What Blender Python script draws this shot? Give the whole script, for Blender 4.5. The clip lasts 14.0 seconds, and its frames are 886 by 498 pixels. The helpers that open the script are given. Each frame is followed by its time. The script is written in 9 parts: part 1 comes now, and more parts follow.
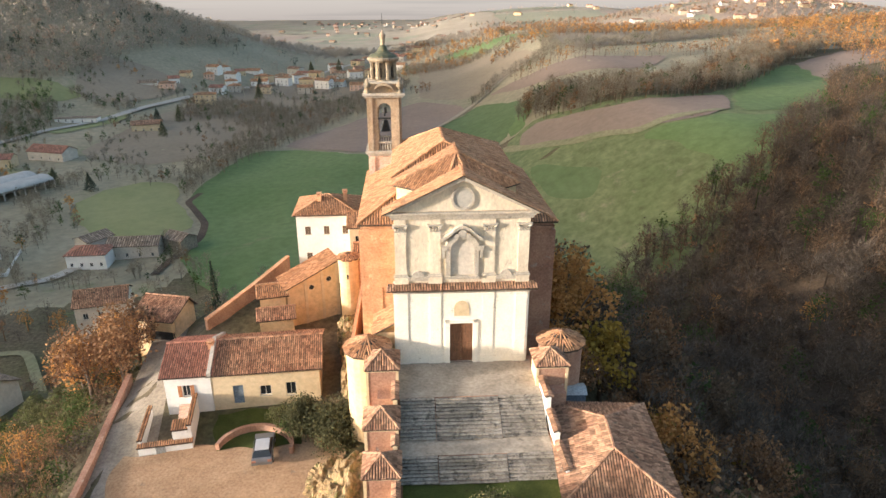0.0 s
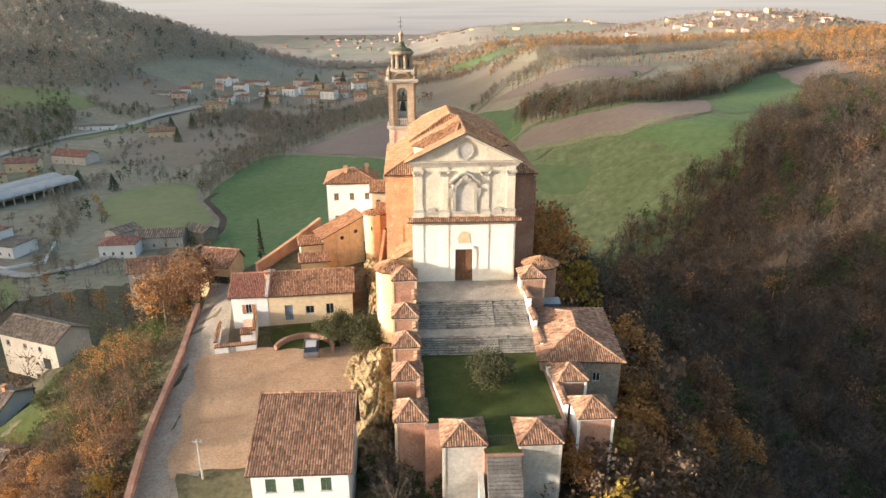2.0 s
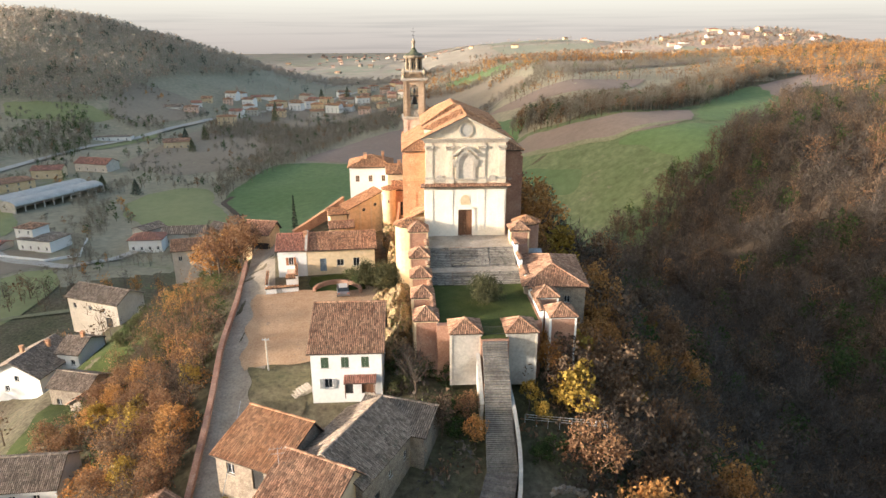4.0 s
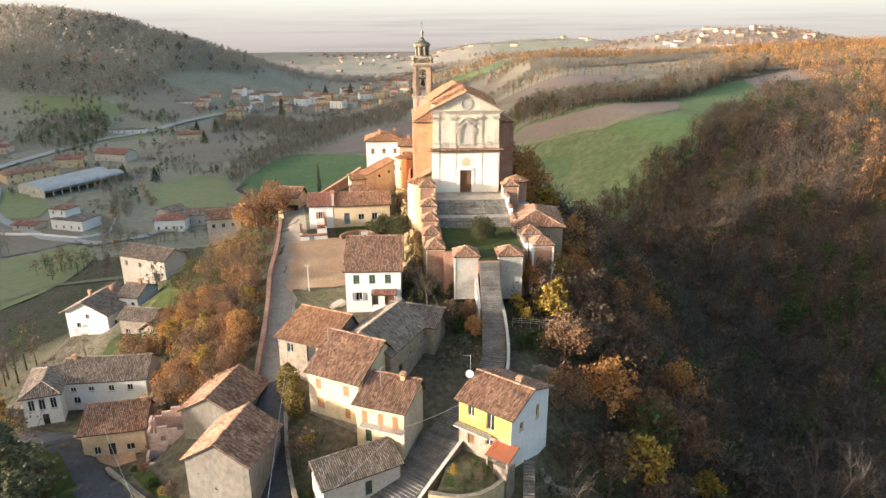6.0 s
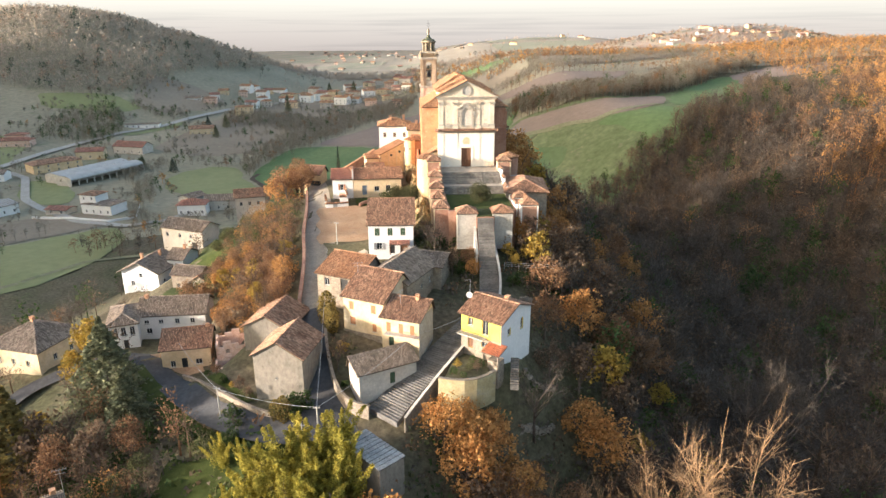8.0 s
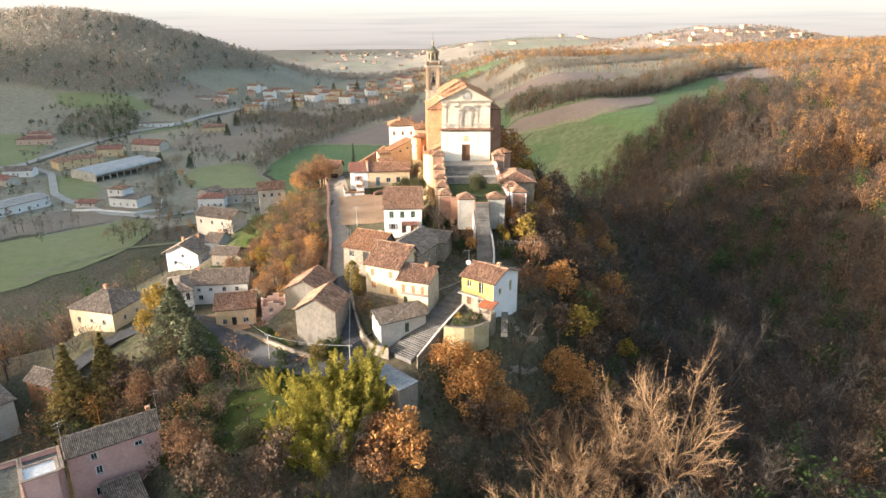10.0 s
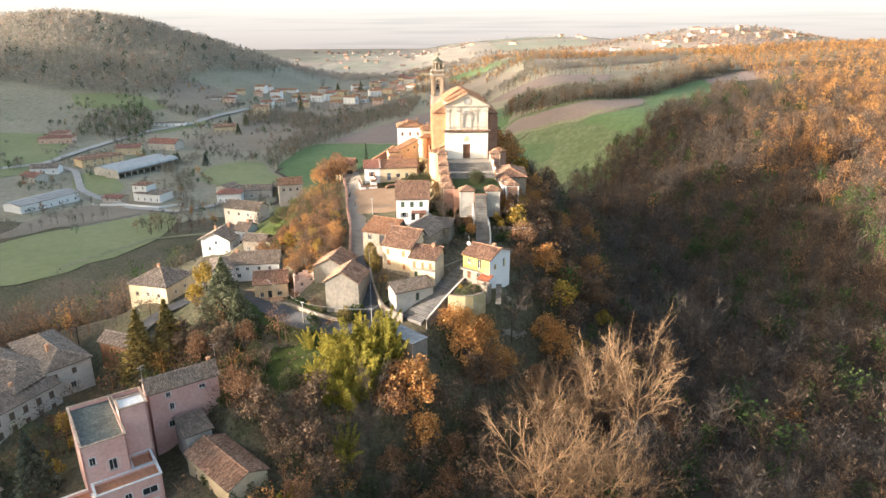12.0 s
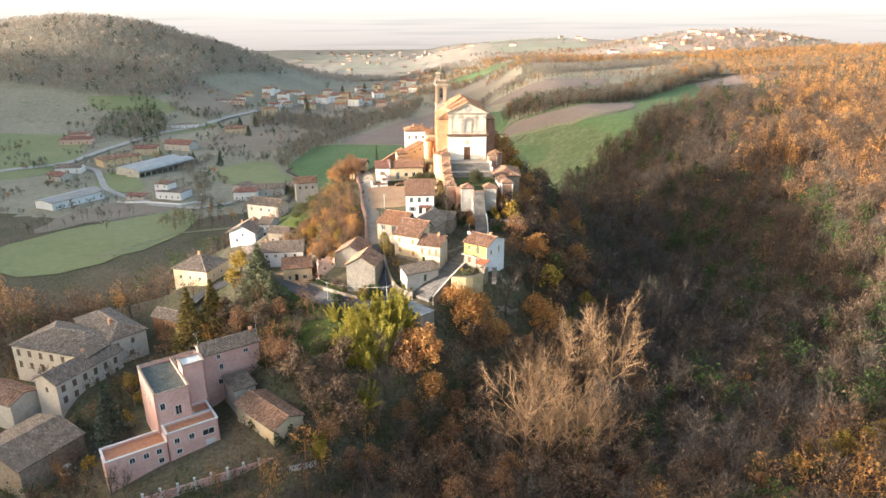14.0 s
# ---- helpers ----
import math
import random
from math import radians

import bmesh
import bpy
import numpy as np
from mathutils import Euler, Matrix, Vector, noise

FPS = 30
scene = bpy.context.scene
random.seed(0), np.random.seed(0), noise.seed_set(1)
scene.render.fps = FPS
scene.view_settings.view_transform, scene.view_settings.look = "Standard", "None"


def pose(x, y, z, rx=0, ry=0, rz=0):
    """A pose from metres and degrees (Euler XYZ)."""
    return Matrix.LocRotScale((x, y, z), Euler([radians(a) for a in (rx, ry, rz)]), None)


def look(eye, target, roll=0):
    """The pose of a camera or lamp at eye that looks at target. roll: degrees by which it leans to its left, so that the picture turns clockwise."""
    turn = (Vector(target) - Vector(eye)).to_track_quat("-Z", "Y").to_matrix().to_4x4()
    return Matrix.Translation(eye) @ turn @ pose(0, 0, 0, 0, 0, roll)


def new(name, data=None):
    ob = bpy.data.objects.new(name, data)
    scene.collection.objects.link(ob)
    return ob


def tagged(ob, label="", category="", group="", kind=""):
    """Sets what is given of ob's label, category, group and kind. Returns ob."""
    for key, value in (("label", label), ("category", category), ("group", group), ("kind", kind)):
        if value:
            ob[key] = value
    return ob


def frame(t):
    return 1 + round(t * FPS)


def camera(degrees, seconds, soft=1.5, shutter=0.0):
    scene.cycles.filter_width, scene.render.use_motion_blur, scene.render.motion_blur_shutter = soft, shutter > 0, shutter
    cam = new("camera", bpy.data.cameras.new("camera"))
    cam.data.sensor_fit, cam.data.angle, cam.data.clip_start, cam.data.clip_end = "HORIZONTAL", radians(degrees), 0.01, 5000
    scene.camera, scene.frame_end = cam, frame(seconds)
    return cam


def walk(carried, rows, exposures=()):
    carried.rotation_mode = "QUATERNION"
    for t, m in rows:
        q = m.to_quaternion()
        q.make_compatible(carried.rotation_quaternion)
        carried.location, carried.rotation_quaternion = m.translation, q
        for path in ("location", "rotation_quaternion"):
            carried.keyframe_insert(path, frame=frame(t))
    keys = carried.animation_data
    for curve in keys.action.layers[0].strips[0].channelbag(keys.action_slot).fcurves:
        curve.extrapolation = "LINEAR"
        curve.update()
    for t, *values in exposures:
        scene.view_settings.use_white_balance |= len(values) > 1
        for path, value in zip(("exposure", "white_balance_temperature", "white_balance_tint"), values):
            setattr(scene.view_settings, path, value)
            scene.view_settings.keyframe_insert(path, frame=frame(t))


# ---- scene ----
from mathutils import geometry

cam = camera(68.9, 14.0)
EXPOSURE = 1.44
METRES, EYE, TILT, LEAN, TURN = 178.0, 36.5, -21.5, 0.0, 0.0
ROWS = [
    (0.0, 0.0, 0.0, 0.0, 0.0, 0.0, -0.0),
    (0.5, -0.0013, -0.0287, -0.0132, -0.02, -0.02, -0.0),
    (1.0, -0.0026, -0.058, -0.0266, -0.02, -0.04, 0.0),
    (1.5, -0.0039, -0.088, -0.0405, -0.01, 0.68, 0.02),
    (2.0, -0.0054, -0.1183, -0.0543, -0.0, 1.22, 0.04),
    (2.5, -0.0068, -0.1495, -0.0687, -0.0, 2.77, 0.02),
    (3.0, -0.0082, -0.1813, -0.0832, -0.0, 2.76, 0.05),
    (5.5, -0.0152, -0.341, -0.1569, -0.02, 2.7, 0.07),
    (6.0, -0.0167, -0.3734, -0.1721, -0.04, 2.68, 0.07),
    (6.5, -0.0181, -0.4057, -0.1874, -0.06, 2.67, 0.07),
    (7.0, -0.0196, -0.4385, -0.2023, -0.05, 2.64, 0.08),
    (7.5, -0.0208, -0.4726, -0.2146, -0.04, 2.62, 0.09),
    (8.0, -0.0223, -0.5076, -0.2249, -0.04, 2.59, 0.09),
    (10.5, -0.0282, -0.6873, -0.2637, -0.01, 2.4, 0.08),
    (11.0, -0.0297, -0.7233, -0.271, 0.01, 2.37, 0.08),
    (11.5, -0.0311, -0.7596, -0.2778, 0.01, 2.35, 0.07),
    (12.0, -0.0324, -0.7959, -0.2844, 0.02, 2.32, 0.05),
    (12.5, -0.0338, -0.8326, -0.2904, 0.04, 2.32, 0.05),
    (13.0, -0.0351, -0.8694, -0.2963, 0.05, 2.3, 0.04),
    (13.5, -0.0363, -0.9062, -0.3024, 0.06, 2.29, 0.02),
    (14.0, -0.0376, -0.9432, -0.3084, 0.07, 2.3, 0.01),
]
walk(cam, [(t, pose(0, 0, EYE, TILT, LEAN, TURN) @ pose(METRES * x, METRES * y, METRES * z, 90 + pitch, roll, yaw)) for t, x, y, z, yaw, pitch, roll in ROWS], exposures=((0.0, EXPOSURE, 5880, 10), (6.0, EXPOSURE + 0.14, 5840, 10), (14.0, EXPOSURE + 0.5, 5800, 10)))

# ---- world, sun ----
SUN_AZ, SUN_EL = math.radians(252), math.radians(9.0)   # from +Y towards +X
world = bpy.data.worlds.new("sky")
scene.world = world
world.use_nodes = True
wn = world.node_tree.nodes
sky = wn.new("ShaderNodeTexSky")
sky.sky_type, sky.sun_disc = "NISHITA", False
sky.sun_elevation, sky.sun_rotation = SUN_EL, SUN_AZ
sky.dust_density, sky.air_density, sky.ozone_density = 3.5, 1.0, 0.4
wn["Background"].inputs[1].default_value = 0.15
world.node_tree.links.new(sky.outputs[0], wn["Background"].inputs[0])
sun = bpy.data.lights.new("sun", "SUN")
sun.energy, sun.angle, sun.color = 3.9, math.radians(3.0), (1.0, 0.85, 0.69)
sun_ob = new("sun", sun)
sun_dir = Vector((math.sin(SUN_AZ) * math.cos(SUN_EL), math.cos(SUN_AZ) * math.cos(SUN_EL), math.sin(SUN_EL)))
sun_ob.matrix_world = look(sun_dir * 500, (0, 0, 0))


# ---- materials ----
def material(name, c1, c2, scale=1.0, rough=0.9, bump=0.0, fine=6.0, island=0.0, obj_random=0.0, c3=None, stretch=(1, 1, 1), metal=0.0, patch=0.0, mottle=0.35, translucent=0.0):
    """Two colours mixed by a broad and a fine noise in world metres; island: spread of brightness by piece; c3: stains."""
    m = bpy.data.materials.new(name)
    m.use_nodes = True
    nt = m.node_tree
    n, lk = nt.nodes, nt.links.new
    b = n["Principled BSDF"]
    b.inputs["Roughness"].default_value, b.inputs["Metallic"].default_value = rough, metal
    b.inputs["Specular IOR Level"].default_value = 0.25
    geo = n.new("ShaderNodeNewGeometry")
    mp = n.new("ShaderNodeMapping")
    mp.inputs["Scale"].default_value = stretch
    lk(geo.outputs["Position"], mp.inputs["Vector"])
    big, small = n.new("ShaderNodeTexNoise"), n.new("ShaderNodeTexNoise")
    for t, s, d in ((big, scale, 5), (small, scale * fine, 4)):
        t.inputs["Scale"].default_value, t.inputs["Detail"].default_value, t.inputs["Roughness"].default_value = s, d, 0.65
        lk(mp.outputs[0], t.inputs["Vector"])
    r1 = n.new("ShaderNodeValToRGB")
    r1.color_ramp.elements[0].position, r1.color_ramp.elements[1].position = 0.36, 0.64
    r1.color_ramp.elements[0].color, r1.color_ramp.elements[1].color = (*c1, 1), (*c2, 1)
    lk(big.outputs[0], r1.inputs[0])
    col = r1.outputs[0]
    mot = n.new("ShaderNodeMapRange")
    mot.inputs[1].default_value, mot.inputs[2].default_value = 0.3, 0.7
    mot.inputs[3].default_value, mot.inputs[4].default_value = 1 - mottle, 1 + mottle
    lk(small.outputs[0], mot.inputs[0])
    value = mot.outputs[0]
    if island:
        mr = n.new("ShaderNodeMapRange")
        mr.inputs[3].default_value, mr.inputs[4].default_value = 1 - island, 1 + island
        lk(geo.outputs["Random Per Island"], mr.inputs[0])
        mu = n.new("ShaderNodeMath")
        mu.operation = "MULTIPLY"
        lk(value, mu.inputs[0]), lk(mr.outputs[0], mu.inputs[1])
        value = mu.outputs[0]
    if obj_random:
        oi = n.new("ShaderNodeObjectInfo")
        mr = n.new("ShaderNodeMapRange")
        mr.inputs[3].default_value, mr.inputs[4].default_value = 1 - obj_random, 1 + obj_random
        lk(oi.outputs["Random"], mr.inputs[0])
        mu = n.new("ShaderNodeMath")
        mu.operation = "MULTIPLY"
        lk(value, mu.inputs[0]), lk(mr.outputs[0], mu.inputs[1])
        value = mu.outputs[0]
    if c3:
        st = n.new("ShaderNodeTexNoise")
        st.inputs["Scale"].default_value, st.inputs["Detail"].default_value = scale * 2.3, 7
        st.inputs["Roughness"].default_value = 0.75
        lk(mp.outputs[0], st.inputs["Vector"])
        r3 = n.new("ShaderNodeValToRGB")
        r3.color_ramp.elements[0].position, r3.color_ramp.elements[1].position = 0.60 - patch, 0.70 - patch
        lk(st.outputs[0], r3.inputs[0])
        mx = n.new("ShaderNodeMixRGB")
        mx.inputs[2].default_value = (*c3, 1)
        lk(r3.outputs[0], mx.inputs[0]), lk(col, mx.inputs[1])
        col = mx.outputs[0]
    vm = n.new("ShaderNodeVectorMath")
    vm.operation = "SCALE"
    lk(col, vm.inputs[0]), lk(value, vm.inputs["Scale"])
    lk(vm.outputs[0], b.inputs["Base Color"])
    if bump:
        bp = n.new("ShaderNodeBump")
        bp.inputs["Strength"].default_value, bp.inputs["Distance"].default_value = 0.8, bump
        lk(small.outputs[0], bp.inputs["Height"]), lk(bp.outputs[0], b.inputs["Normal"])
    if translucent:
        tr, ms = n.new("ShaderNodeBsdfTranslucent"), n.new("ShaderNodeMixShader")
        ms.inputs[0].default_value = translucent
        lk(vm.outputs[0], tr.inputs[0])
        lk(b.outputs[0], ms.inputs[1]), lk(tr.outputs[0], ms.inputs[2])
        lk(ms.outputs[0], n["Material Output"].inputs[0])
    return m


M = {}
M["facade_low"] = material("whitewashed_render", (0.81, 0.745, 0.63), (0.86, 0.80, 0.695), 0.6, 0.9, 0.01, c3=(0.58, 0.50, 0.40), patch=0.005, fine=9, mottle=0.1)
M["facade_up"] = material("weathered_stucco", (0.60, 0.51, 0.385), (0.74, 0.645, 0.50), 0.6, 0.92, 0.02, fine=7, c3=(0.45, 0.375, 0.28), patch=0.02, stretch=(1, 1, 0.5), mottle=0.14)
M["facade_trim"] = material("stained_stucco_moulding", (0.40, 0.35, 0.28), (0.52, 0.46, 0.38), 0.7, 0.92, 0.02, c3=(0.16, 0.14, 0.12), mottle=0.2)
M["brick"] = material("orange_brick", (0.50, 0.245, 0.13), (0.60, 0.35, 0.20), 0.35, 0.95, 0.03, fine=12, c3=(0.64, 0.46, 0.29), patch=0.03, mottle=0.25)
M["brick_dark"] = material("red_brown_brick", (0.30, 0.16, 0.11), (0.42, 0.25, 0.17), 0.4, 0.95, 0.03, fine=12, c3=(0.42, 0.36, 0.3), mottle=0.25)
M["ochre"] = material("ochre_stucco", (0.62, 0.44, 0.24), (0.70, 0.53, 0.32), 0.3, 0.92, 0.02, c3=(0.45, 0.36, 0.26), mottle=0.15)
M["cream"] = material("cream_render", (0.58, 0.445, 0.27), (0.68, 0.545, 0.36), 0.3, 0.92, 0.01, c3=(0.48, 0.385, 0.28), patch=-0.01, mottle=0.12)
M["white"] = material("white_render", (0.74, 0.72, 0.68), (0.80, 0.78, 0.74), 0.35, 0.9, 0.01, c3=(0.55, 0.50, 0.45), patch=-0.06, mottle=0.07)
M["plaster_grey"] = material("bare_stained_plaster", (0.205, 0.18, 0.145), (0.265, 0.232, 0.188), 0.3, 0.95, 0.02, c3=(0.15, 0.132, 0.105), patch=0.02, stretch=(1, 1, 0.6), mottle=0.22)
M["tower_dark"] = material("blackened_lantern_stucco", (0.24, 0.19, 0.13), (0.36, 0.29, 0.2), 1.2, 0.93, 0.02, c3=(0.10, 0.09, 0.075), patch=0.06, mottle=0.3)
# riser colour holds moss and the shade under the treads
M["riser"] = material("mossy_shaded_step_risers", (0.10, 0.09, 0.078), (0.17, 0.15, 0.13), 1.5, 0.95, 0.02, mottle=0.3)
M["villa_wall"] = material("greyed_ivory_render", (0.54, 0.47, 0.38), (0.63, 0.56, 0.47), 0.35, 0.92, 0.01, c3=(0.45, 0.38, 0.30), patch=0.0, mottle=0.12)
M["beige"] = material("beige_weathered_render", (0.48, 0.43, 0.36), (0.60, 0.54, 0.46), 0.4, 0.93, 0.02, c3=(0.36, 0.31, 0.26), mottle=0.15)
M["grey"] = material("grey_cement_render", (0.38, 0.355, 0.31), (0.48, 0.45, 0.395), 0.4, 0.93, 0.02, c3=(0.28, 0.26, 0.225), mottle=0.18)
M["yellow"] = material("yellow_paint", (0.66, 0.48, 0.08), (0.72, 0.54, 0.12), 0.5, 0.8, 0.0, mottle=0.05)
M["ochre_pale"] = material("faded_yellow_plaster", (0.40, 0.32, 0.16), (0.49, 0.41, 0.24), 0.5, 0.92, 0.01, c3=(0.36, 0.32, 0.26), patch=0.04, mottle=0.15)
M["pink"] = material("pink_render", (0.62, 0.37, 0.31), (0.70, 0.45, 0.38), 0.3, 0.9, 0.01, c3=(0.56, 0.42, 0.36), patch=-0.03, mottle=0.1)
M["salmon"] = material("patched_salmon_render", (0.60, 0.38, 0.28), (0.72, 0.54, 0.43), 0.8, 0.93, 0.02, c3=(0.40, 0.27, 0.2), mottle=0.2)
M["stone"] = material("rough_fieldstone", (0.225, 0.18, 0.135), (0.345, 0.285, 0.215), 1.2, 0.95, 0.06, c3=(0.17, 0.135, 0.105), mottle=0.38)
M["rock"] = material("tufa_rock", (0.225, 0.15, 0.075), (0.335, 0.235, 0.125), 0.5, 0.95, 0.25, fine=5, c3=(0.13, 0.125, 0.045), patch=0.09, mottle=0.5)
M["tile"] = material("terracotta_tiles", (0.31, 0.165, 0.10), (0.44, 0.265, 0.165), 0.5, 0.92, 0.0, island=0.42, c3=(0.175, 0.135, 0.10), patch=0.03, mottle=0.32)
M["tile_bright"] = material("orange_terracotta_tiles", (0.40, 0.20, 0.10), (0.49, 0.275, 0.15), 0.4, 0.92, 0.0, island=0.32, c3=(0.30, 0.22, 0.15), mottle=0.2)
M["tile_grey"] = material("lichen_grey_tiles", (0.25, 0.19, 0.14), (0.35, 0.27, 0.205), 0.5, 0.95, 0.0, island=0.36, c3=(0.20, 0.175, 0.125), patch=0.05, mottle=0.3)
M["tile_red"] = material("machine_red_tiles", (0.34, 0.15, 0.10), (0.42, 0.21, 0.15), 0.6, 0.9, 0.0, island=0.3, mottle=0.2)
M["tile_salmon"] = material("new_orange_tiles", (0.55, 0.20, 0.10), (0.62, 0.26, 0.14), 0.6, 0.85, 0.0, island=0.15, mottle=0.1)
M["shed_roof"] = material("ribbed_pale_sheet_roof", (0.42, 0.40, 0.37), (0.52, 0.50, 0.46), 0.2, 0.8, 0.0, island=0.1, mottle=0.1)
# roof slab, darkened to give the shade in the channels between tiles
M["slab"] = material("dark_roof_bed", (0.075, 0.055, 0.042), (0.11, 0.08, 0.06), 1.0, 0.95)
M["paving"] = material("worn_stone_paving", (0.31, 0.265, 0.21), (0.42, 0.36, 0.29), 0.5, 0.9, 0.01, c3=(0.24, 0.205, 0.165), patch=0.03, mottle=0.22)
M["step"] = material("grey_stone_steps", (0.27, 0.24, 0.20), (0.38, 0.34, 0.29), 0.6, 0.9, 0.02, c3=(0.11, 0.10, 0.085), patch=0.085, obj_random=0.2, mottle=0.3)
M["cobble"] = material("pale_cobbled_road", (0.255, 0.21, 0.16), (0.33, 0.28, 0.22), 0.3, 0.92, 0.02, fine=10, c3=(0.23, 0.205, 0.17), mottle=0.25)
M["lane_grey"] = material("worn_grey_road", (0.36, 0.335, 0.29), (0.43, 0.40, 0.35), 0.2, 0.92, 0.01, c3=(0.31, 0.29, 0.25), mottle=0.15)
M["asphalt"] = material("asphalt", (0.065, 0.062, 0.062), (0.10, 0.096, 0.094), 0.3, 0.85, 0.01, c3=(0.12, 0.115, 0.11), patch=-0.04, mottle=0.2)
M["yard"] = material("gravel_yard", (0.34, 0.215, 0.125), (0.42, 0.285, 0.175), 0.25, 0.95, 0.02, fine=14, c3=(0.25, 0.195, 0.145), mottle=0.25)
M["lawn"] = material("mown_lawn", (0.042, 0.056, 0.010), (0.066, 0.078, 0.017), 0.5, 0.95, 0.03, fine=14, c3=(0.055, 0.052, 0.016), patch=0.02, mottle=0.3)
M["ground"] = material("winter_grass_and_scrub", (0.095, 0.09, 0.045), (0.14, 0.11, 0.07), 0.05, 0.97, 0.12, fine=22, c3=(0.11, 0.135, 0.05), mottle=0.45)
M["field_green"] = material("winter_wheat_field", (0.115, 0.17, 0.062), (0.15, 0.2, 0.082), 0.014, 0.97, 0.0, fine=20, c3=(0.17, 0.185, 0.09), patch=-0.01, mottle=0.16)
M["lawn_dark"] = material("dark_clover", (0.10, 0.145, 0.06), (0.125, 0.165, 0.075), 0.02, 0.97, 0.0, fine=12, mottle=0.16)
M["field_meadow"] = material("streaky_meadow", (0.132, 0.16, 0.07), (0.172, 0.19, 0.092), 0.03, 0.97, 0.0, fine=9, c3=(0.24, 0.222, 0.14), patch=0.01, mottle=0.28)
M["field_pale"] = material("pale_stubble_meadow", (0.21, 0.205, 0.115), (0.26, 0.24, 0.145), 0.05, 0.97, 0.0, fine=12, c3=(0.16, 0.18, 0.085), patch=0.03, mottle=0.2)
# next six: far soils and grass, base colours lightened to imitate haze
M["field_brown"] = material("ploughed_earth", (0.225, 0.17, 0.135), (0.27, 0.205, 0.165), 0.015, 0.97, 0.0, fine=24, mottle=0.1)
M["field_straw"] = material("hazed_stubble_field", (0.30, 0.255, 0.19), (0.36, 0.305, 0.23), 0.015, 0.97, 0.0, fine=20, c3=(0.26, 0.26, 0.17), mottle=0.1)
M["field_haze"] = material("hazed_green_plain", (0.25, 0.245, 0.17), (0.30, 0.285, 0.20), 0.01, 0.97, 0.0, fine=20, mottle=0.1)
M["field_rose"] = material("hazed_rosy_plain", (0.29, 0.225, 0.175), (0.34, 0.265, 0.21), 0.01, 0.97, 0.0, fine=20, mottle=0.1)
M["field_dull"] = material("hazed_clay_field", (0.235, 0.192, 0.138), (0.28, 0.228, 0.165), 0.015, 0.97, 0.0, fine=22, mottle=0.1)
M["field_moss"] = material("hazed_grass_field", (0.215, 0.228, 0.10), (0.26, 0.262, 0.125), 0.015, 0.97, 0.0, fine=18, mottle=0.1)
M["terracotta"] = material("terracotta_terrace_tiles", (0.42, 0.19, 0.10), (0.52, 0.26, 0.15), 1.5, 0.9, 0.2, fine=6, c3=(0.30, 0.20, 0.14), mottle=0.3)
M["bitumen"] = material("stained_bitumen_roof", (0.095, 0.105, 0.085), (0.165, 0.17, 0.145), 0.5, 0.9, 0.05, fine=5, c3=(0.30, 0.285, 0.25), patch=0.0, mottle=0.45)
M["shutter_pink"] = material("faded_pink_shutters", (0.62, 0.42, 0.36), (0.70, 0.50, 0.43), 3, 0.7)
# scrub colour lightened with the distance haze in it
M["hill_scrub"] = material("hazed_grey_green_hill_scrub", (0.255, 0.228, 0.155), (0.315, 0.275, 0.19), 0.012, 0.97, 0.0, fine=24, c3=(0.215, 0.215, 0.125), patch=0.03, mottle=0.2)
M["plank"] = material("weathered_pale_planks", (0.30, 0.285, 0.265), (0.44, 0.42, 0.39), 0.9, 0.85, 0.01, stretch=(0.6, 0.6, 1), c3=(0.17, 0.155, 0.14), patch=0.03, mottle=0.3)
M["leaf_litter"] = material("brown_leaf_litter", (0.07, 0.052, 0.038), (0.11, 0.08, 0.055), 0.06, 0.97, 0.1, fine=25, c3=(0.075, 0.075, 0.035), mottle=0.4)
M["wood"] = material("dark_wooden_boards", (0.13, 0.065, 0.035), (0.20, 0.10, 0.055), 1.5, 0.7, 0.01, stretch=(1, 1, 0.2))
M["shutter_brown"] = material("brown_shutter_paint", (0.34, 0.15, 0.07), (0.40, 0.19, 0.09), 1, 0.7)
M["shutter_dark"] = material("dark_weathered_shutter_paint", (0.12, 0.085, 0.06), (0.18, 0.13, 0.09), 1, 0.75)
M["shutter_green"] = material("green_shutter_paint", (0.05, 0.08, 0.045), (0.07, 0.10, 0.06), 1, 0.7)
M["shutter_grey"] = material("grey_shutter_paint", (0.25, 0.25, 0.24), (0.32, 0.31, 0.3), 1, 0.7)
M["door_blue"] = material("faded_blue_paint", (0.13, 0.17, 0.22), (0.19, 0.23, 0.28), 1, 0.7)
M["frame"] = material("white_window_paint", (0.62, 0.60, 0.56), (0.7, 0.68, 0.64), 1, 0.6)
M["metal"] = material("galvanised_metal", (0.42, 0.42, 0.41), (0.52, 0.52, 0.5), 1, 0.5, metal=0.6)
M["copper"] = material("green_copper", (0.075, 0.08, 0.05), (0.12, 0.125, 0.075), 1.5, 0.7, c3=(0.24, 0.17, 0.08), patch=0.06)
M["tower"] = material("sandy_weathered_stucco", (0.36, 0.26, 0.17), (0.47, 0.36, 0.25), 0.6, 0.93, 0.02, c3=(0.22, 0.16, 0.11), mottle=0.2)
M["step_dark"] = material("dark_worn_slabs", (0.125, 0.113, 0.10), (0.20, 0.183, 0.162), 0.6, 0.9, 0.02, c3=(0.08, 0.073, 0.065), patch=0.03, obj_random=0.18, mottle=0.28)
M["dark"] = material("dark_iron", (0.03, 0.03, 0.03), (0.05, 0.048, 0.045), 1, 0.6)
M["bark"] = material("grey_brown_bark", (0.10, 0.075, 0.055), (0.17, 0.13, 0.10), 2, 0.95)
M["bark_pale"] = material("pale_poplar_bark", (0.27, 0.165, 0.083), (0.36, 0.225, 0.12), 2, 0.95)
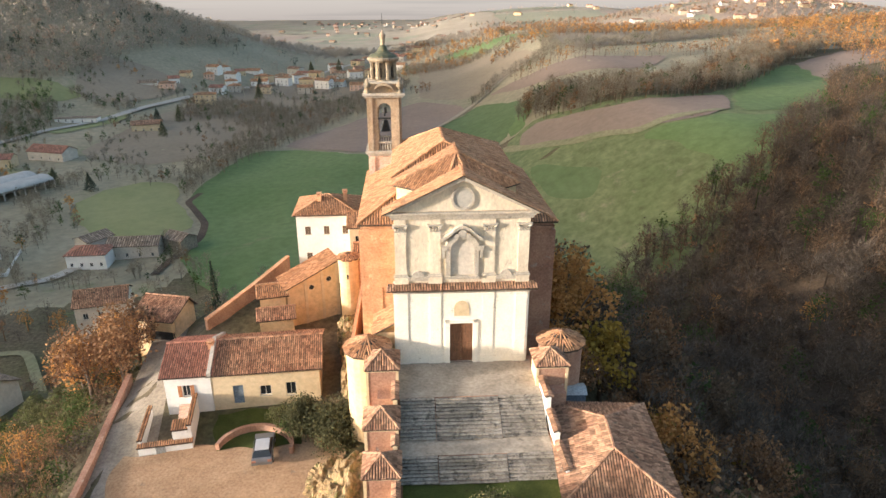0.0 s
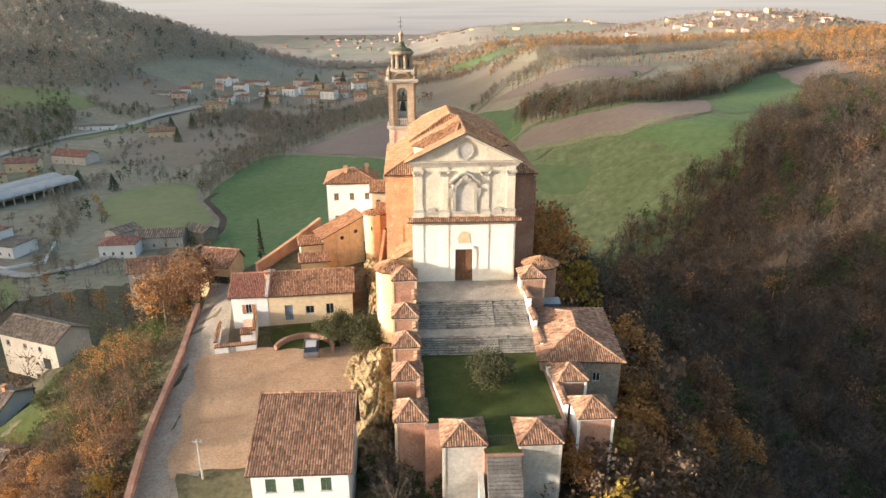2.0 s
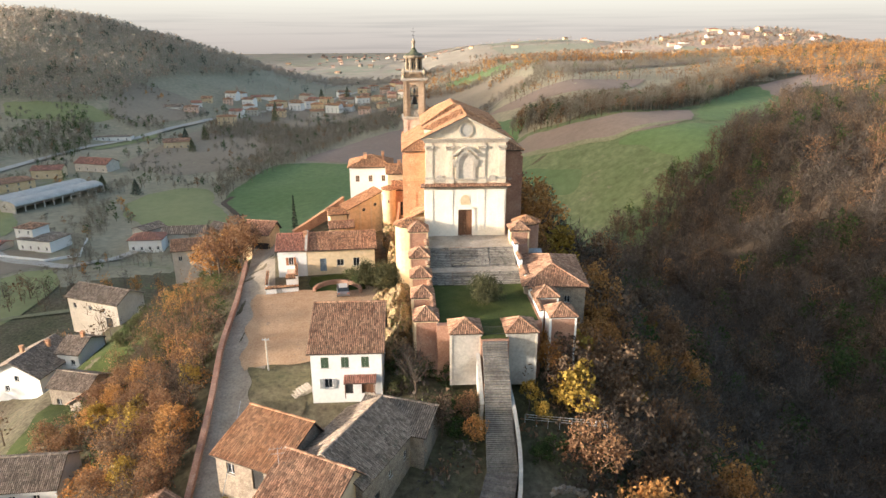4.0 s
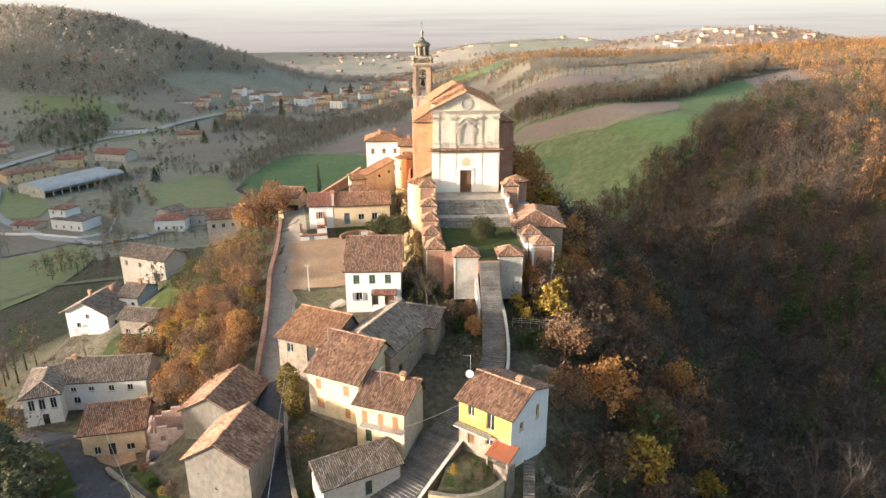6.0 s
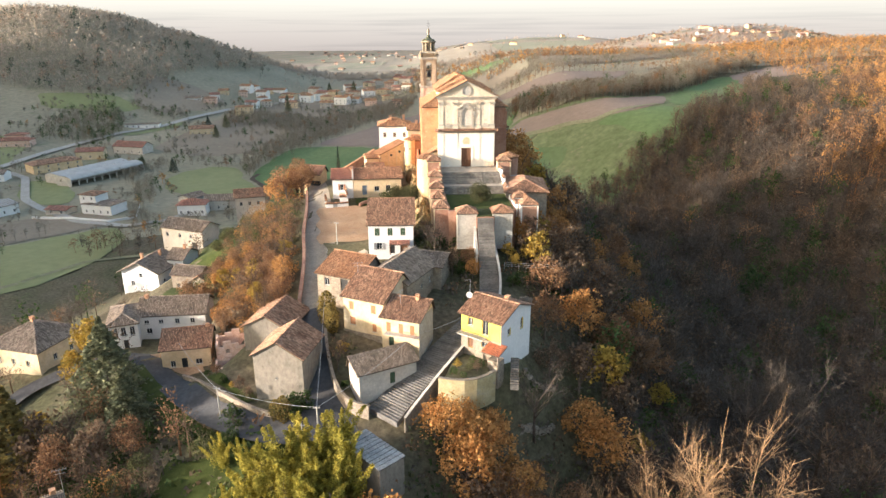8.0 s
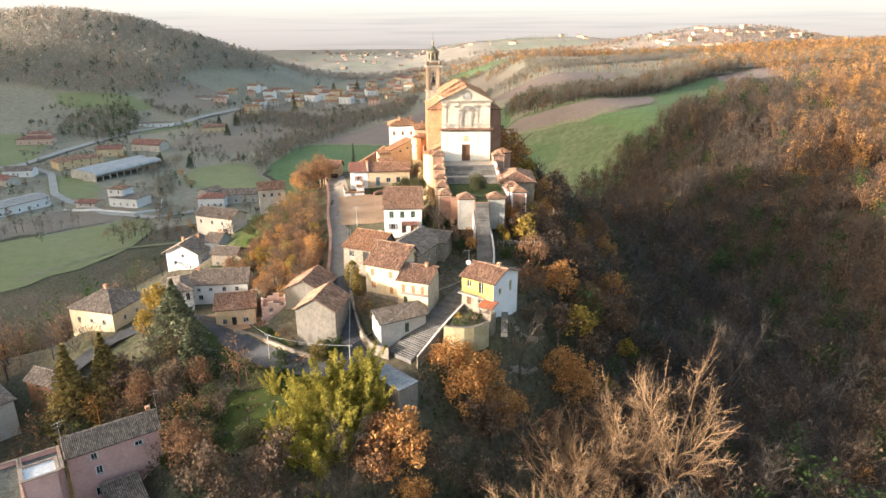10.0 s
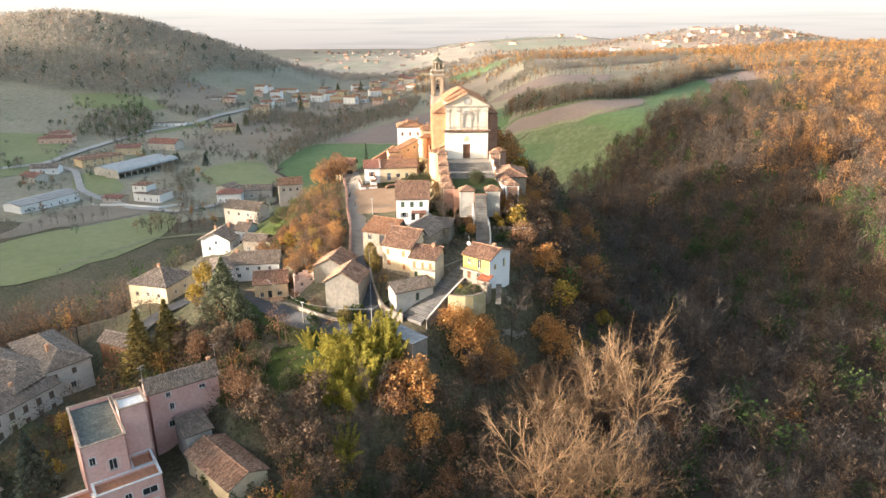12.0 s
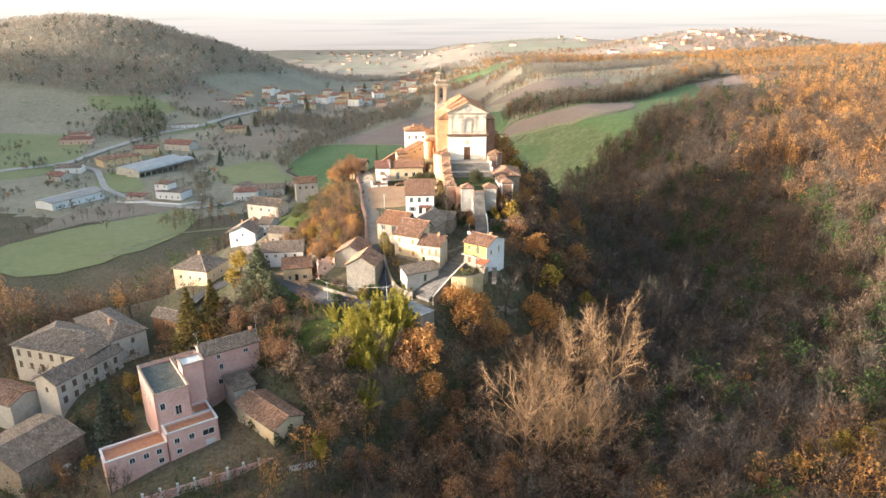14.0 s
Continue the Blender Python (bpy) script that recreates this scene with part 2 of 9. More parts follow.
glass = bpy.data.materials.new("window_glass")
glass.use_nodes = True
gb = glass.node_tree.nodes["Principled BSDF"]
gb.inputs["Base Color"].default_value, gb.inputs["Roughness"].default_value = (0.03, 0.035, 0.04, 1), 0.12
M["glass"] = glass


def leaf(name, c1, c2, island=0.45, tr=0.3):
    M[name] = material(name, c1, c2, 0.16, 0.85, 0.0, island=island, mottle=0.25, translucent=tr)


leaf("leaves_orange", (0.41, 0.195, 0.06), (0.51, 0.275, 0.09), 0.32)
leaf("leaves_rust", (0.22, 0.12, 0.062), (0.30, 0.17, 0.085), 0.35)
leaf("leaves_bush", (0.068, 0.07, 0.032), (0.11, 0.105, 0.048), 0.3)
leaf("leaves_cedar", (0.125, 0.13, 0.068), (0.185, 0.185, 0.10))
leaf("leaves_brown", (0.125, 0.085, 0.055), (0.195, 0.13, 0.08))
leaf("leaves_twig", (0.095, 0.077, 0.061), (0.148, 0.118, 0.091))
# leafless trees of the valley, their twig colour lightened to stand for haze
leaf("leaves_twig_hazed", (0.215, 0.185, 0.135), (0.28, 0.24, 0.18), 0.22, 0.45)
# far woods: distance haze is put into these two leaf colours
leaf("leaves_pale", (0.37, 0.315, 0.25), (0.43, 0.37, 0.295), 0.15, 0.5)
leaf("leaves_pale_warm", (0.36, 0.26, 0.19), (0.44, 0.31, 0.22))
leaf("leaves_gold", (0.33, 0.215, 0.04), (0.43, 0.30, 0.06), 0.35)
leaf("leaves_lime", (0.27, 0.235, 0.035), (0.40, 0.33, 0.055), 0.32)
leaf("leaves_olive", (0.095, 0.10, 0.04), (0.145, 0.14, 0.058))
leaf("leaves_green", (0.045, 0.07, 0.02), (0.08, 0.11, 0.03))
leaf("leaves_conifer", (0.04, 0.06, 0.035), (0.075, 0.09, 0.055))
leaf("leaves_conifer_gold", (0.15, 0.115, 0.035), (0.26, 0.19, 0.055))
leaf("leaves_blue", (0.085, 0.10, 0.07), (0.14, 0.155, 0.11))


# ---- mesh helpers ----
class Geo:
    """Gathers vertices and faces of one mesh."""

    def __init__(self):
        self.v, self.f, self.m = [], [], []

    def add(self, vs, fs, mi=0):
        o = len(self.v)
        self.v.extend(tuple(p) for p in vs)
        self.f.extend(tuple(i + o for i in f) for f in fs)
        self.m.extend([mi] * len(fs))
        return self

    def hexa(self, p, mi=0):
        """Eight corners: four below, four above, both counter-clockwise."""
        return self.add(p, ((3, 2, 1, 0), (4, 5, 6, 7), (0, 1, 5, 4), (1, 2, 6, 5), (2, 3, 7, 6), (3, 0, 4, 7)), mi)

    def box(self, x0, y0, z0, x1, y1, z1, mi=0):
        return self.hexa([(x0, y0, z0), (x1, y0, z0), (x1, y1, z0), (x0, y1, z0), (x0, y0, z1), (x1, y0, z1), (x1, y1, z1), (x0, y1, z1)], mi)

    def prism(self, pts, z0, z1, mi=0):
        """pts: counter-clockwise outline in plan."""
        k = len(pts)
        return self.add([(x, y, z0) for x, y in pts] + [(x, y, z1) for x, y in pts],
                        [tuple(range(k))[::-1], tuple(range(k, 2 * k))] + [(i, (i + 1) % k, (i + 1) % k + k, i + k) for i in range(k)], mi)

    def front(self, pts, y0, y1, mi=0):
        """pts: outline in x, z; pushed from y0 to y1."""
        k = len(pts)
        return self.add([(x, y0, z) for x, z in pts] + [(x, y1, z) for x, z in pts],
                        [tuple(range(k)), tuple(range(k, 2 * k))[::-1]] + [((i + 1) % k, i, i + k, (i + 1) % k + k) for i in range(k)], mi)

    def lathe(self, cx, cy, profile, sides=12, mi=0, turn=0.0):
        """profile: radius, z from below upwards."""
        vs, fs = [], []
        for r, z in profile:
            vs += [(cx + r * math.cos(turn + 2 * math.pi * i / sides), cy + r * math.sin(turn + 2 * math.pi * i / sides), z) for i in range(sides)]
        for j in range(len(profile) - 1):
            fs += [(j * sides + i, j * sides + (i + 1) % sides, (j + 1) * sides + (i + 1) % sides, (j + 1) * sides + i) for i in range(sides)]
        fs += [tuple(range(sides))[::-1], tuple(range((len(profile) - 1) * sides, len(profile) * sides))]
        return self.add(vs, fs, mi)

    def tube(self, pts, r0, r1, sides=4, mi=0):
        """A tapering rod along pts."""
        vs, fs = [], []
        n = len(pts)
        for j, p in enumerate(pts):
            p = Vector(p)
            d = (Vector(pts[min(j + 1, n - 1)]) - Vector(pts[max(j - 1, 0)])).normalized()
            a = d.orthogonal().normalized()
            b = d.cross(a)
            r = r0 + (r1 - r0) * j / max(n - 1, 1)
            vs += [p + (a * math.cos(2 * math.pi * i / sides) + b * math.sin(2 * math.pi * i / sides)) * r for i in range(sides)]
        for j in range(n - 1):
            fs += [(j * sides + i, j * sides + (i + 1) % sides, (j + 1) * sides + (i + 1) % sides, (j + 1) * sides + i) for i in range(sides)]
        fs += [tuple(range(sides))[::-1], tuple(range((n - 1) * sides, n * sides))]
        return self.add(vs, fs, mi)

    def mesh(self, name, mats, smooth=False):
        me = bpy.data.meshes.new(name)
        me.from_pydata(self.v, [], self.f)
        for m in (mats if isinstance(mats, (list, tuple)) else [mats]):
            me.materials.append(M[m])
        me.polygons.foreach_set("material_index", self.m)
        if smooth:
            me.polygons.foreach_set("use_smooth", [True] * len(self.f))
        me.update()
        return me


def part(name, geo, mats, parent=None, label="", smooth=False):
    """Links a Geo (or a ready mesh) as one mesh object under its thing."""
    me = geo if isinstance(geo, bpy.types.Mesh) else geo.mesh(name, mats, smooth)
    ob = new(name, me)
    if parent:
        ob.parent = parent
    if label:
        ob["label"] = label
    return ob


def thing(name, label, category, group="", m=None, kind=""):
    ob = tagged(new(name), label, category, group, kind)
    if m is not None:
        ob.matrix_basis = m
    return ob


# ---- roofs of half-round tiles ----
def clip_column(poly, u):
    vs = []
    k = len(poly)
    for i in range(k):
        (u0, v0), (u1, v1) = poly[i], poly[(i + 1) % k]
        if (u0 - u) * (u1 - u) <= 0 and u0 != u1:
            vs.append(v0 + (v1 - v0) * (u - u0) / (u1 - u0))
    return (min(vs), max(vs)) if len(vs) > 1 else None


def roof_slope(g, pts, tw=0.25, tl=0.52, thick=0.14, mi=0, under=1):
    """A sloping convex face with its slab and rows of half-round tiles. The first two points are the eave, left to right from outside."""
    P = [Vector(p) for p in pts]
    tl = max(tl, tw * 1.6)
    U = (P[1] - P[0]).normalized()
    N = sum((((P[i] - P[0]).cross(P[i + 1] - P[0])) for i in range(1, len(P) - 1)), Vector()).normalized()
    V = N.cross(U)
    k = len(P)
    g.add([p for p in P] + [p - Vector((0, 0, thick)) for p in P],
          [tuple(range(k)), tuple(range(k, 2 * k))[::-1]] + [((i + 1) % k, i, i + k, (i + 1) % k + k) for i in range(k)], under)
    poly = [((p - P[0]).dot(U), (p - P[0]).dot(V)) for p in P]
    u0, u1 = min(p[0] for p in poly), max(p[0] for p in poly)
    n = max(1, int((u1 - u0) / tw))
    w = (u1 - u0) / n
    for i in range(n):
        u = u0 + (i + 0.5) * w
        c = clip_column(poly, u)
        if not c or c[1] - c[0] < 0.15:
            continue
        v, dv = c[0] - random.random() * 0.06, tl
        while v < c[1] - 0.08:
            e = min(v + dv * 1.12, c[1] + 0.02)
            du, lift = random.uniform(-0.012, 0.012), random.uniform(0.0, 0.018)
            ra, rb = w * 0.39, w * 0.33
            row = []
            for vv, r, h in ((v, ra, 0.11 + lift), (e, rb, 0.075)):
                o = P[0] + V * vv + U * (u + du)
                row += [o - U * r + N * 0.004, o - U * r * 0.5 + N * h, o + U * r * 0.5 + N * h, o + U * r + N * 0.004]
            g.add(row, ((0, 1, 5, 4), (1, 2, 6, 5), (2, 3, 7, 6)), mi)
            v += dv * random.uniform(0.95, 1.05)


def ridge_caps(g, a, b, r=0.15, mi=0):
    a, b = Vector(a), Vector(b)
    d = (b - a).normalized()
    s = d.cross(Vector((0, 0, 1))).normalized()
    up = s.cross(d)
    n = max(1, int((b - a).length / 0.42))
    for i in range(n):
        row = []
        for t, rr in ((i / n, r * 1.1), ((i + 1.1) / n, r * 0.9)):
            p = a + (b - a) * t + up * random.uniform(0.03, 0.06)
            row += [p - s * rr - up * 0.05, p - s * rr * 0.6 + up * rr * 0.6, p + s * rr * 0.6 + up * rr * 0.6, p + s * rr - up * 0.05]
        g.add(row, ((0, 4, 5, 1), (1, 5, 6, 2), (2, 6, 7, 3), (0, 1, 2, 3)), mi)


# ---- walls with openings through them ----
def wall_panel(g, p0, p1, z0, z1, thick, holes, mi=0):
    """A wall from p0 to p1 (plan; outside to the right of the way from p1 to p0, thickness inwards) with rectangular holes (u0, z0, u1, z1)."""
    p0, p1 = Vector((*p0, 0)), Vector((*p1, 0))
    U = (p1 - p0).normalized()
    I = Vector((-U.y, U.x, 0))
    L = (p1 - p0).length
    us = sorted({0.0, L, *(h[0] for h in holes), *(h[2] for h in holes)})
    zs = sorted({z0, z1, *(h[1] for h in holes), *(h[3] for h in holes)})

    def at(u, z, d):
        return p0 + U * u + I * d + Vector((0, 0, z))
    for i in range(len(us) - 1):
        for j in range(len(zs) - 1):
            a, b, c, d = us[i], us[i + 1], zs[j], zs[j + 1]
            if any(h[0] - 1e-6 <= a and b <= h[2] + 1e-6 and h[1] - 1e-6 <= c and d <= h[3] + 1e-6 for h in holes):
                continue
            g.add([at(a, c, 0), at(b, c, 0), at(b, d, 0), at(a, d, 0), at(a, c, thick), at(b, c, thick), at(b, d, thick), at(a, d, thick)],
                  ((0, 1, 2, 3), (7, 6, 5, 4)), mi)
    for h in [(0, z0, L, z1)] + list(holes):
        a, c, b, d = h
        s = [at(a, c, 0), at(b, c, 0), at(b, d, 0), at(a, d, 0), at(a, c, thick), at(b, c, thick), at(b, d, thick), at(a, d, thick)]
        g.add(s, ((0, 4, 5, 1), (1, 5, 6, 2), (2, 6, 7, 3), (3, 7, 4, 0)), mi)
    return at


def fill_opening(at, h, kind, parent, thick):
    """What stands in an opening: a window with frame, pane and shutters, or a door leaf."""
    u0, z0, u1, z1 = h

    def block(g, a, c, b, d, n0, n1, mi=0):
        g.hexa([at(a, c, n0), at(b, c, n0), at(b, c, n1), at(a, c, n1), at(a, d, n0), at(b, d, n0), at(b, d, n1), at(a, d, n1)], mi)
    if kind.startswith("door"):
        mat = {"door_blue": "door_blue", "door_brown": "wood", "door_dark": "dark", "door_green": "shutter_green", "door_white": "frame"}[kind]
        g = Geo()
        n, planks = min(6, max(2, int((u1 - u0) / 0.3))), []
        for i in range(n):
            a, b = u0 + (u1 - u0) * i / n, u0 + (u1 - u0) * (i + 1) / n
            planks.append(Geo())
            block(planks[-1], a + 0.008, z0, b - 0.008, z1, 0.14, 0.19)
        block(g, u0, z0, u1, z1, 0.192, 0.23)
        door = part("door", g, mat, parent)
        for p in planks:
            part("plank", p, mat, door)
        return
    g = Geo()
    t = 0.07
    m = (u0 + u1) / 2
    us, ns = (u0, u0 + t, m - t / 2, m + t / 2, u1 - t, u1), (0.16, 0.23)
    zs = (z0, z0 + t, z1 - t, z1)
    vs = [at(u, z, k) for k in ns for z in zs for u in us]
    fs = []
    for j in range(3):
        for i in range(5):
            if j == 1 and i in (1, 3):
                continue
            a = j * 6 + i
            fs += [(a, a + 1, a + 7, a + 6), (a + 24, a + 30, a + 31, a + 25)]
    for i in (0, 2, 4):
        fs += [(6 + i, 12 + i, 36 + i, 30 + i), (7 + i, 31 + i, 37 + i, 13 + i)]
    for i in (1, 3):
        fs += [(6 + i, 30 + i, 31 + i, 7 + i), (12 + i, 13 + i, 37 + i, 36 + i)]
    g.add(vs, fs)
    w = part("window", g, "frame", parent)
    g = Geo()
    block(g, u0 - 0.08, z0 - 0.08, u1 + 0.08, z0 - 0.005, -0.08, 0.05)
    part("sill", g, "grey", w)
    g = Geo()
    block(g, u0 + 0.02, z0 + 0.02, u1 - 0.02, z1 - 0.02, 0.19, 0.205)
    part("pane", g, "glass", w)
    if kind == "plain":
        return
    style, colour = kind.split("_")
    half = (u1 - u0) / 2
    for side in (0, 1):
        g = Geo()
        if style == "closed":
            a = u0 + side * half
            n0, n1 = 0.03, 0.07
        else:
            a = u0 - half - 0.02 if side == 0 else u1 + 0.02
            n0, n1 = -0.06, -0.015
        k = max(3, int((z1 - z0) / 0.15))
        vs, fs = [], []
        for i in range(2 * k + 1):
            c = z0 + (z1 - z0) * i / (2 * k)
            d = n0 - (0.025 if i % 2 else 0.0)
            vs += [at(a + 0.01, c, d), at(a + half - 0.01, c, d), at(a + half - 0.01, c, n1), at(a + 0.01, c, n1)]
        for i in range(2 * k):
            o = 4 * i
            fs += [(o, o + 1, o + 5, o + 4), (o + 1, o + 2, o + 6, o + 5), (o + 2, o + 3, o + 7, o + 6), (o + 3, o, o + 4, o + 7)]
        fs += [(3, 2, 1, 0), (8 * k, 8 * k + 1, 8 * k + 2, 8 * k + 3)]
        g.add(vs, fs)
        part("shutter", g, "shutter_" + colour, w)


def surround(at, h, parent, w=0.14, mat="frame"):
    """A plain raised band of plaster round an opening."""
    u0, z0, u1, z1 = h
    g = Geo()
    us, zs = (u0 - w, u0, u1, u1 + w), (z0 - w, z0, z1, z1 + w)
    vs = [at(u, z, n) for n in (-0.035, 0.02) for z in zs for u in us]
    fs = [(a, a + 1, a + 5, a + 4) for a in (0, 1, 2, 4, 6, 8, 9, 10)]
    fs += [(0, 16, 17, 1), (1, 17, 18, 2), (2, 18, 19, 3), (3, 19, 23, 7), (7, 23, 27, 11), (11, 27, 31, 15), (15, 31, 30, 14), (14, 30, 29, 13), (13, 29, 28, 12), (12, 28, 24, 8), (8, 24, 20, 4), (4, 20, 16, 0)]
    fs += [(5, 6, 22, 21), (6, 10, 26, 22), (10, 9, 25, 26), (9, 5, 21, 25)]
    g.add(vs, fs)
    part("window_surround", g, mat, parent)


def house(label, A, B, D, zb, ze, rise, wall="white", tile="tile", ridge_at=0.5, style="x", over=0.45, front=(), left=(), right=(), back=(), chimneys=(), name="house", tw=0.25, category="house", plinth=None, group=""):
    """A house over the front line A to B (left to right from outside), D deep. Openings: (u, sill, width, height, kind), heights over the base."""
    A, B = Vector(A), Vector(B)
    L = (B - A).length
    ang = math.degrees(math.atan2(B.y - A.y, B.x - A.x))
    mid = (A + B) / 2
    h = thing(name, label, category, group, pose(mid.x, mid.y, zb, 0, 0, ang))
    H, T, hl = ze - zb, 0.38, L / 2
    low = -3.0
    sides = {"front": ((-hl, 0), (hl, 0), front), "right": ((hl, T), (hl, D - T), right), "back": ((hl, D), (-hl, D), back), "left": ((-hl, D - T), (-hl, T), left)}
    ry = D * ridge_at
    for key, (p, q, ops) in sides.items():
        holes = [(u, z, u + w, z + hh) for u, z, w, hh, _ in ops]
        g = Geo()
        at = wall_panel(g, p, q, low, H, T, holes)
        if style == "x" and key in ("left", "right"):
            x0, x1 = (hl - T, hl) if key == "right" else (-hl, -hl + T)
            k = rise
            prof = [(0.05, H), (D - 0.05, H), (ry, H + k - 0.06)]
            vs = [(x, y, z) for x in (x0, x1) for y, z in prof]
            g.add(vs, ((0, 2, 1), (3, 4, 5), (0, 1, 4, 3), (1, 2, 5, 4), (2, 0, 3, 5)))
        if style == "y" and key in ("front", "back"):
            y0, y1 = (0, T) if key == "front" else (D - T, D)
            prof = [(-hl + 0.05, H), (hl - 0.05, H), (0, H + rise - 0.06)]
            g.front(prof, y0, y1)
        part("wall", g, wall, h)
        for hole, o in zip(holes, ops):
            fill_opening(at, hole, o[4], h, T)
            if wall == "pink":
                surround(at, hole, h)
    g = Geo()
    o = over
    if style == "x":
        sf, sb = rise / ry, rise / max(D - ry, 0.3)
        roof_slope(g, [(-hl - o, -o, H - o * sf + 0.1), (hl + o, -o, H - o * sf + 0.1), (hl + o, ry, H + rise + 0.1), (-hl - o, ry, H + rise + 0.1)], tw)
        ob = min(o, 0.3)
        roof_slope(g, [(hl + o, D + ob, H - ob * sb + 0.1), (-hl - o, D + ob, H - ob * sb + 0.1), (-hl - o, ry, H + rise + 0.1), (hl + o, ry, H + rise + 0.1)], tw)
        ridge_caps(g, (-hl - o, ry, H + rise + 0.12), (hl + o, ry, H + rise + 0.12))
    elif style == "y":
        s = rise / hl
        roof_slope(g, [(-hl - o, D + o, H - o * s + 0.1), (-hl - o, -o, H - o * s + 0.1), (0, -o, H + rise + 0.1), (0, D + o, H + rise + 0.1)], tw)
        roof_slope(g, [(hl + o, -o, H - o * s + 0.1), (hl + o, D + o, H - o * s + 0.1), (0, D + o, H + rise + 0.1), (0, -o, H + rise + 0.1)], tw)
        ridge_caps(g, (0, -o, H + rise + 0.12), (0, D + o, H + rise + 0.12))
    else:
        r = min(L, D) / 2
        e = H + 0.05
        c = [(-hl - o, -o, e), (hl + o, -o, e), (hl + o, D + o, e), (-hl - o, D + o, e)]
        if L >= D:
            a, b = (-hl + r, D / 2, H + rise), (hl - r + 0.01, D / 2, H + rise)
            for pts in ([c[0], c[1], b, a], [c[1], c[2], b], [c[2], c[3], a, b], [c[3], c[0], a]):
                roof_slope(g, pts, tw)
        else:
            a, b = (0, r, H + rise), (0, D - r + 0.01, H + rise)
            for pts in ([c[0], c[1], a], [c[1], c[2], b, a], [c[2], c[3], b], [c[3], c[0], a, b]):
                roof_slope(g, pts, tw)
        ridge_caps(g, a, b)
        for p, q in ((c[0], a), (c[3], a if L >= D else b), (c[1], b if L >= D else a), (c[2], b)):
            ridge_caps(g, p, q)
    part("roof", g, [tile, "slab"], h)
    if plinth:
        g = Geo()
        g.box(-hl - 0.12, -0.12, low, hl + 0.12, D + 0.12, plinth[0])
        part("plinth", g, plinth[1], h)
    for cx, cy, top in chimneys:
        g = Geo()
        g.box(cx - 0.3, cy - 0.3, H - 0.2, cx + 0.3, cy + 0.3, H + top)
        g.box(cx - 0.4, cy - 0.4, H + top, cx + 0.4, cy + 0.4, H + top + 0.1)
        for dx in (-0.3, 0.2):
            g.box(cx + dx, cy - 0.3, H + top + 0.1, cx + dx + 0.1, cy + 0.3, H + top + 0.35)
        g.box(cx - 0.4, cy - 0.4, H + top + 0.35, cx + 0.4, cy + 0.4, H + top + 0.45)
        part("chimney", g, "brick", h)
    return h


def row(n, u0, step, z, w, h, kind):
    return [(u0 + i * step, z, w, h, kind) for i in range(n)]


# ---- the ground: one sheet over valley, ridge and hills ----
def smooth(t):
    t = np.clip(t, 0, 1)
    return t * t * (3 - 2 * t)


def mound(x, y, cx, cy, rx, ry, h, turn=0.0):
    c, s = math.cos(math.radians(turn)), math.sin(math.radians(turn))
    u, v = (x - cx) * c + (y - cy) * s, -(x - cx) * s + (y - cy) * c
    return h * np.exp(-0.5 * ((u / rx) ** 2 + (v / ry) ** 2))


SPINE_Y = [-250, -120, -70, -45, -25, -12, 0, 10, 28, 40, 60, 90, 108, 125, 160]
SPINE_X = [-60, -55, -50, -40, -18, -14, -10, -9, -9, -10, -12, -6, -5, -4, -4]
SPINE_Z = [-60, -54, -46, -40, -27.5, -24.2, -19.2, -16.6, -12.4, -11.4, -10.2, -6, -10, -22, -48]
FLAT_L = [10, 14, 20, 16, 10, 14, 17, 19, 21, 24, 27, 24, 16, 8, 2]
FLAT_R = [10, 10, 10, 10, 8, 10, 18, 20, 21, 23, 25, 18, 14, 8, 2]
PADS = [(-50, 8, 9, -27.5), (-62, 19, 9, -28), (-83, 19, 9, -30), (-34, -6, 7, -24.2), (-66, -45, 14, -43), (-97, -22, 18, -41), (-45, -52, 8, -41), (4, -4, 6, -18.3), (-76, 97, 8, -31), (-85, 68, 8, -34.3), (-68, 55, 8, -30.4), (-62, 50, 7, -29.0), (-58, 25, 8, -28)]


# unseen long hill added west of the view to keep the low sun off the valley: place across the sun's way, height
SHADE_C = [-860, -760, -660, -540, -420, -330, -240, -125, -104, -88]
SHADE_H = [0, 138, 190, 212, 218, 220, 222, 222, 110, 0]
# and a nearer unseen one added to shade the foot of the village
FOOT_C = [-80, -68, -45, -20, 0, 15, 44, 60, 76, 100, 200, 300]
FOOT_H = [0, 70, 80, 86, 89, 90, 91, 95, 111, 119, 110, 0]


